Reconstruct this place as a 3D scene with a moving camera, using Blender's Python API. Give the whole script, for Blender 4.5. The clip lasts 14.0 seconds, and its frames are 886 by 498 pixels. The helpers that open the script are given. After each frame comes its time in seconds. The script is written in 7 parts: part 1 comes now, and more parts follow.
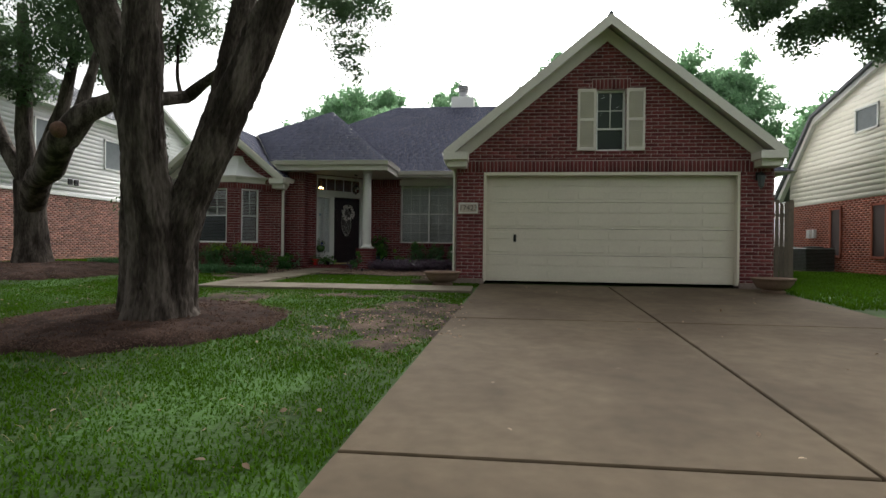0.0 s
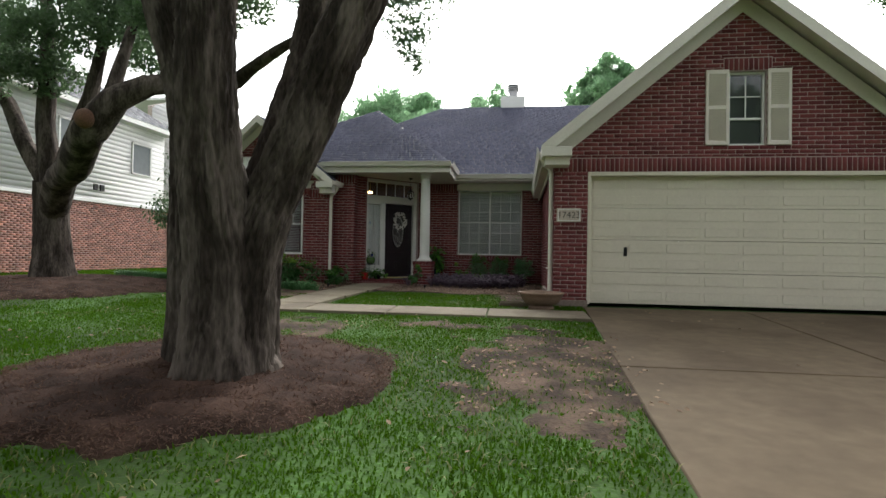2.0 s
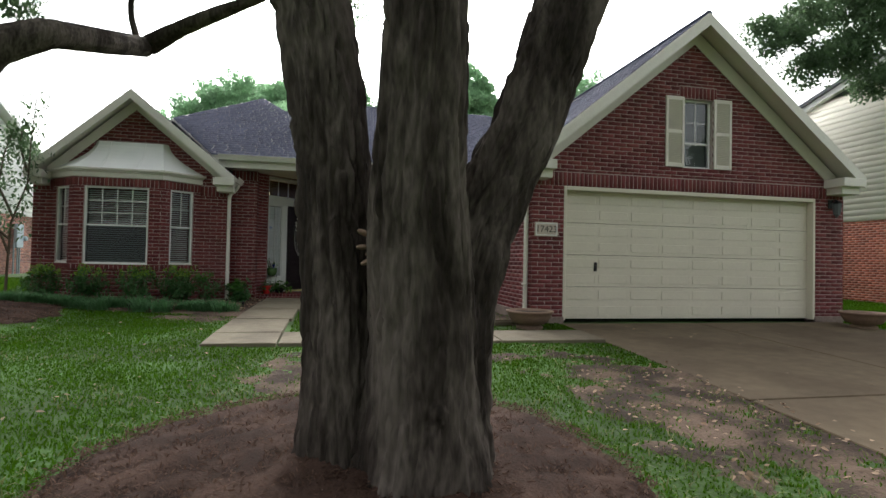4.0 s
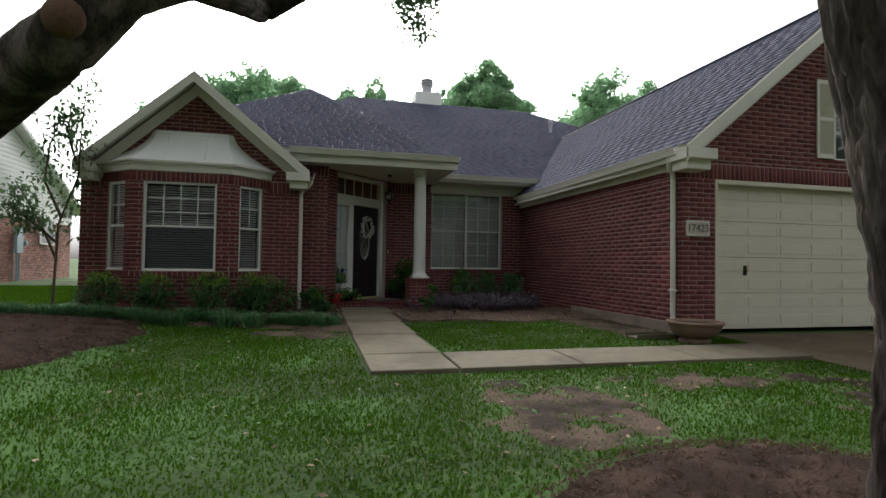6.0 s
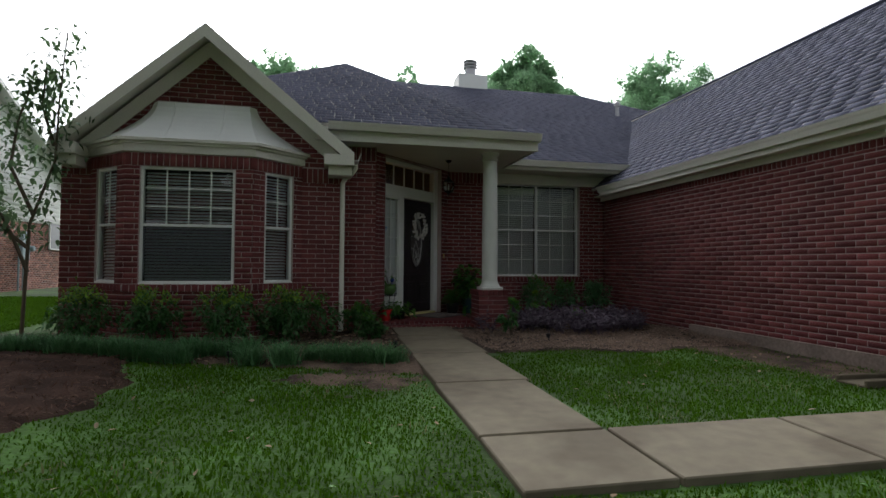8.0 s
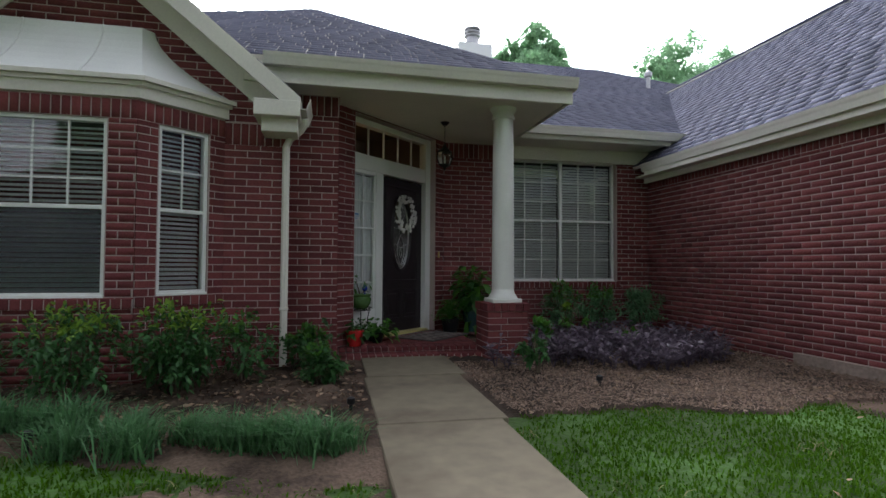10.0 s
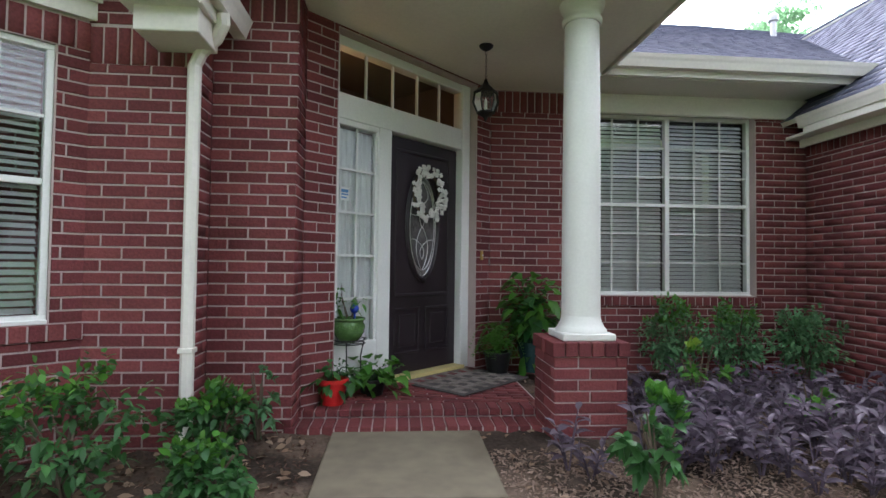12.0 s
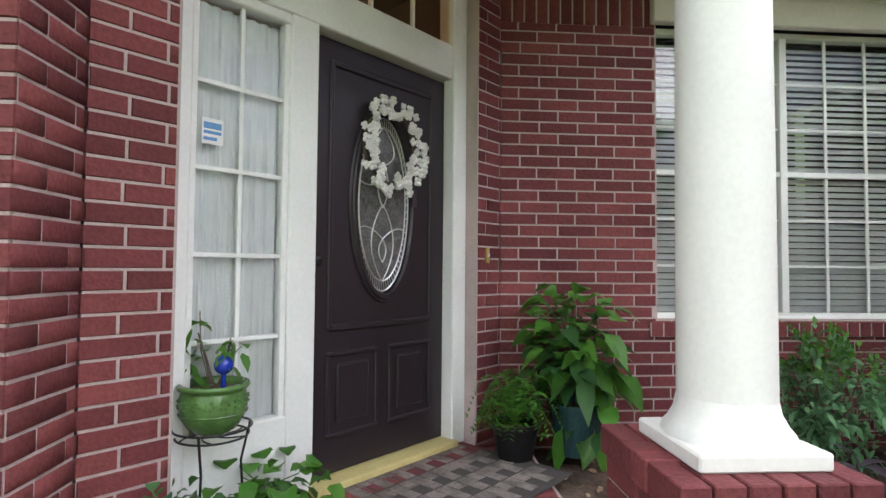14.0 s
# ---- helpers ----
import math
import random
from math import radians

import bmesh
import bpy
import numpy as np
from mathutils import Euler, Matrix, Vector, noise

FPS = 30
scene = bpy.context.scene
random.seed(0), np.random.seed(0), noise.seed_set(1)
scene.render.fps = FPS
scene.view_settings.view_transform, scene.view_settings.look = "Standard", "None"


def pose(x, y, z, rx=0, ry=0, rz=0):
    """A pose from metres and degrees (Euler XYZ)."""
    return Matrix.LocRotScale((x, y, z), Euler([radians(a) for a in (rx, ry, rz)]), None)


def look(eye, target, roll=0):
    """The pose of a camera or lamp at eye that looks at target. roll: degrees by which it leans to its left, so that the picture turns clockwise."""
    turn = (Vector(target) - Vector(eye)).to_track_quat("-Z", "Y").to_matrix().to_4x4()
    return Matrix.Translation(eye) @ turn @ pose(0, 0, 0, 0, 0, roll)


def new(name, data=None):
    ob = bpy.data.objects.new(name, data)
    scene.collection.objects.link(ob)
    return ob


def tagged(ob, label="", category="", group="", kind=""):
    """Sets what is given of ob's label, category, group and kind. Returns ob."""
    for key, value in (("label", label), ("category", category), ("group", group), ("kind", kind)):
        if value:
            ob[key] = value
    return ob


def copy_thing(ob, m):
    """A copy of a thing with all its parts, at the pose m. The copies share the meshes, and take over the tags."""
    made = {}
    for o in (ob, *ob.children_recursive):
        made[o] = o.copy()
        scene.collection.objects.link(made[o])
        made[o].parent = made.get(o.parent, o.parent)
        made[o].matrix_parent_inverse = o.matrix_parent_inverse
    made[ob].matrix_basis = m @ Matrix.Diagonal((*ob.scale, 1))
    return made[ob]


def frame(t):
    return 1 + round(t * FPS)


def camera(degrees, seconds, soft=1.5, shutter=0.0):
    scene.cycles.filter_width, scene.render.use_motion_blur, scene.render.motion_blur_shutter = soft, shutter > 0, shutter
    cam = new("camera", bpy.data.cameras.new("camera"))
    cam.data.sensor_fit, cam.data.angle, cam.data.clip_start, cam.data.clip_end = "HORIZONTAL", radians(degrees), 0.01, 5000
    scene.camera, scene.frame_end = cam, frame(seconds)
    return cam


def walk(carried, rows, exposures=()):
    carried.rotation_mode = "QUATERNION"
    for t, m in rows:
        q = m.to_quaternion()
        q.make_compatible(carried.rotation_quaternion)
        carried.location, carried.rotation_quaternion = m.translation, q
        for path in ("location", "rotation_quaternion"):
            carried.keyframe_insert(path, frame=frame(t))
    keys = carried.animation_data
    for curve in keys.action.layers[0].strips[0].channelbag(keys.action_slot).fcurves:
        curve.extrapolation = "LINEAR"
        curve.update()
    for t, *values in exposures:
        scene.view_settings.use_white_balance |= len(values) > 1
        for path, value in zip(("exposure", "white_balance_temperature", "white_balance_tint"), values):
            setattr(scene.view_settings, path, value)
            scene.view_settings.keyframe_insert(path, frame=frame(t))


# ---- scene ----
cam = camera(79.1, 14.0)
PATH = [
    (0, (0.491, -0.2, 1.295), (0.283, 1.789, 1.286), 0.7),
    (0.5, (0.314, 0.363, 1.29), (0.054, 2.346, 1.293), 0.4),
    (1, (0.002, 0.857, 1.336), (-0.316, 2.832, 1.329), 0.8),
    (1.5, (-0.458, 1.21, 1.357), (-0.819, 3.177, 1.356), 1.0),
    (2, (-1.02, 1.501, 1.369), (-1.288, 3.483, 1.393), 1.0),
    (4.3, (-3.966, 2.709, 1.55), (-3.509, 4.655, 1.595), 1.1),
    (4.5, (-4.214, 2.852, 1.548), (-3.743, 4.795, 1.596), 1.0),
    (5, (-4.824, 3.189, 1.522), (-4.323, 5.125, 1.577), 0.8),
    (5.5, (-5.332, 3.6, 1.512), (-4.826, 5.534, 1.573), 0.9),
    (6, (-5.588, 4.132, 1.527), (-5.096, 6.069, 1.581), 0.8),
    (6.5, (-5.809, 4.742, 1.56), (-5.328, 6.682, 1.615), 0.7),
    (7, (-5.923, 5.333, 1.564), (-5.47, 7.28, 1.622), 0.5),
    (7.5, (-5.958, 5.969, 1.589), (-5.524, 7.92, 1.65), 0.4),
    (8, (-5.918, 6.617, 1.602), (-5.497, 8.571, 1.663), 0.4),
    (8.5, (-5.761, 7.284, 1.626), (-5.326, 9.235, 1.685), 0.4),
    (10.8, (-4.942, 10.124, 1.622), (-4.562, 12.086, 1.69), 0.4),
    (11, (-4.835, 10.375, 1.633), (-4.53, 12.35, 1.698), 0.5),
    (11.5, (-4.661, 10.965, 1.678), (-4.453, 12.953, 1.734), 0.6),
    (12, (-4.531, 11.54, 1.681), (-4.368, 13.533, 1.741), 0.7),
    (12.5, (-4.419, 12.108, 1.694), (-4.25, 14.099, 1.761), 0.8),
    (13, (-4.347, 12.643, 1.706), (-4.175, 14.634, 1.782), 0.7),
    (13.5, (-4.295, 13.153, 1.713), (-4.102, 15.142, 1.794), 0.6),
    (14, (-4.206, 13.59, 1.702), (-4.068, 15.583, 1.774), 0.5),
]
EXPOSURES = [(0, -2.0, 6500, 10), (2, -1.52, 6500, 10), (4.5, -1.5, 6400, 10), (6, -2.0, 6400, 10), (7.5, -2.25, 6250, 11), (8.7, -2.08, 6150, 12), (10.8, -0.7, 5950, 15), (11.5, -0.22, 5950, 15), (12.5, 0.45, 5900, 15), (13.5, 0.75, 6200, 17), (14, 0.92, 6250, 17)]
walk(cam, [(t, look(eye, target, roll)) for t, eye, target, roll in PATH], EXPOSURES)

# ---- sky and sun (overcast) ----
world = bpy.data.worlds.new("world")
scene.world = world
world.use_nodes = True
wn = world.node_tree
sky = wn.nodes.new("ShaderNodeTexSky")
sky.sky_type = "NISHITA"
sky.sun_disc = False
sky.sun_elevation, sky.sun_rotation = radians(38), radians(8)
sky.air_density, sky.dust_density, sky.ozone_density = 1.0, 6.0, 1.0
hsv = wn.nodes.new("ShaderNodeHueSaturation")
hsv.inputs["Saturation"].default_value = 0.12
hsv.inputs["Value"].default_value = 8.5
wn.links.new(sky.outputs[0], hsv.inputs["Color"])
bg = wn.nodes["Background"]
bg.inputs["Strength"].default_value = 0.15
wn.links.new(hsv.outputs[0], bg.inputs["Color"])
sun_data = bpy.data.lights.new("sun", "SUN")
sun_data.energy, sun_data.angle, sun_data.color = 0.5, radians(25), (1.0, 0.97, 0.93)
sun = new("sun", sun_data)
sun.matrix_world = look((2.1, 15, 11.7), (0, 0, 0))

# ---- helpers of this place ----
rnd = random.Random(7)


def ground_z(x, y):
    """Height of the lawn: it rises gently from the street to the house."""
    if y < -14:
        return -0.30
    if y < 10:
        return 0.19 + 0.034 * y
    if y < 16:
        return 0.53 + 0.012 * (y - 10)
    return 0.602


MATS = {}


def mat(name, color, rough=0.7, metal=0.0, var=0.15, scale=6.0, fine=60.0, bump=0.15, island=0.0, color2=None, mix=0.5,
        objrand=0.0, spec=0.5, bscale=None, stretch=(1, 1, 1)):
    """A procedural surface: broad stains, fine grain, relief, and a chance value for each piece."""
    if name in MATS:
        return MATS[name]
    m = bpy.data.materials.new(name)
    m.use_nodes = True
    n, l = m.node_tree.nodes, m.node_tree.links
    b = n["Principled BSDF"]
    tc = n.new("ShaderNodeTexCoord")
    mp = n.new("ShaderNodeMapping")
    mp.inputs["Scale"].default_value = stretch
    geo = n.new("ShaderNodeNewGeometry")
    l.new(geo.outputs["Position"], mp.inputs["Vector"])
    big = n.new("ShaderNodeTexNoise")
    big.inputs["Scale"].default_value = scale
    big.inputs["Detail"].default_value = 4
    l.new(mp.outputs[0], big.inputs["Vector"])
    small = n.new("ShaderNodeTexNoise")
    small.inputs["Scale"].default_value = fine
    small.inputs["Detail"].default_value = 3
    l.new(mp.outputs[0], small.inputs["Vector"])
    add = n.new("ShaderNodeMath")
    add.operation = "ADD"
    l.new(big.outputs["Fac"], add.inputs[0])
    l.new(small.outputs["Fac"], add.inputs[1])
    ramp = n.new("ShaderNodeMapRange")
    ramp.inputs["From Min"].default_value = 0.7
    ramp.inputs["From Max"].default_value = 1.3
    ramp.inputs["To Min"].default_value = 1 - var
    ramp.inputs["To Max"].default_value = 1 + var
    l.new(add.outputs[0], ramp.inputs["Value"])
    last = ramp.outputs[0]
    if island or objrand:
        if objrand:
            oi = n.new("ShaderNodeObjectInfo")
            rsock = oi.outputs["Random"]
        else:
            rsock = geo.outputs["Random Per Island"]
        r2 = n.new("ShaderNodeMapRange")
        k = island or objrand
        r2.inputs["To Min"].default_value = 1 - k
        r2.inputs["To Max"].default_value = 1 + k
        l.new(rsock, r2.inputs["Value"])
        mul = n.new("ShaderNodeMath")
        mul.operation = "MULTIPLY"
        l.new(last, mul.inputs[0])
        l.new(r2.outputs[0], mul.inputs[1])
        last = mul.outputs[0]
    vm = n.new("ShaderNodeVectorMath")
    vm.operation = "SCALE"
    l.new(last, vm.inputs["Scale"])
    if color2:
        mx = n.new("ShaderNodeMix")
        mx.data_type = "RGBA"
        mx.inputs["A"].default_value = (*color, 1)
        mx.inputs["B"].default_value = (*color2, 1)
        if island or objrand:
            hsh = n.new("ShaderNodeMath")
            hsh.operation = "MULTIPLY"
            hsh.inputs[1].default_value = 7.31
            l.new(rsock, hsh.inputs[0])
            fr = n.new("ShaderNodeMath")
            fr.operation = "FRACT"
            l.new(hsh.outputs[0], fr.inputs[0])
            l.new(fr.outputs[0], mx.inputs["Factor"])
        else:
            r3 = n.new("ShaderNodeMapRange")
            r3.inputs["From Min"].default_value = mix - 0.08
            r3.inputs["From Max"].default_value = mix + 0.08
            l.new(big.outputs["Fac"], r3.inputs["Value"])
            l.new(r3.outputs[0], mx.inputs["Factor"])
        l.new(mx.outputs["Result"], vm.inputs[0])
    else:
        vm.inputs[0].default_value = color
    l.new(vm.outputs[0], b.inputs["Base Color"])
    b.inputs["Roughness"].default_value = rough
    b.inputs["Metallic"].default_value = metal
    b.inputs["Specular IOR Level"].default_value = spec
    if bump:
        bp = n.new("ShaderNodeBump")
        bp.inputs["Strength"].default_value = bump
        bp.inputs["Distance"].default_value = 0.01
        bt = small
        if bscale:
            bt = n.new("ShaderNodeTexNoise")
            bt.inputs["Scale"].default_value = bscale
            l.new(mp.outputs[0], bt.inputs["Vector"])
        l.new(bt.outputs["Fac"], bp.inputs["Height"])
        l.new(bp.outputs[0], b.inputs["Normal"])
    MATS[name] = m
    return m


def glass_mat(name, tint=(0.97, 0.98, 0.98), mixfac=0.04):
    """Window glass: clear, with a mirror-like sheen that grows at a slant."""
    m = bpy.data.materials.new(name)
    m.use_nodes = True
    n, l = m.node_tree.nodes, m.node_tree.links
    n.remove(n["Principled BSDF"])
    tr = n.new("ShaderNodeBsdfTransparent")
    tr.inputs["Color"].default_value = (*tint, 1)
    gl = n.new("ShaderNodeBsdfGlossy")
    gl.inputs["Roughness"].default_value = 0.02
    fr = n.new("ShaderNodeFresnel")
    fr.inputs["IOR"].default_value = 1.55
    ad = n.new("ShaderNodeMath")
    ad.operation = "ADD"
    ad.inputs[1].default_value = mixfac
    l.new(fr.outputs[0], ad.inputs[0])
    mx = n.new("ShaderNodeMixShader")
    l.new(ad.outputs[0], mx.inputs[0])
    l.new(tr.outputs[0], mx.inputs[1])
    l.new(gl.outputs[0], mx.inputs[2])
    l.new(mx.outputs[0], n["Material Output"].inputs[0])
    MATS[name] = m
    return m


def leaf_mat(name, c1, c2, rough=0.5, through_light=0.3):
    m = mat(name, c1, rough=rough, var=0.2, scale=3, fine=25, bump=0, island=0.35, color2=c2)
    b = m.node_tree.nodes["Principled BSDF"]
    b.inputs["Specular IOR Level"].default_value = 0.25
    n, l = m.node_tree.nodes, m.node_tree.links
    out = n["Material Output"]
    thin = n.new("ShaderNodeBsdfTranslucent")
    thin.inputs["Color"].default_value = (*[min(1, v * 1.5) for v in c2], 1)
    mx = n.new("ShaderNodeMixShader")
    mx.inputs[0].default_value = through_light
    l.new(b.outputs[0], mx.inputs[1])
    l.new(thin.outputs[0], mx.inputs[2])
    l.new(mx.outputs[0], out.inputs["Surface"])
    return m


BRICK = mat("brick", (0.125, 0.031, 0.034), rough=0.8, var=0.24, scale=2.2, fine=70, bump=0.5, spec=0.25, island=0.22, color2=(0.172, 0.047, 0.046))
BRICK_PIECE = mat("brick_piece", (0.125, 0.031, 0.034), rough=0.8, var=0.24, scale=2.2, fine=70, bump=0.5, spec=0.25, objrand=0.22, color2=(0.172, 0.047, 0.046))
BRICK_RED = mat("brick_orange", (0.30, 0.085, 0.05), rough=0.85, var=0.2, scale=1.3, fine=60, bump=0.3, island=0.25, color2=(0.36, 0.11, 0.065))
BRICK_PINK = mat("brick_mixed", (0.36, 0.16, 0.115), rough=0.85, var=0.25, scale=1.3, fine=60, bump=0.3, island=0.45, color2=(0.22, 0.105, 0.09))
MORTAR = mat("mortar", (0.42, 0.34, 0.32), rough=0.95, var=0.15, scale=3, fine=120, bump=0.4)
MORTAR_FAR = mat("mortar_light", (0.42, 0.36, 0.31), rough=0.95, var=0.15, scale=3, fine=120, bump=0.3)
TRIM = mat("trim_paint", (0.70, 0.675, 0.60), rough=0.55, var=0.06, scale=2, fine=40, bump=0.06)
TRIM_SOFFIT = mat("soffit_paint", (0.70, 0.675, 0.60), rough=0.7, var=0.06, scale=2, fine=40, bump=0.06)
WHITE = mat("white_paint", (0.74, 0.75, 0.72), rough=0.5, var=0.05, scale=3, fine=60, bump=0.05)
GARAGE = mat("garage_door_paint", (0.64, 0.595, 0.48), rough=0.5, var=0.05, scale=1.2, fine=30, bump=0.05)
SHINGLE = mat("shingle", (0.070, 0.074, 0.104), rough=1.0, var=0.22, scale=1.0, fine=140, bump=0.4, spec=0.05, island=0.09, color2=(0.082, 0.086, 0.118))
SHINGLE_FAR = mat("shingle_grey", (0.12, 0.125, 0.135), rough=0.95, var=0.25, scale=1.0, fine=60, bump=0.4, island=0.25)
CONCRETE = mat("concrete", (0.120, 0.090, 0.056), spec=0.25, rough=0.9, var=0.20, scale=0.8, fine=7, bump=0.12, bscale=220, color2=(0.078, 0.057, 0.035), mix=0.52)
CONCRETE_WALK = mat("concrete_walk", (0.178, 0.153, 0.107), spec=0.25, rough=0.9, var=0.16, scale=1.2, fine=9, bump=0.15, bscale=200, color2=(0.112, 0.093, 0.064), mix=0.52)
SLAB = mat("slab_edge", (0.22, 0.17, 0.14), rough=0.9, var=0.3, scale=2, fine=30, bump=0.3)
SOIL = mat("soil", (0.050, 0.036, 0.027), rough=1.0, var=0.5, scale=2.5, fine=45, bump=1.0, color2=(0.095, 0.068, 0.05), mix=0.5, spec=0.15)
MULCH = mat("mulch", (0.032, 0.017, 0.012), rough=1.0, var=0.45, scale=3, fine=60, bump=1.0, color2=(0.050, 0.029, 0.021), spec=0.15)
LAWN = mat("lawn_soil", (0.026, 0.062, 0.004), rough=1.0, var=0.4, scale=0.8, fine=30, bump=1.0, color2=(0.045, 0.105, 0.016), mix=0.52)
GRASS = leaf_mat("grass_blade", (0.029, 0.084, 0.002), (0.047, 0.108, 0.004), 0.95)
GRASS.node_tree.nodes["Principled BSDF"].inputs["Specular IOR Level"].default_value = 0.08
GRASS_DRY = leaf_mat("grass_dry", (0.17, 0.15, 0.07), (0.09, 0.12, 0.035), 0.7)
BARK = mat("bark", (0.042, 0.033, 0.027), rough=0.95, var=0.5, scale=5, fine=40, bump=1.0, bscale=45, color2=(0.094, 0.078, 0.066), mix=0.5, spec=0.15, stretch=(1, 1, 0.25))
LEAF_OAK = leaf_mat("oak_leaf", (0.062, 0.115, 0.052), (0.092, 0.15, 0.070))
# far leaves: distance haze is mixed into this pale green
LEAF_BG = leaf_mat("hazed_tree_leaf", (0.27, 0.41, 0.25), (0.21, 0.35, 0.20), through_light=0.55)
# near-black in place of the shade inside rooms and window reveals
DARK = mat("room_shade", (0.05, 0.045, 0.04), rough=0.9, var=0.1, bump=0)
BLIND = mat("blind_slat", (0.70, 0.72, 0.72), rough=0.5, var=0.03, bump=0)
GLASS = glass_mat("window_glass", mixfac=0.015)
SHUTTER = mat("shutter_paint", (0.68, 0.63, 0.56), rough=0.55, var=0.06, scale=3, fine=40, bump=0.05)
SIDING_W = mat("siding_white", (0.86, 0.86, 0.86), rough=0.6, var=0.05, scale=1.5, fine=30, bump=0.05)
SIDING_C = mat("siding_cream", (0.76, 0.73, 0.62), rough=0.6, var=0.05, scale=1.5, fine=30, bump=0.05)
BLACK_METAL = mat("black_metal", (0.02, 0.02, 0.022), rough=0.45, metal=0.6, var=0.2, bump=0.1)


def mesh_ob(name, verts, faces, material, parent=None, label="", kind="", category="", smooth=False, group=""):
    me = bpy.data.meshes.new(name)
    me.from_pydata([tuple(v) for v in verts], [], faces)
    me.materials.append(material)
    if smooth:
        me.shade_smooth()
    ob = new(name, me)
    if parent is not None:
        ob.parent = parent
    return tagged(ob, label, category, group, kind)


def np_mesh(name, verts, quads, material, parent=None, label="", kind="stuff", smooth=False):
    """A mesh from arrays of points and of four- or three-cornered faces."""
    me = bpy.data.meshes.new(name)
    k = quads.shape[1]
    me.vertices.add(len(verts))
    me.vertices.foreach_set("co", np.asarray(verts, dtype=np.float32).ravel())
    me.loops.add(quads.size)
    me.loops.foreach_set("vertex_index", quads.astype(np.int32).ravel())
    me.polygons.add(len(quads))
    me.polygons.foreach_set("loop_start", np.arange(0, quads.size, k, dtype=np.int32))
    me.update(calc_edges=True)
    me.validate()
    me.materials.append(material)
    if smooth:
        me.shade_smooth()
    ob = new(name, me)
    if parent is not None:
        ob.parent = parent
    return tagged(ob, label, "", "", kind)


def part(name, bm, material, parent, label="", kind="", smooth=False):
    """Links a bmesh as one mesh object under a thing."""
    me = bpy.data.meshes.new(name)
    bm.normal_update()
    bm.to_mesh(me)
    bm.free()
    me.materials.append(material)
    if smooth:
        me.shade_smooth()
    ob = new(name, me)
    if parent is not None:
        ob.parent = parent
    return tagged(ob, label, "", "", kind)


def thing(name, x, y, z, label="", category="", group="", kind=""):
    ob = new(name)
    ob.location = (x, y, z)
    return tagged(ob, label, category, group, kind)


def box(bm, x0, x1, y0, y1, z0, z1, bevel=0.0, m=None):
    vs = [bm.verts.new((x, y, z)) for x in (x0, x1) for y in (y0, y1) for z in (z0, z1)]
    fs = [(0, 1, 3, 2), (4, 6, 7, 5), (0, 4, 5, 1), (2, 3, 7, 6), (0, 2, 6, 4), (1, 5, 7, 3)]
    faces = [bm.faces.new([vs[i] for i in f]) for f in fs]
    if bevel:
        edges = list({e for f in faces for e in f.edges})
        res = bmesh.ops.bevel(bm, geom=edges, offset=bevel, segments=1, affect="EDGES")
        vs = list({v for f in res["faces"] for v in f.verts} | {v for v in vs if v.is_valid})
    if m is not None:
        for v in vs:
            if v.is_valid:
                v.co = m @ v.co
    return vs


def boxes(items, bevel=0.0, m=None):
    bm = bmesh.new()
    for it in items:
        box(bm, *it, bevel=bevel, m=m)
    return bm


def prism(bm, poly, extrude):
    """A solid from a flat ring of 3D points pushed along a vector."""
    a = [bm.verts.new(p) for p in poly]
    b = [bm.verts.new(Vector(p) + Vector(extrude)) for p in poly]
    k = len(poly)
    bm.faces.new(a[::-1])
    bm.faces.new(b)
    for i in range(k):
        bm.faces.new((a[i], a[(i + 1) % k], b[(i + 1) % k], b[i]))
    bmesh.ops.recalc_face_normals(bm, faces=bm.faces[:])
    return bm


def lathe(profile, seg=32, cx=0, cy=0, bm=None, cap=True):
    """A turned solid from (radius, height) pairs."""
    bm = bm or bmesh.new()
    rings = []
    for r, z in profile:
        rings.append([bm.verts.new((cx + r * math.cos(2 * math.pi * i / seg), cy + r * math.sin(2 * math.pi * i / seg), z)) for i in range(seg)])
    for a, b in zip(rings, rings[1:]):
        for i in range(seg):
            bm.faces.new((a[i], a[(i + 1) % seg], b[(i + 1) % seg], b[i]))
    if cap:
        bm.faces.new(rings[0][::-1])
        bm.faces.new(rings[-1])
    return bm


def tube(path, radii, seg=10, bm=None):
    """A round bar along a line of points."""
    bm = bm or bmesh.new()
    pts = [Vector(p) for p in path]
    if not hasattr(radii, "__len__"):
        radii = [radii] * len(pts)
    rings = []
    side = None
    for i, p in enumerate(pts):
        d = (pts[min(i + 1, len(pts) - 1)] - pts[max(i - 1, 0)]).normalized()
        if side is None:
            side = d.orthogonal().normalized()
        side = (side - d * side.dot(d)).normalized()
        up = d.cross(side)
        rings.append([bm.verts.new(p + radii[i] * (math.cos(2 * math.pi * k / seg) * side + math.sin(2 * math.pi * k / seg) * up)) for k in range(seg)])
    for a, b in zip(rings, rings[1:]):
        for i in range(seg):
            bm.faces.new((a[i], a[(i + 1) % seg], b[(i + 1) % seg], b[i]))
    bm.faces.new(rings[0][::-1])
    bm.faces.new(rings[-1])
    return bm


def interval(poly, v):
    """Where a level line crosses a convex ring."""
    xs = []
    k = len(poly)
    for i in range(k):
        (u0, v0), (u1, v1) = poly[i], poly[(i + 1) % k]
        if (v0 - v) * (v1 - v) <= 0 and abs(v1 - v0) > 1e-9:
            xs.append(u0 + (u1 - u0) * (v - v0) / (v1 - v0))
    return (min(xs), max(xs)) if len(xs) >= 2 else None


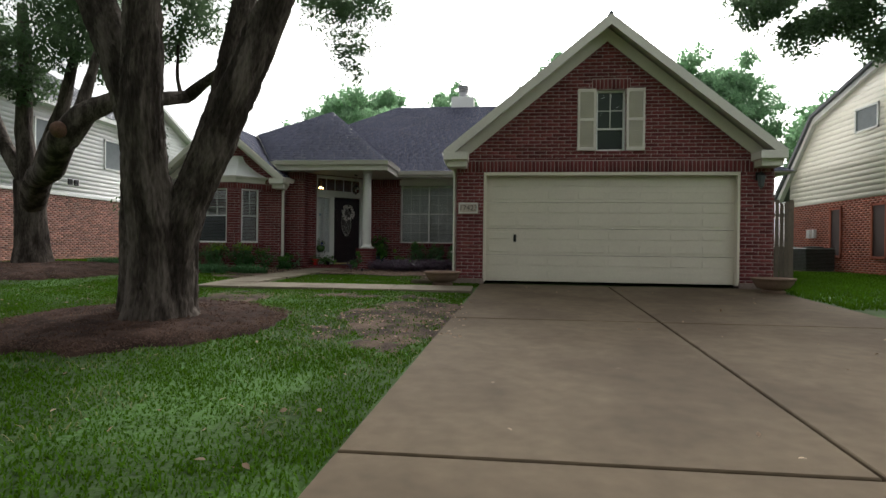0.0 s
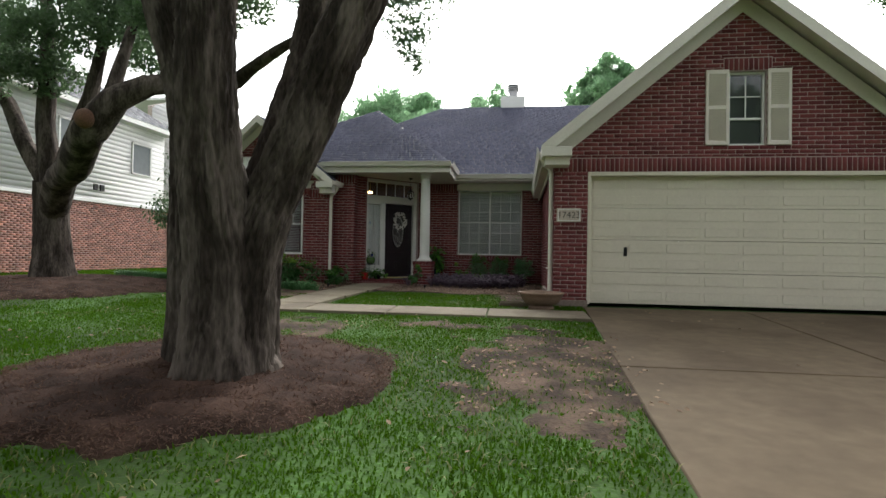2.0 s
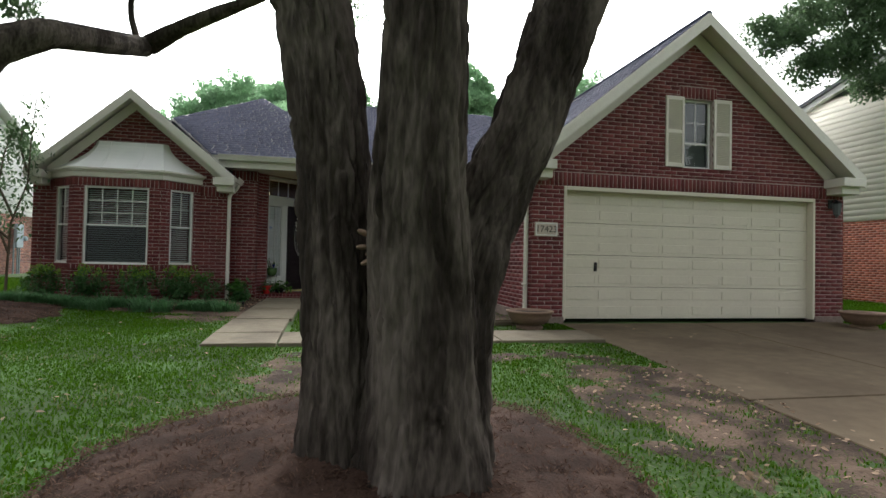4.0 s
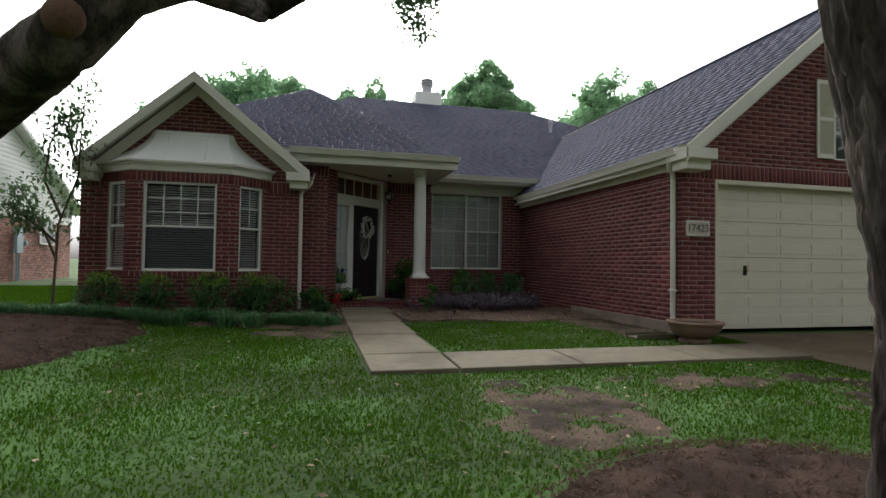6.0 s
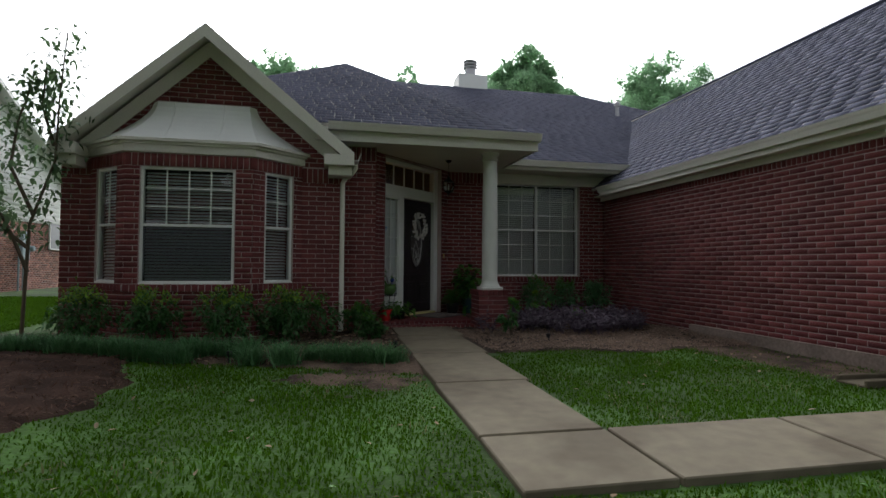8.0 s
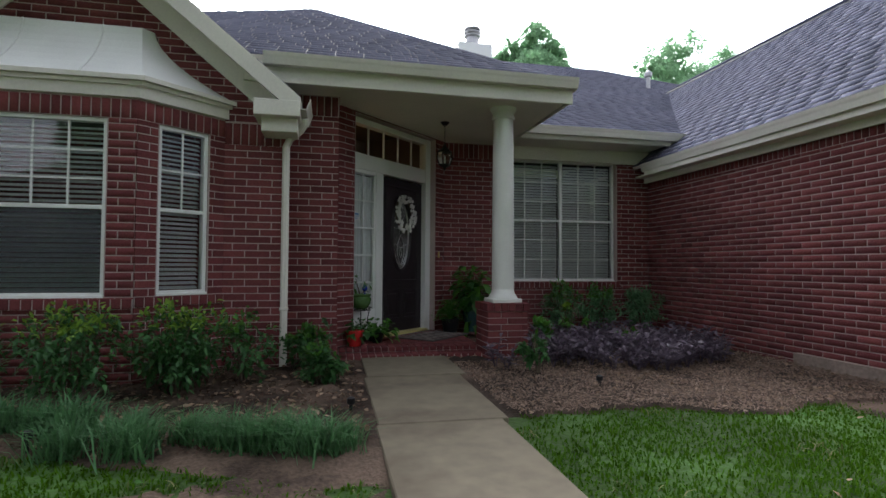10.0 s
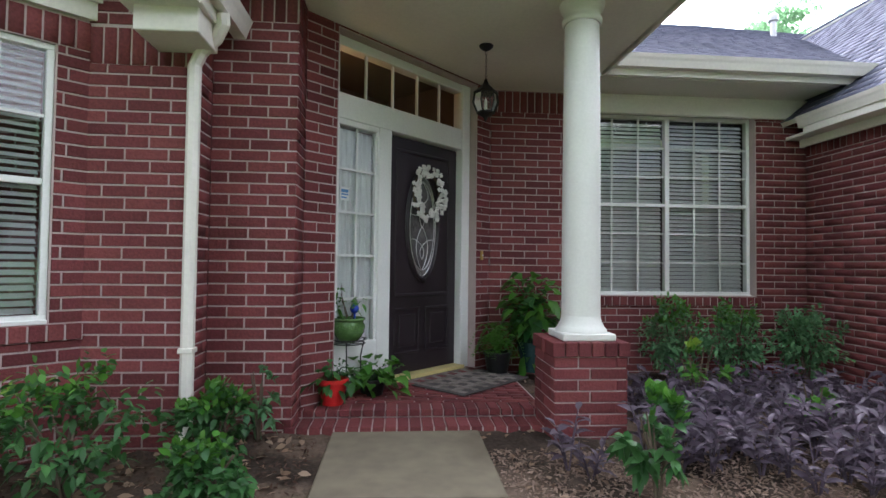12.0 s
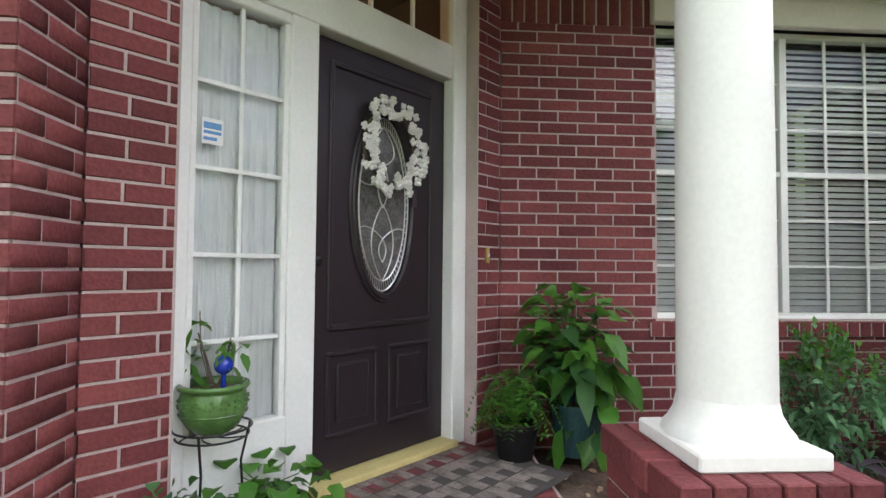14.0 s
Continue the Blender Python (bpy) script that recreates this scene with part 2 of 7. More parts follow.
def lay(poly, du, dv, gap, holes=(), v_start=None, shift=0.5, jitter=0.0, seed=0):
    """Pieces in courses over a convex ring: four (u, v) corners each, cut round the holes."""
    r = random.Random(seed)
    v0 = min(p[1] for p in poly) if v_start is None else v_start
    v1 = max(p[1] for p in poly)
    u0 = min(p[0] for p in poly)
    u1 = max(p[0] for p in poly)
    out = []
    row = 0
    v = v0
    while v < v1 - 0.012:
        cuts = [v, min(v + dv - gap, v1)]
        cuts += [h for hole in holes for h in (hole[2] - gap, hole[3] + gap) if v + 0.01 < h < cuts[1] - 0.01]
        cuts = sorted(cuts)
        for a, b in zip(cuts, cuts[1:]):
            lo, hi = interval(poly, a + 1e-4), interval(poly, b - 1e-4)
            if not lo or not hi:
                continue
            off = (row % 2) * shift * du + (r.uniform(-jitter, jitter) if jitter else 0)
            k = math.floor((min(lo[0], hi[0]) - u0 - off) / du)
            while u0 + off + k * du < max(lo[1], hi[1]):
                s, e = u0 + off + k * du, u0 + off + (k + 1) * du - gap
                spans = [(s, e)]
                for h in holes:
                    if a < h[3] - 0.002 and b > h[2] + 0.002:
                        spans = [q for (p0, p1) in spans for q in ((p0, min(p1, h[0] - gap)), (max(p0, h[1] + gap), p1)) if q[1] - q[0] > 0.015]
                for p0, p1 in spans:
                    c = [max(p0, lo[0]), min(p1, lo[1]), min(p1, hi[1]), max(p0, hi[0])]
                    if (c[1] - c[0] > 0.012 or c[2] - c[3] > 0.012) and c[1] >= c[0] - 1e-6 and c[2] >= c[3] - 1e-6:
                        out.append(((c[0], a), (c[1], a), (c[2], b), (c[3], b)))
                k += 1
        v += dv
        row += 1
    return out


def pieces_mesh(name, pieces, origin, ud, vd, proud, material, parent, inset=0.002, tilt=0.0, kind="stuff", label="", rough_out=0.0):
    """One mesh of many pieces standing proud of a face; ud and vd span it, their cross product points out of it."""
    if not pieces:
        return None
    o, ud, vd = np.array(origin, float), np.array(ud, float), np.array(vd, float)
    ud, vd = ud / np.linalg.norm(ud), vd / np.linalg.norm(vd)
    nd = np.cross(ud, vd)
    q = np.array(pieces, float)
    mid = q.mean(axis=1, keepdims=True)
    sz = np.maximum(np.abs(q - mid), 1e-4)
    front = mid + (q - mid) * (1 - np.minimum(inset / sz, 0.45))
    base = o + q[..., :1] * ud + q[..., 1:] * vd
    rr = np.random.RandomState(len(pieces) % 997).uniform(-rough_out, rough_out, (len(q), 1, 1))
    lift = np.full((len(q), 4, 1), proud) + rr
    if tilt:
        lift[:, 2:] = proud * 0.15
    top = o + front[..., :1] * ud + front[..., 1:] * vd + nd * lift
    verts = np.concatenate([base, top], axis=1).reshape(-1, 3)
    f = np.array([(4, 5, 6, 7), (0, 1, 5, 4), (1, 2, 6, 5), (2, 3, 7, 6), (3, 0, 4, 7)])
    quads = (np.arange(len(q))[:, None, None] * 8 + f).reshape(-1, 4)
    return np_mesh(name, verts, quads, material, parent, label, kind)


COURSE, BLEN, JOINT = 0.0703, 0.239, 0.010
BRICK_JOBS = []


def wall(name, p0, p1, z0, z1, holes=(), depth=0.2, poly=None, label="", soldier=(), near=False, material=None, mortar=None, course=COURSE, blen=BLEN, plain=False, seed=0):
    """A brick wall from p0 to p1 in plan, its outside to the right of the way from p0 to p1. holes: (u0, u1, z0, z1). soldier: bands of upright bricks."""
    a, b = Vector((*p0, 0)), Vector((*p1, 0))
    ln = (b - a).length
    ud = (b - a) / ln
    nd = ud.cross(Vector((0, 0, 1)))
    ring = poly or [(0, z0), (ln, z0), (ln, z1), (0, z1)]
    bm = bmesh.new()
    us = sorted({0, ln, *[h[0] for h in holes], *[h[1] for h in holes]})
    for u0, u1 in zip(us, us[1:]):
        cols = [(h[2], h[3]) for h in holes if h[0] <= u0 + 1e-6 and h[1] >= u1 - 1e-6]
        zs = [z0]
        for h0, h1 in sorted(cols):
            zs += [h0, h1]
        zs.append(None)
        for i in range(0, len(zs), 2):
            lo, hi = zs[i], zs[i + 1]
            if hi is not None:
                if hi - lo < 0.002:
                    continue
                r = [(max(u0, 0.006), lo), (min(u1, ln - 0.006), lo), (min(u1, ln - 0.006), hi), (max(u0, 0.006), hi)]
            else:
                def top_at(u):
                    k = len(ring)
                    best = lo
                    for j in range(k):
                        (a0, b0), (a1, b1) = ring[j], ring[(j + 1) % k]
                        if min(a0, a1) - 1e-6 <= u <= max(a0, a1) + 1e-6 and abs(a1 - a0) > 1e-9:
                            best = max(best, b0 + (b1 - b0) * (u - a0) / (a1 - a0))
                    return best
                u0, u1 = max(u0, 0.006), min(u1, ln - 0.006)
                mids = sorted({u0, u1, *[q[0] for q in ring if u0 < q[0] < u1]})
                tops = [(u, top_at(u)) for u in mids]
                r = [(u0, lo), (u1, lo)] + [t for t in tops[::-1] if t[1] > lo + 1e-5]
                if len(r) < 3:
                    continue
            prism(bm, [a + ud * u + Vector((0, 0, z)) - nd * 0.0 for u, z in r], tuple(-nd * depth))
    ob = part(name, bm, mortar or MORTAR, None, label, "structure")
    if plain:
        return ob
    bands = list(holes) + [(s[0], s[1], s[2] + 0.004, s[3] - 0.004) for s in soldier]
    ps = lay(ring, blen, course, JOINT, bands, v_start=z0 + JOINT, jitter=0.01, seed=seed)
    BRICK_JOBS.append(("bricks", ps, tuple(a), tuple(ud), ob, near, material or BRICK))
    for s in soldier:
        pss = lay([(s[0], s[2]), (s[1], s[2]), (s[1], s[3]), (s[0], s[3])], 0.0755, s[3] - s[2], JOINT, seed=seed)
        BRICK_JOBS.append(("bricks", pss, tuple(a), tuple(ud), ob, False, material or BRICK))
    return ob


def roof(name, corners, thick, material, under, label, exposure=0.145, tab=0.30, lift=0.006, parent=None, shingle=True):
    """A roof face from its corners, the first two along the eave; laid with shingles in courses."""
    c = [Vector(p) for p in corners]
    ud = (c[1] - c[0]).normalized()
    nd = ud.cross(c[2] - c[0]).normalized()
    if nd.z < 0:
        nd = -nd
    vd = nd.cross(ud)
    bm = prism(bmesh.new(), c, tuple(-nd * thick))
    ob = part(name, bm, under, parent, label, "structure" if parent is None else "")
    if shingle:
        poly = [((p - c[0]).dot(ud), (p - c[0]).dot(vd)) for p in c]
        ps = lay(poly, tab, exposure, 0.006, v_start=0.0, shift=0.5, jitter=0.13, seed=len(corners) * 7 + int(thick * 100))
        pieces_mesh("shingles", ps, tuple(c[0]), tuple(ud), tuple(vd), lift, material, ob, inset=0.001, tilt=0.5, rough_out=0.0006)
    return ob

# ---- ground ----
def spaced(a, b, fine_a, fine_b, step, coarse):
    out, v = [], a
    while v < b:
        out.append(v)
        v += step if fine_a <= v < fine_b else coarse
    return out + [b]


def bedrock(x, y, s=1.0):
    return 0.5 * noise.noise((x * 0.7 * s, y * 0.7 * s, 0.3)) + 0.25 * noise.noise((x * 2.1 * s, y * 2.1 * s, 4.0))


OAK, OAK2 = (-3.42, 5.36), (-10.3, 11.2)


def mound(x, y):
    h = 0.0
    for (cx, cy), r, up in ((OAK, 1.5, 0.13), (OAK2, 2.7, 0.22)):
        d = math.hypot(x - cx, y - cy) / r
        if d < 1.15:
            h = max(h, up * max(0, 1 - d * d / 1.3))
    return h


def lawn_z(x, y):
    near_house = -13 < x < 7.5 and -3 < y < 17
    return ground_z(x, y) + (0.03 * bedrock(x, y) if near_house else 0) + mound(x, y)


xs = [-1500, -400, -120, -60, -35] + spaced(-24, 14, -13, 7, 0.2, 1.5) + [30, 60, 120, 400, 1500]
ys = [-1500, -400, -120, -60, -30, -18] + spaced(-14, 40, -3, 16, 0.2, 1.5) + [60, 120, 400, 1500]
gv = [(x, y, lawn_z(x, y) - (0.09 if 0.15 + 0.05 * (y - 10) < x < 5.45 + 0.05 * (y - 10) and -1.5 < y < 10.7 else 0)) for y in ys for x in xs]
nx = len(xs)
gf = np.array([(j * nx + i, j * nx + i + 1, (j + 1) * nx + i + 1, (j + 1) * nx + i) for j in range(len(ys) - 1) for i in range(nx - 1)])
ground = np_mesh("ground", np.array(gv), gf, LAWN, None, "green suburban lawn rising gently to the brick house", "structure", smooth=True)


def sheet(name, inside, x0, x1, y0, y1, lift, material, label, step=0.08, rough=0.0):
    """A thin layer of loose ground over the lawn, wherever inside() holds; it thins out towards its edge."""
    gx, gy = np.arange(x0, x1, step), np.arange(y0, y1, step)
    idx, verts, faces = {}, [], []
    def vert(i, j):
        if (i, j) not in idx:
            x, y = gx[i], gy[j]
            e = inside(x, y)
            idx[i, j] = len(verts)
            verts.append((x, y, lawn_z(x, y) + lift * min(1, max(e, -0.5) * 5) + rough * noise.noise((x * 9, y * 9, 0)) * min(1, max(e, 0) * 5)))
        return idx[i, j]
    for i in range(len(gx) - 1):
        for j in range(len(gy) - 1):
            if inside(gx[i] + step / 2, gy[j] + step / 2) > -0.12:
                faces.append((vert(i, j), vert(i + 1, j), vert(i + 1, j + 1), vert(i, j + 1)))
    return np_mesh(name, np.array(verts), np.array(faces), material, None, label, "structure", smooth=True)


def wob(x, y, k=1.6, a=0.18):
    return a * noise.noise((x * k, y * k, 9.0)) + 0.4 * a * noise.noise((x * k * 4, y * k * 4, 3.0))


def in_oak(x, y):
    return 1.48 - math.hypot(x - OAK[0], (y - OAK[1])) + wob(x, y)


def in_oak2(x, y):
    return 2.75 - math.hypot(x - OAK2[0], (y - OAK2[1])) + wob(x, y)


def rect_in(x, y, x0, x1, y0, y1):
    return min(x - x0, x1 - x, y - y0, y1 - y)


def bed_front(x):
    """The lawn edge of the planting bed, which swings forward along the walk."""
    return 12.62 - 0.36 * max(0, min(1.3, x + 7.5)) - 0.35 * max(0, x + 6.2)


def in_bed_left(x, y):
    return rect_in(x, y, -10.6, -4.80, bed_front(x), 15.3) + wob(x, y, 1.2, 0.25)


def in_bed_right(x, y):
    return rect_in(x, y, -4.25, -0.36, 12.62, 16.9) + wob(x, y, 1.2, 0.25)


def in_strip(x, y):
    return rect_in(x, y, -1.15 - 0.12 * (y - 10.8), -0.36, 10.7, 13.8) + wob(x, y, 1.5, 0.25)


def in_patch(x, y):
    """Bare earth in the lawn: beside the drive and by the bend of the walk."""
    a = 1 - math.hypot((x + 0.62) / 0.85, (y - 6.4) / 1.7)
    b = 0.9 - math.hypot((x + 3.7) / 0.62, (y - 7.8) / 0.75)
    c = 0.8 - math.hypot((x + 5.6) / 0.75, (y - 11.6) / 0.5)
    d = 0.7 - math.hypot((x + 2.0) / 1.0, (y - 8.3) / 0.35)
    return max(a, b, c, d) * 0.6 + wob(x, y, 2.6, 0.45)


sheet("mulch_ring", in_oak, -5.3, -0.8, 3.4, 7.9, 0.05, MULCH, "ring of reddish brown wood mulch round the oak", rough=0.05)
sheet("mulch_ring", in_oak2, -13.6, -7.0, 8.0, 14.4, 0.05, MULCH, "ring of reddish brown wood mulch round the second oak", rough=0.05)
sheet("planting_bed", in_bed_left, -11, -4.88, 11.0, 15.1, 0.03, SOIL, "dark leaf-strewn planting bed before the bay window", rough=0.04)
sheet("planting_bed", in_bed_right, -4.14, -0.32, 12.4, 16.9, 0.03, SOIL, "dark planting bed with bark chips beside the garage wall", rough=0.04)
sheet("bare_earth", in_strip, -2, -0.32, 10.5, 14.0, 0.015, SOIL, "bare damp earth along the garage wall", rough=0.02)
sheet("bare_earth", in_patch, -6.8, 0.0, 4.5, 12.5, 0.012, SOIL, "bare earth patches in the lawn", step=0.06, rough=0.03)


def slab(name, x0, x1, y0, y1, material, parent, lift=0.015, thick=0.12, tilt=0.0, skew=0.0):
    bm = bmesh.new()
    v = box(bm, x0, x1, y0, y1, -thick, 0, bevel=0.008)
    for w in bm.verts:
        w.co.x += skew * (w.co.y - 10)
        w.co.z += ground_z(w.co.x, w.co.y) + lift + tilt * (w.co.x - x0)
    return part(name, bm, material, parent)


drive = thing("driveway", 2.5, 5, 0, "wide stained concrete driveway with expansion joints before the garage", "driveway", kind="structure")
drive.location = (0, 0, 0)
for x0, x1 in ((0.09, 2.585), (2.61, 5.55)):
    for y0, y1 in ((6.42, 10.69), (2.375, 6.395), (-1.6, 2.35)):
        slab("slab", x0, x1, y0, y1, CONCRETE, drive, skew=0.05)
walkway = thing("front_walk", 0, 0, 0, "pale concrete front walk bending from the drive to the porch", "path", kind="structure")
for x0, x1, y0, y1 in ((-4.93, -4.01, 14.02, 14.96), (-4.96, -4.08, 12.62, 14.0), (-4.98, -4.13, 11.20, 12.60), (-5.0, -4.17, 9.80, 11.175), (-5.0, -4.17, 9.03, 9.775),
                       (-4.145, -2.87, 9.03, 9.80), (-2.845, -1.425, 9.03, 9.80), (-1.405, 0.02, 9.03, 9.80)):
    slab("slab", x0, x1, y0, y1, CONCRETE_WALK, walkway, lift=0.045)

# ---- the house: walls ----
GX0, GX1, GY = -0.38, 5.74, 10.72
Z0 = 0.56
RS = 0.812
gl = GX1 - GX0
apexu = 2.57 - GX0
wall("wall_garage_front", (GX0, GY), (GX1, GY), Z0, 3.0,
     holes=[(0.56, 5.48, 0.0, 2.80), (2.38 - GX0, 2.94 - GX0, 3.235, 4.44)],
     poly=[(0, Z0), (gl, Z0), (gl, 2.98), (apexu, 5.55), (0, 2.98)],
     soldier=[(0, gl, 2.815, 3.045), (2.30 - GX0, 3.02 - GX0, 4.455, 4.66)],
     label="dark red brick gable wall round the garage door", seed=1)
wall("wall_garage_side", (GX0 + 0.08, 16.8), (GX0, GY + 0.003), Z0, 3.10, soldier=[(0, 6.08, 2.86, 3.08)], label="long dark red brick side wall of the garage", seed=2)
wall("wall_garage_right", (GX1, GY + 0.2), (GX1, 24), Z0, 3.10, label="brick side wall of the garage", plain=True)
wall("wall_dining", (-3.64, 16.80), (GX0 + 0.08, 16.80), Z0, 3.46, holes=[(0.98, 2.78, 1.40, 3.42)],
     soldier=[(0, 0.98, 3.22, 3.44), (2.78, 3.34, 3.22, 3.44)], label="dark red brick wall with a twin window under the porch eave", near=True, seed=3)
DW0, DW1 = Vector((-5.19, 15.29)), Vector((-3.64, 16.80))
dlen = (DW1 - DW0).length
DX = 0.28
wall("wall_door", tuple(DW0), tuple(DW1), Z0, 3.46, holes=[(DX, DX + 1.66, 0.0, 3.42)], label="slanting brick wall round the front door", near=True, seed=4)
wall("wall_porch_return", (-5.19, 15.0), (-5.19, 15.29), Z0, 3.46, label="short brick return beside the front door", seed=5)
wall("wall_porch_left", (-5.72, 15.0), (-5.19, 15.0), Z0, 3.46, soldier=[(0, 0.53, 3.22, 3.44)], label="dark red brick wall beside the porch", near=True, seed=6)
wall("wall_wing_side", (-5.72, 14.70), (-5.72, 15.0), Z0, 3.15, soldier=[(0, 0.3, 2.9, 3.12)], label="narrow brick return behind the downspout", seed=7)
WX0, WX1, WY = -9.42, -5.72, 14.70
wl = WX1 - WX0
wall("wall_wing_front", (WX0, WY), (WX1, WY), Z0, 3.0, poly=[(0, Z0), (wl, Z0), (wl, 3.0), (wl / 2, 4.56), (0, 3.0)],
     soldier=[(0, 0.4, 2.8, 3.02), (3.13, wl, 2.8, 3.02)], label="brick gable wall of the bay window wing", near=True, seed=8)
wall("wall_wing_left", (WX0, 26), (WX0, WY + 0.2), Z0, 3.1, label="brick side wall of the wing", plain=True)
BZ = 3.04
wall("bay_front", (-8.46, 14.15), (-6.90, 14.15), Z0, BZ, holes=[(0.18, 1.33, 1.34, 2.86)], depth=0.12, soldier=[(0, 1.56, 2.865, 3.035)], label="brick front of the bay with its wide window", seed=9)
ba, bb = Vector((-6.90, 14.15)), Vector((-6.29, 14.70))
bl = (bb - ba).length
wall("bay_right", tuple(ba), tuple(bb), Z0, BZ, holes=[(0.19, 0.66, 1.35, 2.86)], depth=0.1, soldier=[(0, bl, 2.865, 3.035)], label="slanting brick side of the bay with a narrow window", near=True, seed=10)
wall("bay_left", (-9.07, 14.70), (-8.46, 14.15), Z0, BZ, holes=[(0.16, 0.63, 1.35, 2.86)], depth=0.1, soldier=[(0, bl, 2.865, 3.035)], label="slanting brick side of the bay", seed=11)
# plain walls that close the house, and rooms behind the windows with shade as their colour
part("wall_back", boxes([(WX0, GX1, 25.8, 26, Z0, 3.4)]), MORTAR, None, "plain back wall of the house", "structure")
part("floor_inside", boxes([(WX0, GX1, 17.05, 25.8, 0.3, 0.68), (WX0 + 0.2, -5.95, 14.95, 17.05, 0.3, 0.68)]), DARK, None, "floor of the rooms, coloured near-black as indoor shade", "structure")
part("room_wall", boxes([(-9.2, -5.85, 17.0, 17.1, 0.6, 3.3), (-3.6, GX0, 18.6, 18.7, 0.6, 3.3), (-5.86, -5.76, 15.1, 19, .6, 3.5), (-3.72, -3.62, 17.02, 18.6, 0.6, 3.46), (-0.28, -0.18, 17.02, 18.6, 0.6, 3.46), (-3.72, -0.18, 17.02, 18.7, 3.46, 3.5), (-9.24, -9.16, 14.95, 17.0, 0.6, 3.0), (-9.24, -5.96, 14.95, 17.1, 3.0, 3.05)]), DARK, None, "inner walls of the rooms, coloured near-black as indoor shade", "structure")
part("wall_corner", boxes([(GX0 + 0.076, GX0 + 0.30, 16.797, 16.998, Z0, 3.40)]), MORTAR, None, "masonry of the inner corner between the garage and the dining wall", "structure")
part("slab_edge", boxes([(GX0 - 0.03, 0.18, GY - 0.03, GY + 0.2, 0.3, 0.66), (GX0 - 0.03, GX0 + 0.1, GY, 14.0, 0.3, 0.72), (5.1, GX1 + 0.03, GY - 0.03, GY + 0.2, 0.3, 0.66)], bevel=0.005), SLAB, None, "stained concrete slab edge under the garage wall", "structure")

# ---- roofs ----
gxl, gxr, gap_y = -0.62, 5.78, 10.34
roof("roof_garage_left", [(gxl + 0.06, 20.8, 3.20), (gxl, gap_y, 3.20), (2.57, gap_y, 5.80), (2.63, 20.8, 5.80)], 0.05, SHINGLE, TRIM_SOFFIT, "dark grey shingle slope of the garage roof")
roof("roof_garage_right", [(gxr, gap_y, 3.20), (gxr, 22, 3.20), (2.57, 22, 5.80), (2.57, gap_y, 5.80)], 0.05, SHINGLE, TRIM_SOFFIT, "dark grey shingle slope of the garage roof")
part("ridge_cap", tube([(2.57, gap_y, 5.79), (2.6, 20.8, 5.79)], 0.055, 6), SHINGLE, None, "shingle ridge cap of the garage roof", "structure")
roof("roof_main", [(-8.9, 16.25, 3.60), (9.0, 16.25, 3.60), (2.70, 24.0, 7.64), (-4.15, 24.0, 7.56)], 0.05, SHINGLE, TRIM_SOFFIT, "dark grey shingle main roof")
roof("roof_back", [(9.0, 31.7, 3.60), (-8.9, 31.7, 3.60), (-4.15, 24.0, 7.56), (2.70, 24.0, 7.64)], 0.05, SHINGLE, TRIM_SOFFIT, "back slope of the main roof", shingle=False)
roof("roof_main_right", [(9.0, 16.25, 3.60), (9.0, 31.7, 3.60), (2.70, 24.0, 7.64)], 0.05, SHINGLE, TRIM_SOFFIT, "side slope of the main roof", shingle=False)
roof("roof_main_left", [(-8.9, 31.7, 3.60), (-8.9, 16.25, 3.60), (-4.15, 24.0, 7.56)], 0.05, SHINGLE, TRIM_SOFFIT, "side slope of the main roof", shingle=False)
PX, PY, PZ = -2.645, 14.60, 3.68
roof("roof_porch_front", [(-6.08, PY, PZ), (PX, PY, PZ), (-5.56, 18.7, 6.12), (-7.42, 16.63, 4.875)], 0.05, SHINGLE, TRIM_SOFFIT, "dark grey shingle hip roof over the porch")
roof("roof_porch_right", [(PX, PY, PZ), (PX, 23, PZ), (-5.56, 23, 6.12), (-5.56, 18.7, 6.12)], 0.05, SHINGLE, TRIM_SOFFIT, "side slope of the porch roof")
roof("roof_porch_left", [(-9.2, 23, PZ), (-9.2, 17.2, PZ), (-7.42, 16.66, 4.87), (-5.56, 18.7, 6.12), (-5.56, 23, 6.12)], 0.05, SHINGLE, TRIM_SOFFIT, "left slope of the porch roof")
WR = -7.58
wry = 14.33
roof("roof_wing_right", [(-5.56, wry, 3.20), (-5.56, 17.0, 3.20), (WR, 17.0, 4.875), (WR, wry, 4.875)][::1], 0.05, SHINGLE, TRIM_SOFFIT, "dark grey shingle slope over the bay wing")
roof("roof_wing_left", [(-9.42, 22.0, 3.20), (-9.42, wry, 3.20), (WR, wry, 4.875), (WR, 22.0, 4.875)], 0.05, SHINGLE, TRIM_SOFFIT, "dark grey shingle slope over the bay wing")


def rake(name, foot, apex, y, depth, wide, material, label, dz=0.0):
    """A sloping fascia board along a gable edge, from its foot to its apex, in the plane y."""
    (x0, z0), (x1, z1) = foot, apex
    ring = [(x0, y, z0 - dz), (x1, y, z1 - dz), (x1, y, z1 - wide - dz), (x0, y, z0 - wide - dz)]
    return part(name, prism(bmesh.new(), ring, (0, depth, 0)), material, None, label, "structure")


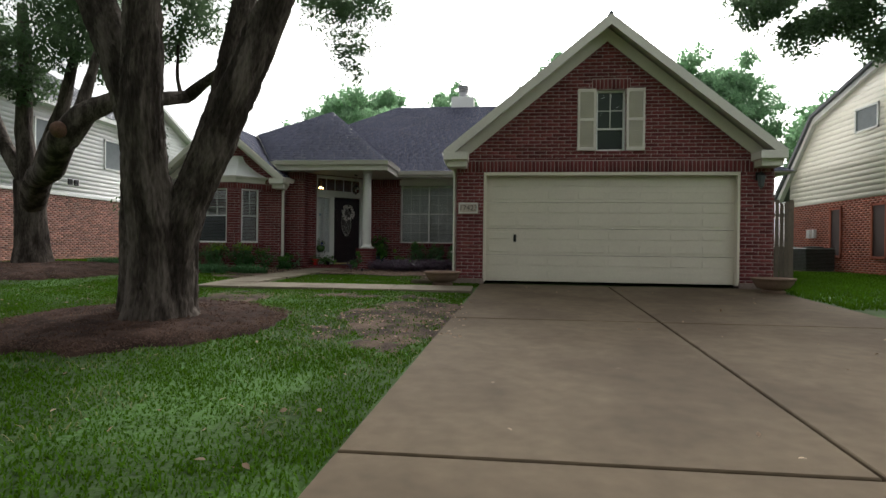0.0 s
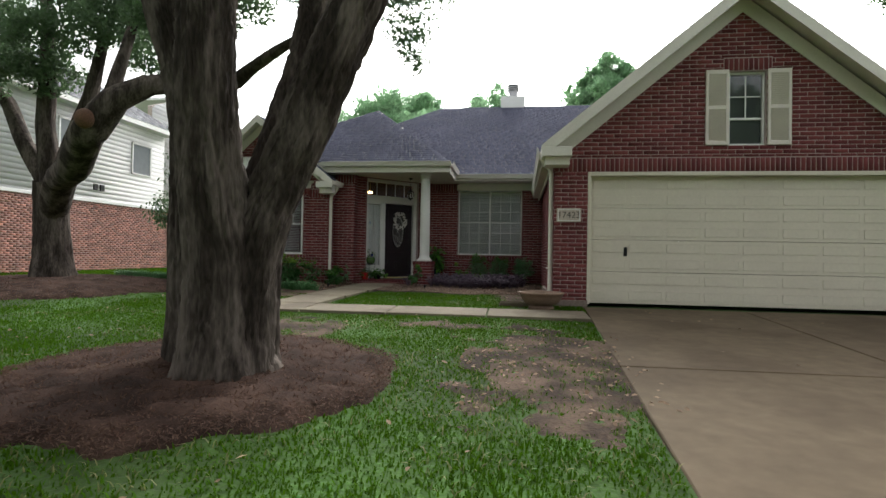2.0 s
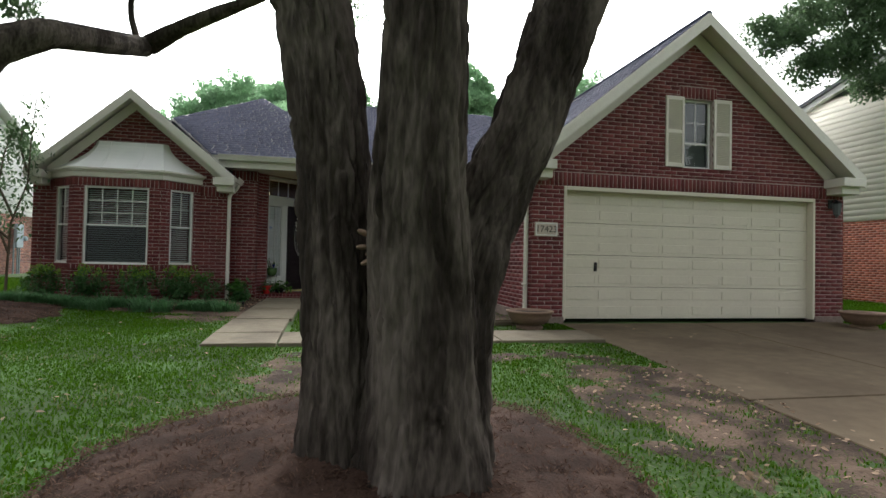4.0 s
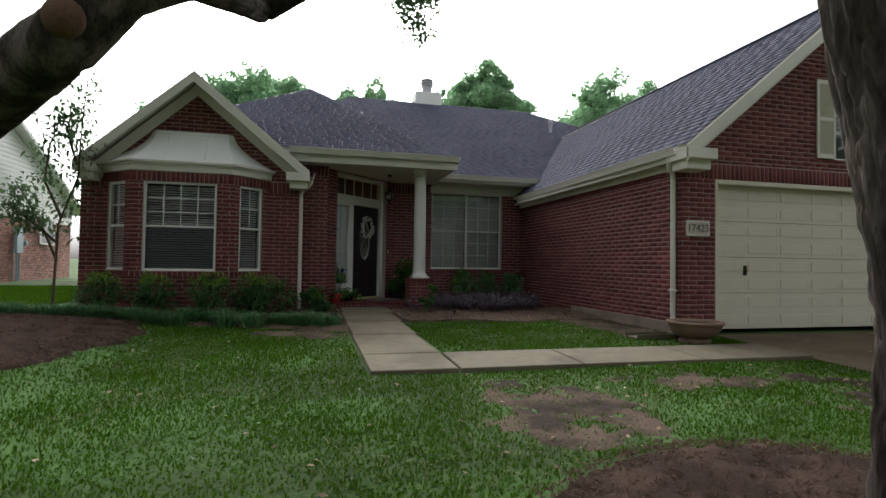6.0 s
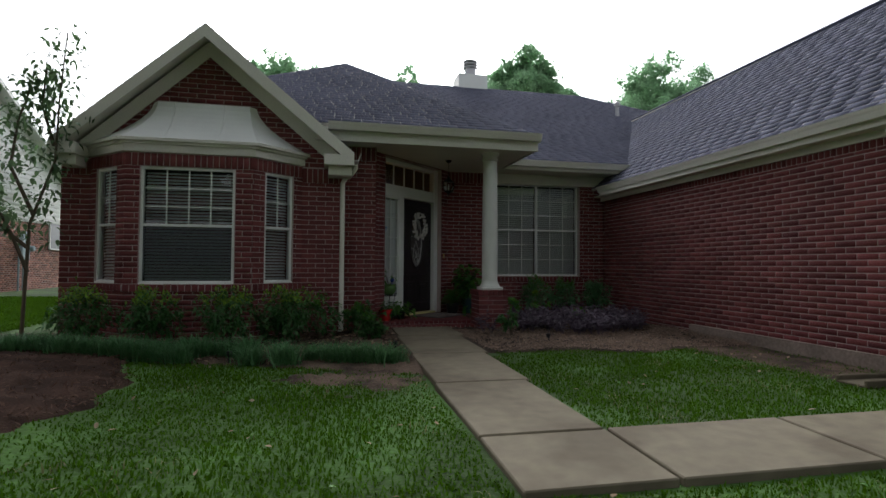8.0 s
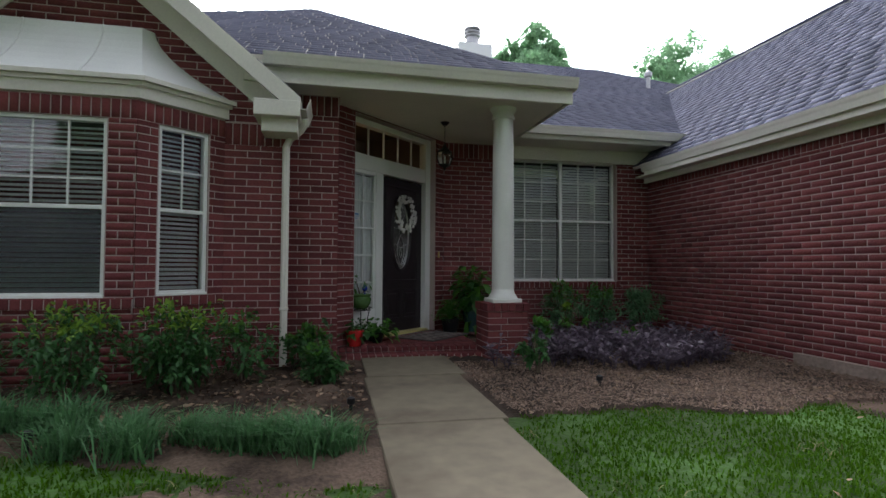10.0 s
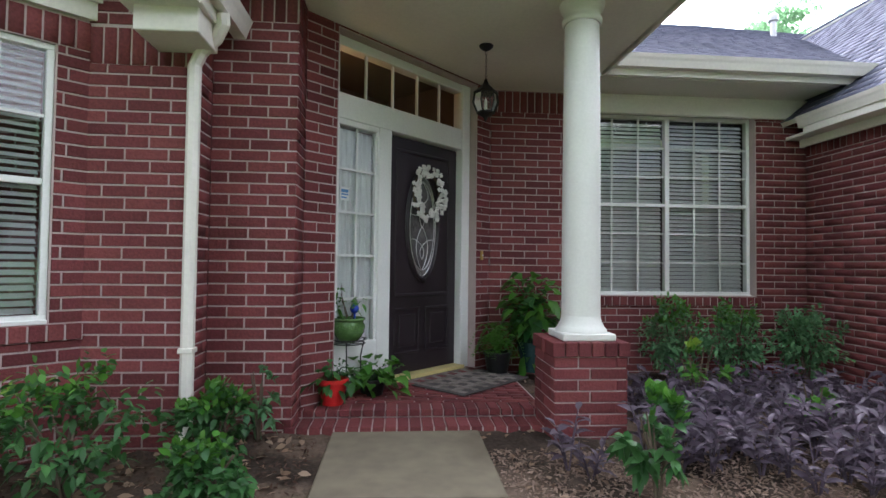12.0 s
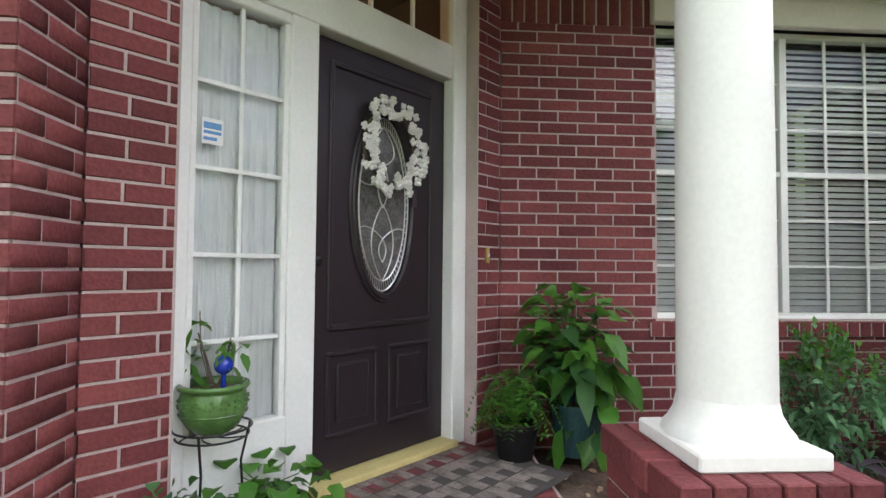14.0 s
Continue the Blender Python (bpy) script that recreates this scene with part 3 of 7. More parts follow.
for foot, nm in (((gxl, 3.20), "left"), ((gxr, 3.20), "right")):
    rake("rake_board", foot, (2.57, 5.80), gap_y - 0.03, 0.03, 0.20, TRIM, "cream painted fascia board on the garage gable", dz=0.02)
    s = 1 if nm == "left" else -1
    rake("frieze_board", (foot[0] + s * 0.24, 3.195), (2.57, 5.62), GY - 0.025, 0.025, 0.27, TRIM, "cream painted frieze board on the garage gable", dz=-0.05)
    rake("soffit", foot, (2.57, 5.80), gap_y, GY - gap_y, 0.012, TRIM_SOFFIT, "soffit of the garage gable", dz=0.062)
for foot in ((-9.42, 3.20), (-5.56, 3.20)):
    s = 1 if foot[0] < WR else -1
    rake("rake_board", foot, (WR, 4.875), wry - 0.03, 0.03, 0.18, TRIM, "cream painted fascia board on the wing gable", dz=0.02)
    rake("frieze_board", (foot[0] + s * 0.22, 3.2), (WR, 4.715), WY - 0.025, 0.025, 0.23, TRIM, "cream painted frieze board on the wing gable", dz=-0.05)
    rake("soffit", foot, (WR, 4.875), wry, WY - wry, 0.012, TRIM_SOFFIT, "soffit of the wing gable", dz=0.062)


def return_box(x0, x1, y0, y1, z0, z1):
    ob = thing("cornice_return", (x0 + x1) / 2, y0, z0, "cream painted box at the foot of a gable", "cornice", kind="structure")
    bm = boxes([(x0, x1, y0, y1, z0 + 0.15, z1 - 0.03), (x0 + 0.06, x1 - 0.03, y0 + 0.1, y1, z0 + 0.02, z0 + 0.17)], bevel=0.006, m=Matrix.Translation((-(x0 + x1) / 2, -y0, -z0)))
    part("box", bm, TRIM, ob)


return_box(gxl, -0.14, gap_y - 0.035, GY + 0.0, 2.86, 3.19)
return_box(5.30, gxr, gap_y - 0.035, GY + 0.0, 2.86, 3.19)
return_box(-5.98, -5.56, wry - 0.035, WY, 2.86, 3.19)
return_box(-9.42, -9.10, wry - 0.035, WY, 2.86, 3.19)

# soffits, friezes, porch ceiling
SOF = 3.44
porch_ring = [(-5.98, PY + 0.1), (PX - 0.08, PY + 0.1), (PX - 0.08, 16.3), (-0.35, 16.3), (-0.35, 16.85), (-3.6, 16.85), (-5.98, 15.2)]
part("porch_ceiling", prism(bmesh.new(), [(x, y, SOF) for x, y in porch_ring], (0, 0, 0.05)), TRIM_SOFFIT, None, "smooth cream painted porch ceiling", "structure")
part("fascia_main", boxes([(PX - 0.02, GX0 + 0.35, 16.25, 16.28, 3.44, 3.60), (PX, GX0 + 0.3, 16.77, 16.798, 3.24, 3.44)], bevel=0.003), TRIM, None, "cream fascia and frieze boards over the dining window", "structure")
part("window_header", boxes([(-2.70, -0.82, 16.74, 16.80, 3.235, 3.40)], bevel=0.006), TRIM, None, "cream board over the dining window", "structure")
part("fascia_porch", boxes([(-6.12, PX, PY + 0.03, PY + 0.06, 3.43, 3.66), (PX - 0.06, PX - 0.03, PY + 0.06, 16.26, 3.43, 3.66)], bevel=0.003), TRIM, None, "cream fascia of the porch roof", "structure")
part("fascia_garage", boxes([(-0.57, -0.54, GY - 0.2, 16.5, 3.02, 3.20), (-0.54, GX0 + 0.05, GY, 16.78, 3.02, 3.05), (GX0 - 0.03, GX0, GY + 0.02, 16.75, 2.94, 3.03)], bevel=0.003), TRIM, None, "cream fascia and soffit along the garage eave", "structure")


def gutter(path_a, path_b, side, label, rise=0.0):
    """A K-shaped gutter: its open profile swept from a to b, the front lip towards side."""
    prof = [(0.0, 0.0), (0.0, -0.11), (0.075, -0.11), (0.095, -0.05), (0.105, -0.03), (0.115, 0.0), (0.108, 0.0), (0.098, -0.03), (0.070, -0.10), (0.01, -0.10), (0.01, 0.0)]
    a, b, s = Vector(path_a), Vector(path_b), Vector(side)
    bm = bmesh.new()
    ra = [bm.verts.new(a + s * u + Vector((0, 0, w))) for u, w in prof]
    rb = [bm.verts.new(b + s * u + Vector((0, 0, w))) for u, w in prof]
    k = len(prof)
    for i in range(k):
        bm.faces.new((ra[i], ra[(i + 1) % k], rb[(i + 1) % k], rb[i]))
    bm.faces.new(ra[::-1])
    bm.faces.new(rb)
    bmesh.ops.recalc_face_normals(bm, faces=bm.faces[:])
    bmesh.ops.translate(bm, verts=bm.verts[:], vec=-a)
    ob = thing("gutter", *path_a, label, "gutter")
    part("trough", bm, TRIM, ob)
    return ob


gutter((-0.57, 10.55, 3.20), (-0.50, 16.55, 3.20), (-1, 0, 0), "cream metal gutter along the garage eave")
gutter((PX - 0.05, 16.25, 3.61), (0.2, 16.25, 3.61), (0, -1, 0), "cream metal gutter over the dining window")
gutter((-5.93, PY + 0.02, PZ + 0.01), (PX + 0.02, PY + 0.02, PZ + 0.01), (0, -1, 0), "cream metal gutter along the porch eave")
gutter((PX - 0.04, PY + 0.02, PZ + 0.01), (PX - 0.04, 16.2, PZ + 0.01), (1, 0, 0), "cream metal gutter on the side of the porch roof")
gutter((-5.58, wry - 0.02, 3.19), (-5.58, 14.95, 3.19), (1, 0, 0), "short cream gutter at the foot of the wing gable")


def downspout(name_label, path, w=0.038):
    ob = thing("downspout", *path[0], name_label, "downspout")
    p0 = Vector(path[0])
    bm = tube([Vector(p) - p0 for p in path], w, 8)
    part("pipe", bm, TRIM, ob)
    mid = Vector(path[-2]) - p0
    part("band", boxes([(mid.x - 0.041, mid.x + 0.041, mid.y - 0.041, mid.y + 0.041, mid.z + 0.45, mid.z + 0.48)], bevel=0.004), TRIM, ob)
    return ob


downspout("cream round-cornered downspout on the garage corner", [(-0.60, 10.72, 3.08), (-0.60, 10.72, 3.03), (-0.56, 10.78, 2.95), (-0.46, 10.84, 2.88), (-0.43, 10.86, 2.80), (-0.43, 10.86, 0.80), (-0.46, 10.82, 0.72), (-0.56, 10.70, 0.68)])
downspout("cream downspout beside the porch", [(-5.53, 14.58, 3.07), (-5.53, 14.60, 3.02), (-5.58, 14.64, 2.95), (-5.67, 14.67, 2.88), (-5.71, 14.68, 2.80), (-5.71, 14.68, 0.72), (-5.71, 14.66, 0.62)])

# cornice and curved white roof of the bay
bay_out = [(-9.07, 14.70), (-8.46, 14.15), (-6.90, 14.15), (-6.29, 14.70)]


def grown(ring, d):
    cx, cy = -7.68, 14.9
    out = []
    for x, y in ring:
        k = Vector((x - cx, y - cy))
        n2 = k.normalized() * d
        out.append((x + n2.x * 1.2, min(y + n2.y * 1.4, 14.70)))
    return out


def band(name, ring, z0, z1, material, label, back=14.69):
    pts = [(x, y, z0) for x, y in ring]
    return prism(bmesh.new(), pts, (0, 0, z1 - z0))


bay_roof = thing("bay_roof", -7.68, 14.7, 3.04, "white painted flared roof and moulded cornice over the bay", "bay roof", kind="structure")
for d, z0, z1 in ((0.03, 0.0, 0.10), (0.055, 0.10, 0.135), (0.09, 0.135, 0.175)):
    bm = band("c", grown(bay_out, d), 3.04 + z0, 3.04 + z1, WHITE, "")
    bmesh.ops.translate(bm, verts=bm.verts[:], vec=(7.68, -14.7, -3.04))
    part("cornice", bm, TRIM, bay_roof)
bm = bmesh.new()
rows_r = []
low = grown(bay_out, 0.06)
high = [(-8.30, 14.69), (-8.22, 14.60), (-7.02, 14.60), (-6.94, 14.69)]
for i in range(9):
    f = i / 8
    g = 1 - (1 - f) ** 1.7
    z = 3.215 + 0.62 * f
    rows_r.append([bm.verts.new((low[k][0] + (high[k][0] - low[k][0]) * g + 7.68, low[k][1] + (high[k][1] - low[k][1]) * g - 14.7, z - 3.04)) for k in range(4)])
for a, b in zip(rows_r, rows_r[1:]):
    for k in range(3):
        bm.faces.new((a[k], a[k + 1], b[k + 1], b[k]))
part("flared_panel", bm, WHITE, bay_roof)
for x in (-8.0, -7.35):
    seam = []
    for i in range(9):
        f = i / 8
        g = 1 - (1 - f) ** 1.7
        seam.append((x + 7.68, low[1][1] + (14.60 - low[1][1]) * g - 14.7 - 0.006, 3.215 + 0.62 * f - 3.04))
    part("seam", tube(seam, 0.008, 6), WHITE, bay_roof)

# ---- windows and doors ----
def sheet_y(x0, x1, y, z0, z1):
    """One sheet of glass, facing out."""
    bm = bmesh.new()
    bm.faces.new([bm.verts.new(p) for p in ((x0, y, z0), (x1, y, z0), (x1, y, z1), (x0, y, z1))])
    return bm


def placed(m, bm):
    bm.transform(m)
    return bm


def in_wall(p0, p1, u, z, back):
    """A frame of reference in a wall: x along it, y into it, origin at u along and z up."""
    a, b = Vector((*p0, 0)), Vector((*p1, 0))
    ud = (b - a).normalized()
    inn = Vector((0, 0, 1)).cross(ud)
    o = a + ud * u + inn * back
    return Matrix(((ud.x, inn.x, 0, o.x), (ud.y, inn.y, 0, o.y), (0, 0, 1, z), (0, 0, 0, 1)))


SCREEN = mat("solar_screen", (0.075, 0.085, 0.09), rough=0.6, var=0.05, scale=2, fine=30, bump=0)
MESH_SCREEN = mat("mesh_screen", (0.035, 0.045, 0.05), rough=0.7, var=0.05, scale=2, fine=30, bump=0)
_n, _l = MESH_SCREEN.node_tree.nodes, MESH_SCREEN.node_tree.links
_t = _n.new("ShaderNodeBsdfTransparent")
_x = _n.new("ShaderNodeMixShader")
_x.inputs[0].default_value = 0.55
_l.new(_t.outputs[0], _x.inputs[1])
_l.new(_n["Principled BSDF"].outputs[0], _x.inputs[2])
_l.new(_x.outputs[0], _n["Material Output"].inputs["Surface"])
BLIND_DIM = mat("blind_slat_dim", (0.42, 0.45, 0.46), rough=0.5, var=0.03, bump=0)


def window(name, m, w, h, label, units=1, rail=0.5, cols=2, rows=2, low_grid=False, slat_top=True, blind_w=None, frame_w=0.035, slat_open=32, low_screen=False):
    """A sash window at m: w wide, h high, with frame, sashes, muntins, panes, and blinds behind."""
    ob = new(name)
    ob.matrix_world = m
    tagged(ob, label, "window", "", "structure")
    f = frame_w
    part("window_frame", boxes([(0, w, 0, 0.07, 0, f), (0, w, 0, 0.07, h - f, h), (0, f, 0, 0.07, f, h - f), (w - f, w, 0, 0.07, f, h - f)], bevel=0.003), WHITE, ob)
    uw = w / units
    for k in range(units):
        x0, x1 = k * uw + (f if k == 0 else f * 0.7), (k + 1) * uw - (f if k == units - 1 else f * 0.7)
        zr = f + (h - 2 * f) * rail
        if k:
            part("mullion", boxes([(k * uw - f * 0.7, k * uw + f * 0.7, 0.002, 0.068, f, h - f)], bevel=0.003), WHITE, ob)
        part("meeting_rail", boxes([(x0, x1, 0.008, 0.05, zr - 0.018, zr + 0.018)], bevel=0.003), WHITE, ob)
        bars = []
        for c in range(1, cols):
            x = x0 + (x1 - x0) * c / cols
            bars.append((x - 0.009, x + 0.009, 0.022, 0.034, zr + 0.018, h - f))
            if low_grid:
                bars.append((x - 0.009, x + 0.009, 0.022, 0.034, f, zr - 0.018))
        for r in range(1, rows):
            z = zr + (h - f - zr) * r / rows
            bars.append((x0, x1, 0.023, 0.033, z - 0.008, z + 0.008))
            if low_grid:
                z = f + (zr - f) * r / rows
                bars.append((x0, x1, 0.023, 0.033, z - 0.008, z + 0.008))
        if bars:
            part("muntin", boxes(bars), WHITE, ob)
        for z0, z1 in ((f, zr - 0.018), (zr + 0.018, h - f)):
            g = part("pane", sheet_y(x0, x1, 0.028, z0, z1), GLASS, ob)
            g.visible_shadow = False
        if low_screen:
            part("insect_screen", sheet_y(x0, x1, 0.014, f, zr - 0.018), MESH_SCREEN, ob, "dark fine mesh screen over the lower sash")
        # the blind of this sash
        bl = Matrix.Rotation(radians(slat_open), 4, "X")
        items = bmesh.new()
        z = f + 0.02
        while z < h - f - 0.03:
            box(items, x0 + 0.01, x1 - 0.01, -0.024, 0.024, -0.0012, 0.0012, m=Matrix.Translation((0, 0.085, z)) @ bl)
            z += 0.042
        part("blind", items, BLIND, ob, "white horizontal blind")
    part("window_sill", boxes([(-0.0, w, -0.025, 0.01, -0.012, 0.012)], bevel=0.003), WHITE, ob)
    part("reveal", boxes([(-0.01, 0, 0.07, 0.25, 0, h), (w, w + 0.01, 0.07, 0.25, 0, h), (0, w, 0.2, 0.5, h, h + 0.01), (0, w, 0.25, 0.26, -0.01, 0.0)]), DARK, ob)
    return ob


window("window_dining", in_wall((-3.64, 16.80), (-0.3, 16.80), 0.98, 1.40, 0.09), 1.80, 1.86, "white twin sash window with grilles and half open white blinds", units=2, cols=3, rows=3, low_grid=True, slat_open=48)
window("window_bay_front", in_wall((-8.46, 14.15), (-6.9, 14.15), 0.18, 1.34, 0.02), 1.15, 1.52, "wide white sash window with a grid and white blinds", cols=4, rows=3, rail=0.5, low_screen=True)
window("window_bay_right", in_wall(tuple(ba), tuple(bb), 0.19, 1.35, 0.02), 0.47, 1.51, "narrow white sash window of the bay with open blinds", cols=2, rows=2, low_grid=False)
window("window_bay_left", in_wall((-9.07, 14.70), (-8.46, 14.15), 0.16, 1.35, 0.02), 0.47, 1.51, "narrow white sash window of the bay with open blinds", cols=2, rows=2)

def rowlock_sill(p0, p1, u0, u1, z, proud=0.028):
    """A course of bricks on edge that stands out under a window."""
    m = in_wall(p0, p1, u0, z, 0.0)
    sill_ob = part("brick_sill", placed(m, boxes([(0, u1 - u0, -proud + 0.006, 0.05, -0.088, -0.004)])), MORTAR, None, "brick sill course under the window", "structure")
    count = int((u1 - u0) / 0.079)
    step = (u1 - u0) / count
    for i in range(count):
        part("brick", placed(m, boxes([(i * step + 0.005, (i + 1) * step - 0.005, -proud, 0.04, -0.086, 0.0)], bevel=0.003)), BRICK_PIECE, sill_ob)


rowlock_sill((-3.64, 16.80), (-0.3, 16.80), 0.93, 2.83, 1.385)
rowlock_sill((-8.46, 14.15), (-6.90, 14.15), 0.0, 1.56, 1.325)
rowlock_sill(tuple(ba), tuple(bb), 0.0, bl, 1.335)
rowlock_sill((-9.07, 14.70), (-8.46, 14.15), 0.0, bl, 1.335)

# the gable window with its louvred shutters
gw = window("window_gable", in_wall((GX0, GY), (GX1, GY), 2.38 - GX0, 3.235, 0.06), 0.56, 1.205, "small gable window with a white grid over dark glass", cols=2, rows=2, rail=0.36)
for ch in list(gw.children):
    if ch.name.startswith("blind"):
        bpy.data.objects.remove(ch)
part("curtain", boxes([(0.036, 0.524, 0.055, 0.065, 0.036, 1.165)]), SCREEN, gw)


def shutter(x):
    ob = thing("shutter", x, GY - 0.009, 3.235, "cream louvred shutter beside the gable window", "shutter", "gable shutters")
    w, h = 0.355, 1.225
    part("shutter_frame", boxes([(0, 0.045, -0.03, 0, 0, h), (w - 0.045, w, -0.03, 0, 0, h), (0.045, w - 0.045, -0.03, 0, 0, 0.07), (0.045, w - 0.045, -0.03, 0, h - 0.07, h), (0.045, w - 0.045, -0.03, 0, h * 0.5 - 0.03, h * 0.5 + 0.03)], bevel=0.004), SHUTTER, ob)
    bm = bmesh.new()
    z = 0.085
    while z < h - 0.08:
        if abs(z - h / 2) > 0.04:
            box(bm, 0.045, w - 0.045, -0.018, 0.018, -0.003, 0.003, m=Matrix.Translation((0, -0.014, z)) @ Matrix.Rotation(radians(-55), 4, "X"))
        z += 0.032
    part("louvre", bm, SHUTTER, ob)
    return ob


shutter(2.012)
shutter(2.955)

# the garage door
gd = thing("garage_door", 0.18, GY + 0.13, 0.61, "closed cream sectional garage door with long embossed panels", "garage door", kind="structure")
gdw = 4.92
for k in range(4):
    z0 = k * 0.535
    sec = part("door_section", boxes([(0.0, gdw, 0, 0.04, z0 + 0.003, z0 + 0.532)], bevel=0.004), GARAGE, gd)
    bm = bmesh.new()
    for r in (0.06, 0.325):
        for c in range(8):
            x = 0.09 + c * (gdw - 0.12) / 8
            box(bm, x, x + (gdw - 0.12) / 8 - 0.07, -0.007, 0.001, z0 + r, z0 + r + 0.15, bevel=0.006)
    part("raised_panel", bm, GARAGE, sec)
part("lock_handle", placed(Matrix.Translation((0.60, -0.01, 0.80)), boxes([(0, 0.055, -0.012, 0.012, 0, 0.15), (0.018, 0.036, -0.045, -0.012, 0.05, 0.068)], bevel=0.004)), BLACK_METAL, gd, "black lock plate with a T handle")
trimg = part("door_casing", boxes([(0.165, 0.215, GY - 0.012, GY + 0.13, 0.60, 2.81), (5.065, 5.115, GY - 0.012, GY + 0.13, 0.60, 2.81), (0.215, 5.065, GY - 0.012, GY + 0.13, 2.745, 2.81)], bevel=0.006), GARAGE, None, "cream painted casing round the garage door", "structure")

# house number plate
PLQ = mat("number_stone", (0.50, 0.43, 0.36), rough=0.8, var=0.15, scale=6, fine=60, bump=0.3)
INK = mat("number_ink", (0.06, 0.055, 0.05), rough=0.7, var=0.1, bump=0)
plq = thing("house_number_plaque", -0.345, GY - 0.009, 1.965, "pale cast stone plaque with dark house number on brick", "house number")
part("plaque", boxes([(0, 0.405, -0.02, 0, 0, 0.235)], bevel=0.008), PLQ, plq)
part("border", boxes([(0.02, 0.385, -0.026, -0.018, 0.018, 0.032), (0.02, 0.385, -0.026, -0.018, 0.203, 0.217), (0.02, 0.034, -0.026, -0.018, 0.032, 0.203), (0.371, 0.385, -0.026, -0.018, 0.032, 0.203)]), WHITE, plq)
cu = bpy.data.curves.new("digits", "FONT")
cu.body = "17423"
cu.size = 0.15
cu.extrude = 0.003
cu.align_x, cu.align_y = "CENTER", "CENTER"
cu.materials.append(INK)
dg = new("digits", cu)
dg.parent = plq
dg.matrix_local = Matrix.Translation((0.2025, -0.022, 0.117)) @ Matrix.Rotation(radians(90), 4, "X")

# the front door unit in the slanting wall: x along, y inwards, z from the sill
DM = in_wall(tuple(DW0), tuple(DW1), DX, 0.0, 0.11)
DARKDOOR = mat("door_black", (0.020, 0.014, 0.018), rough=0.4, var=0.2, scale=2, fine=60, bump=0.05)
LEADED = mat("leaded_glass", (0.13, 0.125, 0.125), rough=0.25, var=0.4, scale=20, fine=80, bump=0.3)
SHEER = mat("sheer_curtain", (0.74, 0.77, 0.76), rough=0.9, var=0.06, scale=2, fine=8, bump=0.1)
LEAD = mat("lead_came", (0.62, 0.62, 0.60), rough=0.35, metal=0.8, var=0.1, bump=0)
BRASS = mat("brass", (0.55, 0.42, 0.16), rough=0.35, metal=0.9, var=0.1, bump=0.05)
YELLOW = mat("sill_yellow", (0.55, 0.47, 0.20), rough=0.5, var=0.1, bump=0.05)
fd = new("front_door_unit")
fd.matrix_world = DM
tagged(fd, "cream framed entrance with side light and transom round a black door", "entrance", "", "structure")
DZ, DH = 0.75, 2.03
UW = 1.66
d0, d1 = 0.635, 1.54
part("door_frame", boxes([
    (0, 0.075, -0.03, 0.09, DZ - 0.04, 3.42), (UW - 0.115, UW, -0.03, 0.09, DZ - 0.04, 3.42),
    (0.495, 0.635, -0.015, 0.09, DZ - 0.04, 2.83), (0.075, UW - 0.115, -0.02, 0.09, 2.79, 2.985),
    (0.075, UW - 0.115, -0.02, 0.09, 3.345, 3.42), (0.075, 0.495, -0.015, 0.09, DZ - 0.04, DZ + 0.33), (0.075, 0.495, -0.012, 0.09, 2.745, 2.79)], bevel=0.006), WHITE, fd)
sl = []
for i in range(1, 5):
    z = DZ + 0.33 + (2.745 - DZ - 0.33) * i / 5
    sl.append((0.105, 0.47, 0.012, 0.03, z - 0.009, z + 0.009))
sl += [(0.075, 0.105, 0.0, 0.05, DZ + 0.33, 2.745), (0.47, 0.495, 0.0, 0.05, DZ + 0.33, 2.745), (0.279, 0.296, 0.012, 0.03, DZ + 0.33, 2.745)]
part("sidelight_sash", boxes(sl, bevel=0.002), WHITE, fd)
g = part("sidelight_pane", sheet_y(0.10, 0.475, 0.021, DZ + 0.33, 2.745), GLASS, fd)
g.visible_shadow = False
bm = bmesh.new()
pr = None
for i in range(41):
    x = 0.062 + 0.425 * i / 40
    a = bm.verts.new((x, 0.055 + 0.008 * math.sin(i * 1.3), DZ + 0.28))
    b = bm.verts.new((x, 0.055 + 0.008 * math.sin(i * 1.3 + 0.6), 2.73))
    if pr:
        bm.faces.new((pr[0], a, b, pr[1]))
    pr = (a, b)
part("curtain", bm, SHEER, fd, "white sheer curtain behind the side light")
part("transom_bars", boxes([(0.075 + (UW - 0.19) * i / 5 - 0.009, 0.075 + (UW - 0.19) * i / 5 + 0.009, 0.01, 0.03, 2.985, 3.345) for i in range(1, 5)]), WHITE, fd)
g = part("transom_pane", sheet_y(0.075, UW - 0.115, 0.02, 2.985, 3.345), GLASS, fd)
g.visible_shadow = False
part("threshold", boxes([(d0 - 0.02, d1 + 0.02, -0.07, 0.10, DZ - 0.045, DZ - 0.005)], bevel=0.005), YELLOW, fd, "yellowish metal threshold")
sill = part("door_sill_bricks", boxes([(0.06 + i * 0.079, 0.06 + i * 0.079 + 0.069, -0.20, -0.03, DZ - 0.11, DZ - 0.035) for i in range(20)], bevel=0.004), BRICK, fd)

door = new("front_door")
door.parent = fd
door.location = (d0, 0.045, DZ)
tagged(door, "black wooden front door with an oval leaded glass and raised panels", "door")
dw = d1 - d0


def oval(cx, cz, rx, rz, n=40):
    return [(cx + rx * math.cos(2 * math.pi * i / n), cz + rz * math.sin(2 * math.pi * i / n)) for i in range(n)]


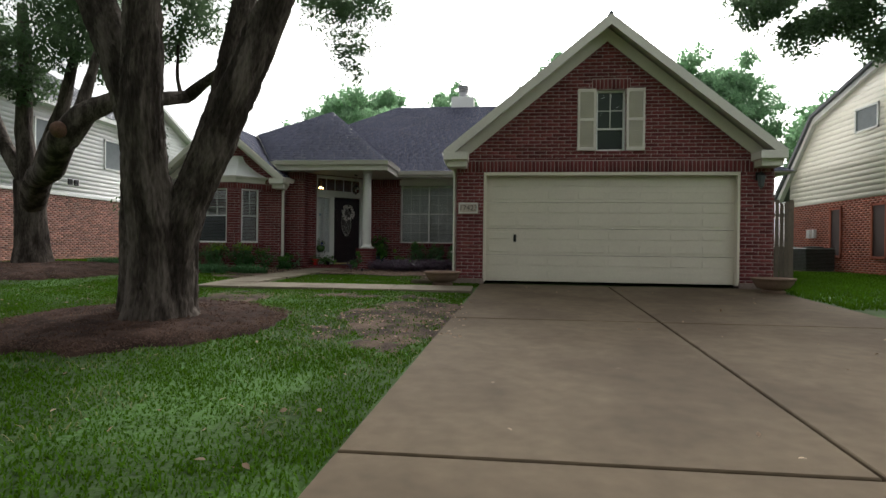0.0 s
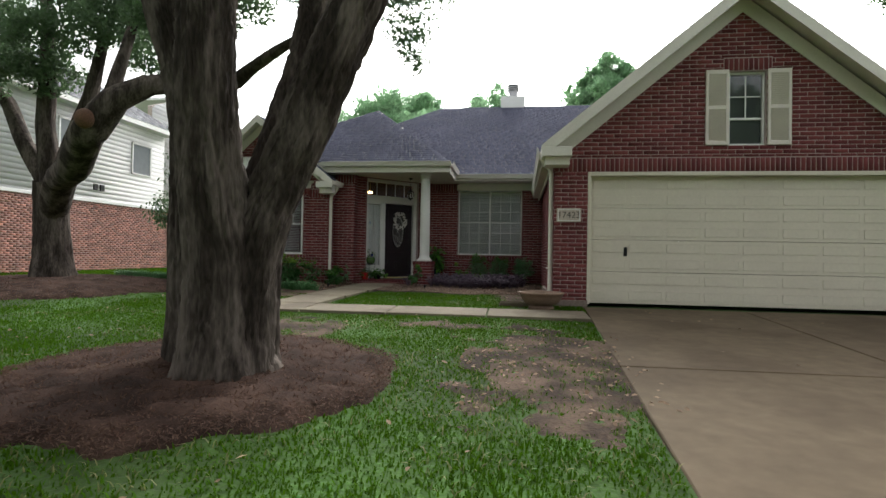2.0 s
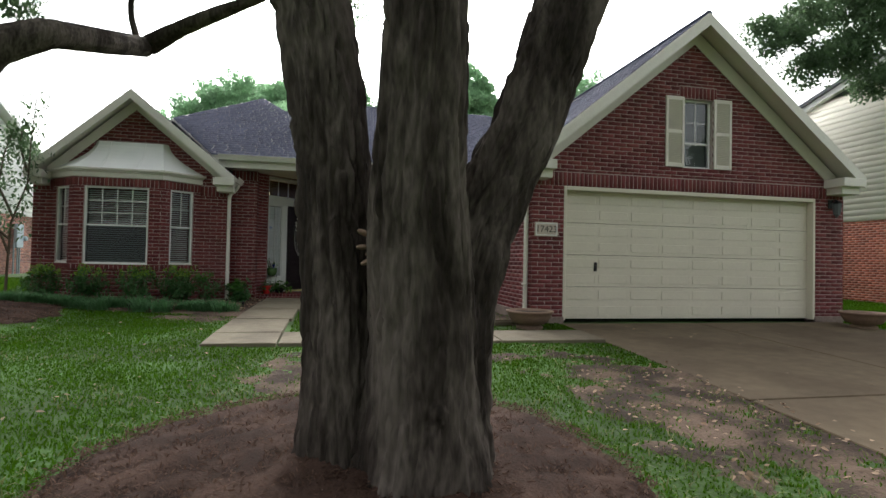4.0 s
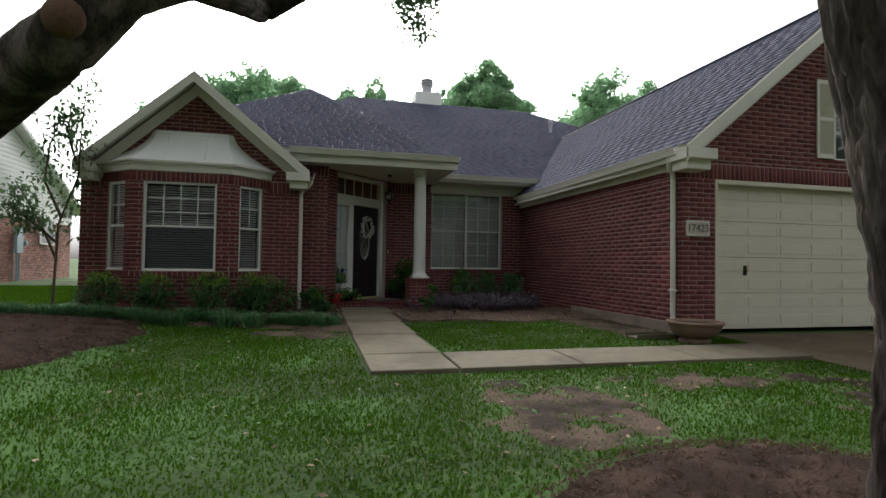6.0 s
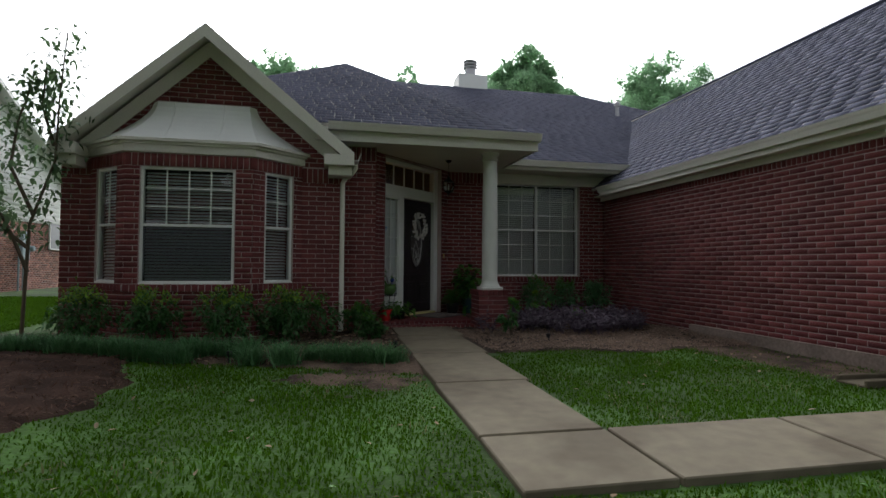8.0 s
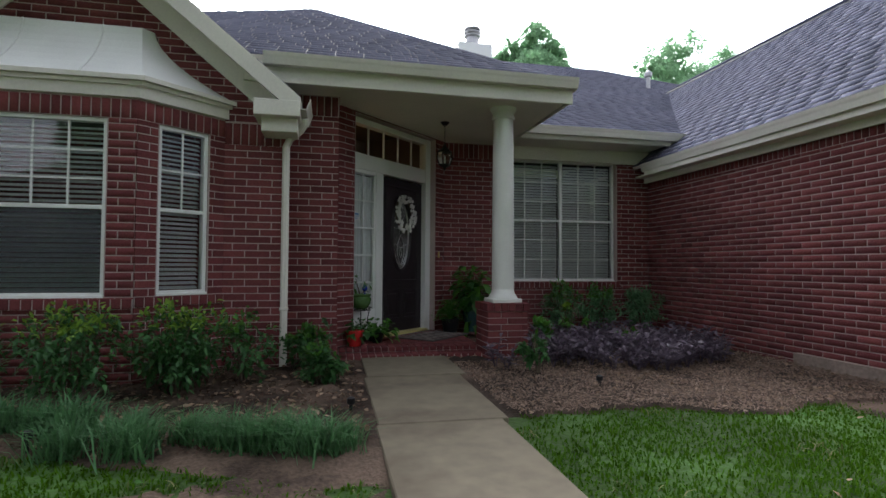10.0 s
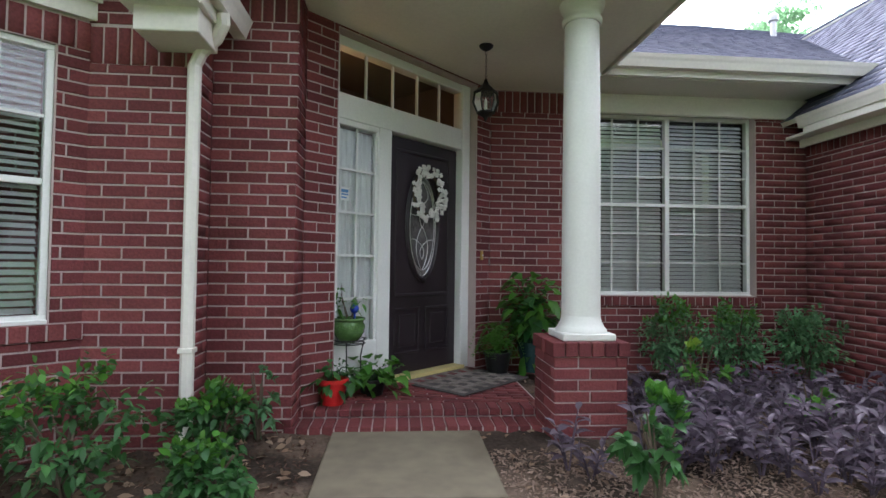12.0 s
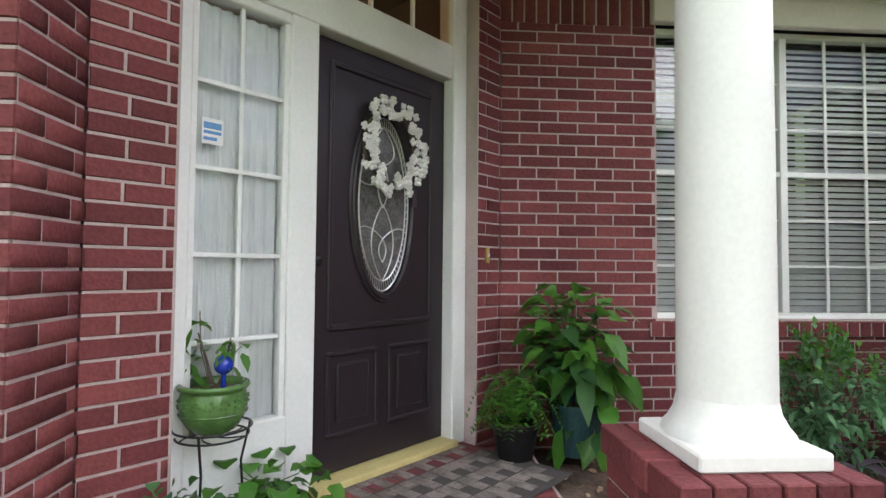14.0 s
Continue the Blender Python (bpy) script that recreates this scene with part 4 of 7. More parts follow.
ocx, ocz, orx, orz = dw / 2, 1.28, 0.185, 0.46
bm = bmesh.new()
n = 40
ell = oval(ocx, ocz, orx, orz, n)
outer = []
for i in range(n):
    a = 2 * math.pi * i / n
    ca, sa = math.cos(a), math.sin(a)
    k = min((dw / 2) / max(abs(ca), 1e-6), ((DH - 0.003 - ocz) if sa > 0 else (ocz)) / max(abs(sa), 1e-6))
    outer.append((ocx + ca * k, ocz + sa * k))
corners_xy = [(dw, DH - 0.003), (0, DH - 0.003), (0, 0), (dw, 0)]
for y in (0.0, 0.045):
    vi = [bm.verts.new((x, y, z)) for x, z in ell]
    vo = [bm.verts.new((x, y, z)) for x, z in outer]
    for i in range(n):
        j = (i + 1) % n
        fvs = [vi[i], vo[i]]
        (xa, za), (xb, zb) = outer[i], outer[j]
        if abs(xa - xb) > 1e-4 and abs(za - zb) > 1e-4:
            c = min(corners_xy, key=lambda q: abs(q[0] - (xa + xb) / 2) + abs(q[1] - (za + zb) / 2))
            fvs.append(bm.verts.new((c[0], y, c[1])))
        fvs += [vo[j], vi[j]]
        bm.faces.new(fvs if y == 0.0 else fvs[::-1])
leafd = part("door_leaf", bm, DARKDOOR, door)


def panel(bm, x0, x1, z0, z1):
    """A moulding round a raised field."""
    for (a, b, c, d) in ((x0, x1, z0, z0 + 0.022), (x0, x1, z1 - 0.022, z1), (x0, x0 + 0.022, z0 + 0.022, z1 - 0.022), (x1 - 0.022, x1, z0 + 0.022, z1 - 0.022)):
        box(bm, a, b, -0.012, 0.002, c, d, bevel=0.005)
    box(bm, x0 + 0.06, x1 - 0.06, -0.010, 0.002, z0 + 0.06, z1 - 0.06, bevel=0.009)


bm = bmesh.new()
panel(bm, 0.10, dw / 2 - 0.035, 0.16, 0.56)
panel(bm, dw / 2 + 0.035, dw - 0.10, 0.16, 0.56)
for z in (0.655, 1.90):
    box(bm, 0.12, dw - 0.12, -0.014, 0.002, z, z + 0.03, bevel=0.006)
for x in (0.10, dw - 0.125):
    box(bm, x, x + 0.025, -0.012, 0.002, 0.66, 1.93, bevel=0.006)
part("raised_panel", bm, DARKDOOR, door)
for rr, dep in ((0.018, 1.09), (0.010, 1.2)):
    part("oval_moulding", tube([(x, -0.004, z) for x, z in oval(ocx, ocz, orx * dep, orz * (1 + (dep - 1) * 0.4))] + [(ocx + orx * dep, -0.004, ocz)], rr, 6), DARKDOOR, door)
part("oval_pane", prism(bmesh.new(), [(x, 0.018, z) for x, z in ell], (0, 0.004, 0)), LEADED, door)
cames = [tube([(x, 0.012, z) for x, z in oval(ocx, ocz, orx * k, orz * k)] + [(ocx + orx * k, 0.012, ocz)], 0.004, 5) for k in (0.97, 0.86)]
part("lead_border", cames[0], LEAD, door, "silver came round the oval glass")
part("lead_border", cames[1], LEAD, door)
bm = bmesh.new()
for s in (-1, 1):
    for (ax, az), (bx, bz), (cx_, cz_) in (((0, -0.40), (0.15, -0.2), (0, 0.0)), ((0, -0.02), (0.07, 0.09), (0, 0.22)), ((0, 0.06), (0.035, 0.1), (0, 0.17)), ((0.0, -0.18), (0.09, -0.1), (0.155, -0.13)), ((0, 0.12), (0.1, 0.06), (0.17, 0.12)), ((0, 0.2), (0.15, 0.25), (0, 0.40)), ((0, -0.30), (0.05, -0.24), (0, -0.18))):
        pts = []
        for i in range(9):
            f = i / 8
            pts.append((ocx + s * ((1 - f) ** 2 * ax + 2 * f * (1 - f) * bx + f * f * cx_), 0.012, ocz + (1 - f) ** 2 * az + 2 * f * (1 - f) * bz + f * f * cz_))
        tube(pts, 0.0035, 5, bm)
for k in range(70):
    a = 2 * math.pi * k / 70
    tube([(ocx + orx * 0.86 * math.cos(a), 0.012, ocz + orz * 0.86 * math.sin(a)), (ocx + orx * 0.97 * math.cos(a + 0.05), 0.012, ocz + orz * 0.97 * math.sin(a + 0.05))], 0.0025, 4, bm)
part("lead_pattern", bm, LEAD, door, "silver scrollwork in the glass")
part("peephole_lock", lathe([(0.022, 0), (0.024, 0.006), (0.012, 0.012)], 16), BLACK_METAL, door).matrix_local = Matrix.Translation((0.05, 0, 0.98)) @ Matrix.Rotation(radians(90), 4, "X")
part("hall_wall", boxes([(-0.3, UW + 0.3, 1.4, 1.5, 0.5, 3.6), (-0.4, -0.3, 0.22, 1.5, 0.5, 3.6), (UW + 0.2, UW + 0.3, 0.22, 1.4, 0.5, 3.6), (-0.4, UW + 0.3, 0.12, 1.5, 3.6, 3.65), (-0.3, UW + 0.2, 0.12, 1.4, 0.6, 0.7)]), mat("hall_wall_paint", (0.13, 0.09, 0.062), rough=0.8, var=0.1, bump=0), fd)

# glowing bulb of the hall chandelier behind the transom
hall = thing("hall_chandelier", 0, 0, 0, "small brass chandelier with glowing candle bulbs in the hall", "chandelier")
hall.matrix_world = DM @ Matrix.Translation((0.42, 0.5, 3.10))
glow = bpy.data.materials.new("bulb_glow")
glow.use_nodes = True
em = glow.node_tree.nodes["Principled BSDF"]
em.inputs["Emission Color"].default_value = (1.0, 0.55, 0.22, 1)
em.inputs["Emission Strength"].default_value = 60
part("hub", lathe([(0.005, 0.26), (0.012, 0.1), (0.03, 0.0), (0.02, -0.07), (0.004, -0.10)], 12), BRASS, hall)
for k in range(3):
    a = 2.1 * k
    ax, ay = 0.06 * math.cos(a), 0.06 * math.sin(a)
    part("arm", tube([(0, 0, -0.04), (ax * 0.6, ay * 0.6, -0.07), (ax, ay, -0.03)], 0.005, 6), BRASS, hall)
    part("bulb", placed(Matrix.Translation((ax, ay, 0)), lathe([(0.006, -0.03), (0.014, 0.0), (0.010, 0.025), (0.002, 0.045)], 10)), glow, hall)

# ---- porch floor, pier, column, lamp ----
porch = thing("porch_floor", -4.4, 15.9, 0.6, "red brick porch floor with a brick step edge", "porch", kind="structure")
porch.location = (0, 0, 0)
PF = 0.70
part("base", prism(bmesh.new(), [(-5.24, 15.23, 0.45), (-3.50, 15.23, 0.45), (-3.50, 16.85, 0.45), (-3.62, 16.85, 0.45), (-5.24, 15.4, 0.45)], (0, 0, PF - 0.012 - 0.45)), MORTAR, porch)
part("step_base", boxes([(-5.24, -3.50, 14.99, 15.20, 0.45, 0.64)]), MORTAR, porch)
for k in range(22):
    part("step_brick", boxes([(-5.235 + k * 0.079, -5.235 + k * 0.079 + 0.069, 14.985, 15.20, 0.56, 0.652)], bevel=0.004), BRICK_PIECE, porch)
part("porch_edge", boxes([(-5.235 + k * 0.079, -5.235 + k * 0.079 + 0.069, 15.21, 15.40, 0.655, PF) for k in range(22)], bevel=0.004), BRICK, porch)
ps = lay([(0, 0), (1.72, 0), (1.72, 1.45), (1.6, 1.45), (0, 0.02)], 0.21, 0.079, 0.009)
pieces_mesh("floor_bricks", ps, (-5.24, 15.41, PF - 0.012), (1, 0, 0), (0, 1, 0), 0.012, BRICK, porch, inset=0.003)

PXC, PYC = -3.335, 15.03
pier = thing("column_pier", PXC, PYC, 0.58, "square red brick pier with a rowlock cap under the column", "pier")
pw = 0.235
part("core", boxes([(-pw + 0.008, pw - 0.008, -pw + 0.008, pw - 0.008, -0.15, 0.622)]), MORTAR, pier)
for k in range(8):
    z = -0.02 + k * COURSE
    if z > 0.48:
        continue
    for side in range(4):
        R = Matrix.Rotation(side * math.pi / 2, 4, "Z")
        cuts = (-pw, -pw + 0.155, -pw + 0.395, pw) if (k + side) % 2 else (-pw, -0.005, pw)
        for a, b in zip(cuts, cuts[1:]):
            bm = placed(R, boxes([(a + 0.005, b - 0.005, -pw, -pw + 0.09, z + 0.005, z + COURSE - 0.005)], bevel=0.003))
            part("brick", bm, BRICK_PIECE, pier)
for side in range(4):
    R = Matrix.Rotation(side * math.pi / 2, 4, "Z")
    row, n_row, deep = (-0.25, 6, 0.168) if side % 2 == 0 else (-0.08, 2, 0.20)
    pitch = 0.5 / 6 if side % 2 == 0 else 0.08
    for k in range(n_row):
        part("cap_brick", placed(R, boxes([(row + k * pitch + 0.004, row + (k + 1) * pitch - 0.004, -0.25, -0.25 + deep, 0.545, 0.632)], bevel=0.004)), BRICK_PIECE, pier)

COLP = mat("column_paint", (0.68, 0.69, 0.64), rough=0.5, var=0.05, scale=3, fine=60, bump=0.05)
column = thing("porch_column", PXC + 0.01, PYC - 0.01, 1.212, "round tapered cream porch column on a square moulded base", "column")
part("plinth", boxes([(-0.172, 0.172, -0.172, 0.172, 0.0, 0.045)], bevel=0.006), COLP, column)
part("base_moulding", lathe([(0.168, 0.045), (0.166, 0.06), (0.150, 0.08), (0.134, 0.11), (0.126, 0.15)], 48, cap=False), COLP, column, smooth=True)
part("shaft", lathe([(0.126, 0.15), (0.125, 0.8), (0.121, 1.5), (0.115, 2.0), (0.113, 2.09)], 48, cap=False), COLP, column, smooth=True)
part("capital", lathe([(0.1185, 2.09), (0.132, 2.10), (0.132, 2.125), (0.12, 2.135), (0.12, 2.17), (0.14, 2.19), (0.15, 2.225), (0.15, 2.24)], 48, cap=False), COLP, column, smooth=True)

lantern = thing("porch_lantern", -3.86, 15.74, SOF, "black six-sided hanging porch lantern with clear glass on a chain", "lantern")
part("canopy", lathe([(0.008, -0.045), (0.03, -0.035), (0.055, -0.012), (0.058, 0.0)], 20), BLACK_METAL, lantern)
for k in range(8):
    tilt_m = Matrix.Translation((0, 0, -0.06 - k * 0.03)) @ Matrix.Rotation(k * math.pi / 2, 4, "Z")
    part("chain_link", placed(tilt_m, tube([(0.007 * math.cos(a), 0, 0.018 * math.sin(a)) for a in [i * math.pi / 4 for i in range(9)]], 0.0022, 5)), BLACK_METAL, lantern)
part("roof", lathe([(0.012, -0.28), (0.02, -0.30), (0.028, -0.315), (0.05, -0.335), (0.098, -0.375), (0.10, -0.385)], 6), BLACK_METAL, lantern)
part("finial", lathe([(0.004, -0.265), (0.013, -0.275), (0.006, -0.285)], 10), BLACK_METAL, lantern)
part("base", lathe([(0.072, -0.535), (0.075, -0.55), (0.05, -0.565), (0.02, -0.58), (0.012, -0.60), (0.003, -0.615)], 6), BLACK_METAL, lantern)
for k in range(6):
    a = k * math.pi / 3
    part("bar", tube([(0.092 * math.cos(a), 0.092 * math.sin(a), -0.383), (0.104 * math.cos(a), 0.104 * math.sin(a), -0.46), (0.072 * math.cos(a), 0.072 * math.sin(a), -0.537)], 0.005, 5), BLACK_METAL, lantern)
g = part("glass", lathe([(0.088, -0.385), (0.098, -0.46), (0.068, -0.535)], 6, cap=False), GLASS, lantern)
g.visible_shadow = False
part("candle", lathe([(0.012, -0.53), (0.012, -0.47), (0.010, -0.44), (0.003, -0.42)], 10), WHITE, lantern)


# chimney
chim = thing("chimney", -1.22, 24.2, 6.3, "white boxed chimney with a round metal cap", "chimney")
part("box", boxes([(-0.5, 0.5, -0.4, 0.4, 0, 1.72)], bevel=0.01), WHITE, chim)
part("flashing", boxes([(-0.56, 0.56, -0.46, 0.46, 0.62, 1.22)], bevel=0.03), WHITE, chim)
METAL = mat("galvanised", (0.35, 0.35, 0.36), rough=0.4, metal=0.7, var=0.15, bump=0.05)
part("flue", lathe([(0.19, 1.72), (0.19, 2.02)], 20), METAL, chim)
for k in range(3):
    part("cap_ring", lathe([(0.24, 2.02 + k * 0.1), (0.25, 2.05 + k * 0.1), (0.24, 2.08 + k * 0.1)], 20), METAL, chim)
part("rods", boxes([(-0.01 + 0.2 * math.cos(a), 0.01 + 0.2 * math.cos(a), -0.01 + 0.2 * math.sin(a), 0.01 + 0.2 * math.sin(a), 2.0, 2.25) for a in (0.3,)]), METAL, chim)
vent = thing("vent_pipe", 2.45, 21.0, 6.0, "small grey roof vent pipe", "vent")
part("pipe", lathe([(0.05, 0), (0.05, 0.35), (0.09, 0.36), (0.09, 0.46), (0.03, 0.52)], 12), METAL, vent)

# ---- neighbours ----
nbl = thing("neighbour_house", -16, 18, 0, "two-storey neighbour house with pinkish brick below and white siding above", "house")
nbl.location = (0, 0, 0)


def siding(name, poly, origin, ud, material, parent, step=0.17):
    """Lapped boards over a convex ring."""
    ps = lay(poly, 30.0, step, 0.004, v_start=min(p[1] for p in poly))
    o, u, v = np.array(origin, float), np.array(ud, float), np.array((0, 0, 1.0))
    nd = np.cross(u, v)
    q = np.array(ps)
    base = o + q[..., :1] * u + q[..., 1:] * v
    lift = np.array([0.017, 0.017, 0.006, 0.006]).reshape(1, 4, 1)
    top = base + nd * lift
    verts = np.concatenate([base, top], axis=1).reshape(-1, 3)
    f = np.array([(4, 5, 6, 7), (0, 1, 5, 4), (1, 2, 6, 5), (3, 0, 4, 7)])
    quads = (np.arange(len(q))[:, None, None] * 8 + f).reshape(-1, 4)
    return np_mesh(name, verts, quads, material, parent, "", "stuff")


def house_side(parent, x, ya, yb, brick_z, ring, face, brick_mat, siding_mat, z0=0.35):
    """A side wall in the plane x, brick below and boards above; face is +1 when it looks towards +x."""
    ln = abs(yb - ya)
    ud = (0, 1, 0) if face > 0 else (0, -1, 0)
    org = (x, min(ya, yb) if face > 0 else max(ya, yb), 0)
    bm = prism(bmesh.new(), [(x, org[1] + ud[1] * u, v) for u, v in ring], (-face * 0.2, 0, 0))
    part("wall", bm, MORTAR_FAR, parent)
    ps = lay([(0, z0), (ln, z0), (ln, brick_z), (0, brick_z)], 0.21, 0.07, 0.012, jitter=0.02, seed=int(abs(x)))
    pieces_mesh("bricks", ps, org, ud, (0, 0, 1), 0.008, brick_mat, parent)
    top = [(u, max(v, brick_z)) for u, v in ring]
    siding("siding", top, (org[0] + face * 0.01, org[1], 0), ud, siding_mat, parent)


house_side(nbl, -16.0, 14.6, 22.6, 3.08, [(0, 0.3), (8.0, 0.3), (8.0, 6.25), (0, 6.25)], 1, BRICK_PINK, SIDING_W)
house_side(nbl, -16.6, 22.6, 33.5, 3.08, [(0, 0.3), (10.9, 0.3), (10.9, 4.0), (1.5, 8.2), (0, 7.6)], 1, BRICK_PINK, SIDING_W)
part("wall", boxes([(-26, -16.0, 14.4, 14.6, 0.3, 6.25)]), SIDING_W, nbl)
part("trim", boxes([(-16.03, -15.95, 14.5, 22.6, 3.05, 3.16), (-15.97, -15.5, 14.2, 22.7, 6.2, 6.36)], bevel=0.01), WHITE, nbl)
rl = roof("roof", [(-15.5, 14.1, 6.40), (-15.5, 23.4, 6.40), (-19.0, 20.0, 8.8), (-19.0, 17.5, 8.8)], 0.1, SHINGLE_FAR, WHITE, "grey shingle roof", parent=nbl, exposure=0.2, tab=0.5)
rl = roof("roof", [(-26, 14.1, 6.40), (-15.5, 14.1, 6.40), (-19.0, 17.5, 8.8), (-26, 17.5, 8.8)], 0.1, SHINGLE_FAR, WHITE, "grey shingle roof", parent=nbl, exposure=0.2, tab=0.5)
rl = roof("roof", [(-16.2, 34.2, 3.75), (-24, 34.2, 3.75), (-24, 24.2, 8.45), (-16.2, 24.2, 8.45)], 0.15, SHINGLE_FAR, WHITE, "grey shingle roof", parent=nbl, exposure=0.2, tab=0.5)
rl = roof("roof", [(-15.9, 9.5, 3.1), (-15.9, 14.5, 3.1), (-19.5, 14.5, 6.0), (-19.5, 9.5, 6.0)], 0.1, SHINGLE_FAR, WHITE, "grey shingle lean-to roof", parent=nbl, exposure=0.2, tab=0.5)
part("wall", boxes([(-20, -16.1, 9.6, 14.5, 0.2, 3.05)]), BRICK_PINK, nbl)


def plain_window(parent, x, y0, y1, z0, z1, face, frame=WHITE, dark=SCREEN):
    w = part("window", boxes([(x, x + face * 0.05, y0, y1, z0, z0 + 0.06), (x, x + face * 0.05, y0, y1, z1 - 0.06, z1), (x, x + face * 0.05, y0, y0 + 0.06, z0, z1), (x, x + face * 0.05, y1 - 0.06, y1, z0, z1)]), frame, parent)
    part("pane", boxes([(x, x + face * 0.02, y0 + 0.06, y1 - 0.06, z0 + 0.06, z1 - 0.06)]), dark, w)
    return w


BLUEGREY = mat("far_glass", (0.18, 0.20, 0.21), rough=0.25, var=0.1, bump=0)
for y0, y1, z0, z1 in ((17.2, 18.6, 4.35, 5.75), (20.6, 21.7, 4.35, 5.6)):
    plain_window(nbl, -15.96, y0, y1, z0, z1, 1, dark=BLUEGREY)
for y in (18.75, 19.05):
    part("vent", boxes([(-15.98, -15.93, y, y + 0.2, 3.5, 3.72)], bevel=0.01), BLACK_METAL, nbl)
plain_window(nbl, -16.56, 30.3, 31.6, 2.1, 3.2, 1, dark=BLUEGREY)

nbr = thing("neighbour_house", 12, 18, 0, "neighbour house of orange brick below cream siding", "house")
nbr.location = (0, 0, 0)
house_side(nbr, 11.5, 11.5, 21.5, 2.93, [(0, 0.3), (10.0, 0.3), (10.0, 6.9), (5.0, 6.75), (1.65, 5.75), (0, 4.15)], -1, BRICK_RED, SIDING_C)
part("trim", prism(bmesh.new(), [(11.35, 22.3, 3.2), (11.35, 19.85, 5.95), (11.35, 16.4, 6.95), (11.35, 11, 8.4), (11.35, 11, 8.2), (11.35, 16.4, 6.75), (11.35, 19.8, 5.75), (11.35, 22.1, 3.15)], (0.16, 0, 0)), WHITE, nbr)
part("roof", prism(bmesh.new(), [(11.25, 22.4, 3.25), (11.25, 19.87, 6.05), (11.25, 11, 8.55), (11.25, 11, 8.45), (11.25, 19.8, 5.95), (11.25, 22.3, 3.2)], (9, 0, 0)), SHINGLE_FAR, nbr)
part("wall", boxes([(11.6, 20, 11.3, 11.5, 0.2, 8)]), SIDING_C, nbr)
plain_window(nbr, 11.49, 16.7, 17.75, 4.95, 5.7, -1, dark=BLUEGREY)
SHADEP = mat("window_screen_brown", (0.06, 0.035, 0.03), rough=0.6, var=0.1, bump=0)
for y0, y1 in ((18.35, 18.95), (16.3, 16.95)):
    plain_window(nbr, 11.485, y0, y1, 1.1, 2.72, -1, frame=BRICK_RED, dark=SHADEP)
part("meter_box", boxes([(11.38, 11.49, 20.0, 20.2, 1.75, 2.05), (11.40, 11.49, 19.75, 19.9, 1.75, 2.05)], bevel=0.01), WHITE, nbr)

ACM = mat("ac_grey_green", (0.10, 0.11, 0.10), rough=0.6, metal=0.3, var=0.15, bump=0.1)
for k, (x, y, s) in enumerate(((10.75, 18.6, 0.86), (10.85, 20.4, 0.86))):
    ac = thing("ac_unit", x, y, lawn_z(x, y), "grey green outdoor air conditioning unit on the side lawn", "air conditioner", "air conditioners")
    part("cabinet", boxes([(-s / 2, s / 2, -s / 2, s / 2, 0.05, 0.8)], bevel=0.03), ACM, ac)
    part("louvre", boxes([(-s / 2 - 0.008, s / 2 + 0.008, -s / 2 - 0.008, s / 2 + 0.008, 0.12 + i * 0.045, 0.14 + i * 0.045) for i in range(14)]), BLACK_METAL, ac)
    part("top_grille", placed(Matrix.Translation((0, 0, 0.80)), lathe([(0.3, 0), (0.3, 0.03), (0.05, 0.05)], 20)), BLACK_METAL, ac)
    part("pad", boxes([(-s / 2 - 0.06, s / 2 + 0.06, -s / 2 - 0.06, s / 2 + 0.06, -0.05, 0.05)], bevel=0.01), CONCRETE_WALK, ac)
FENCEW = mat("fence_wood", (0.16, 0.13, 0.10), rough=0.9, var=0.3, scale=4, fine=50, bump=0.5, objrand=0.25, stretch=(1, 1, 0.2))
fence = thing("fence", 5.78, 13.2, 0, "weathered wooden privacy fence beside the garage", "fence")
fence.location = (0, 0, 0)
for k in range(15):
    x = 5.8 + k * 0.105
    ztop = 2.42 + 0.04 * (k % 3)
    part("board", boxes([(x, x + 0.095, 13.2, 13.218, ground_z(x, 13) - 0.02, ztop)], bevel=0.004), FENCEW, fence)
part("rail", boxes([(5.78, 7.37, 13.22, 13.26, 0.9, 0.98), (5.78, 7.37, 13.22, 13.26, 2.1, 2.18)]), FENCEW, fence)
part("post", boxes([(7.28, 7.38, 13.22, 13.3, 0.3, 2.45)]), FENCEW, fence)
back_fence = thing("fence", 8.6, 29.0, 0, "weathered wooden privacy fence across the back lawn", "fence")
for k in range(46):
    part("board", boxes([(-2.9 + k * 0.13, -2.78 + k * 0.13, 0, 0.02, 0.3, 2.5 + 0.02 * (k % 3))]), FENCEW, back_fence)
part("rail", boxes([(-2.9, 3.0, 0.02, 0.06, 0.9, 1.0), (-2.9, 3.0, 0.02, 0.06, 2.0, 2.1)]), FENCEW, back_fence)
fence2 = thing("fence", -16, 9, 0, "weathered wooden fence beside the neighbour's house", "fence")
fence2.location = (0, 0, 0)
for k in range(12):
    y = 9.2 - k * 0.12 + 1.5
    part("board", boxes([(-14.2 - k * 0.12, -14.1 - k * 0.12, 12.0, 12.02, 0.3, 1.95 + 0.03 * (k % 2))], bevel=0.004), FENCEW, fence2)
part("rail", boxes([(-15.7, -14.1, 12.02, 12.05, 0.8, 0.88), (-15.7, -14.1, 12.02, 12.05, 1.6, 1.68)]), FENCEW, fence2)

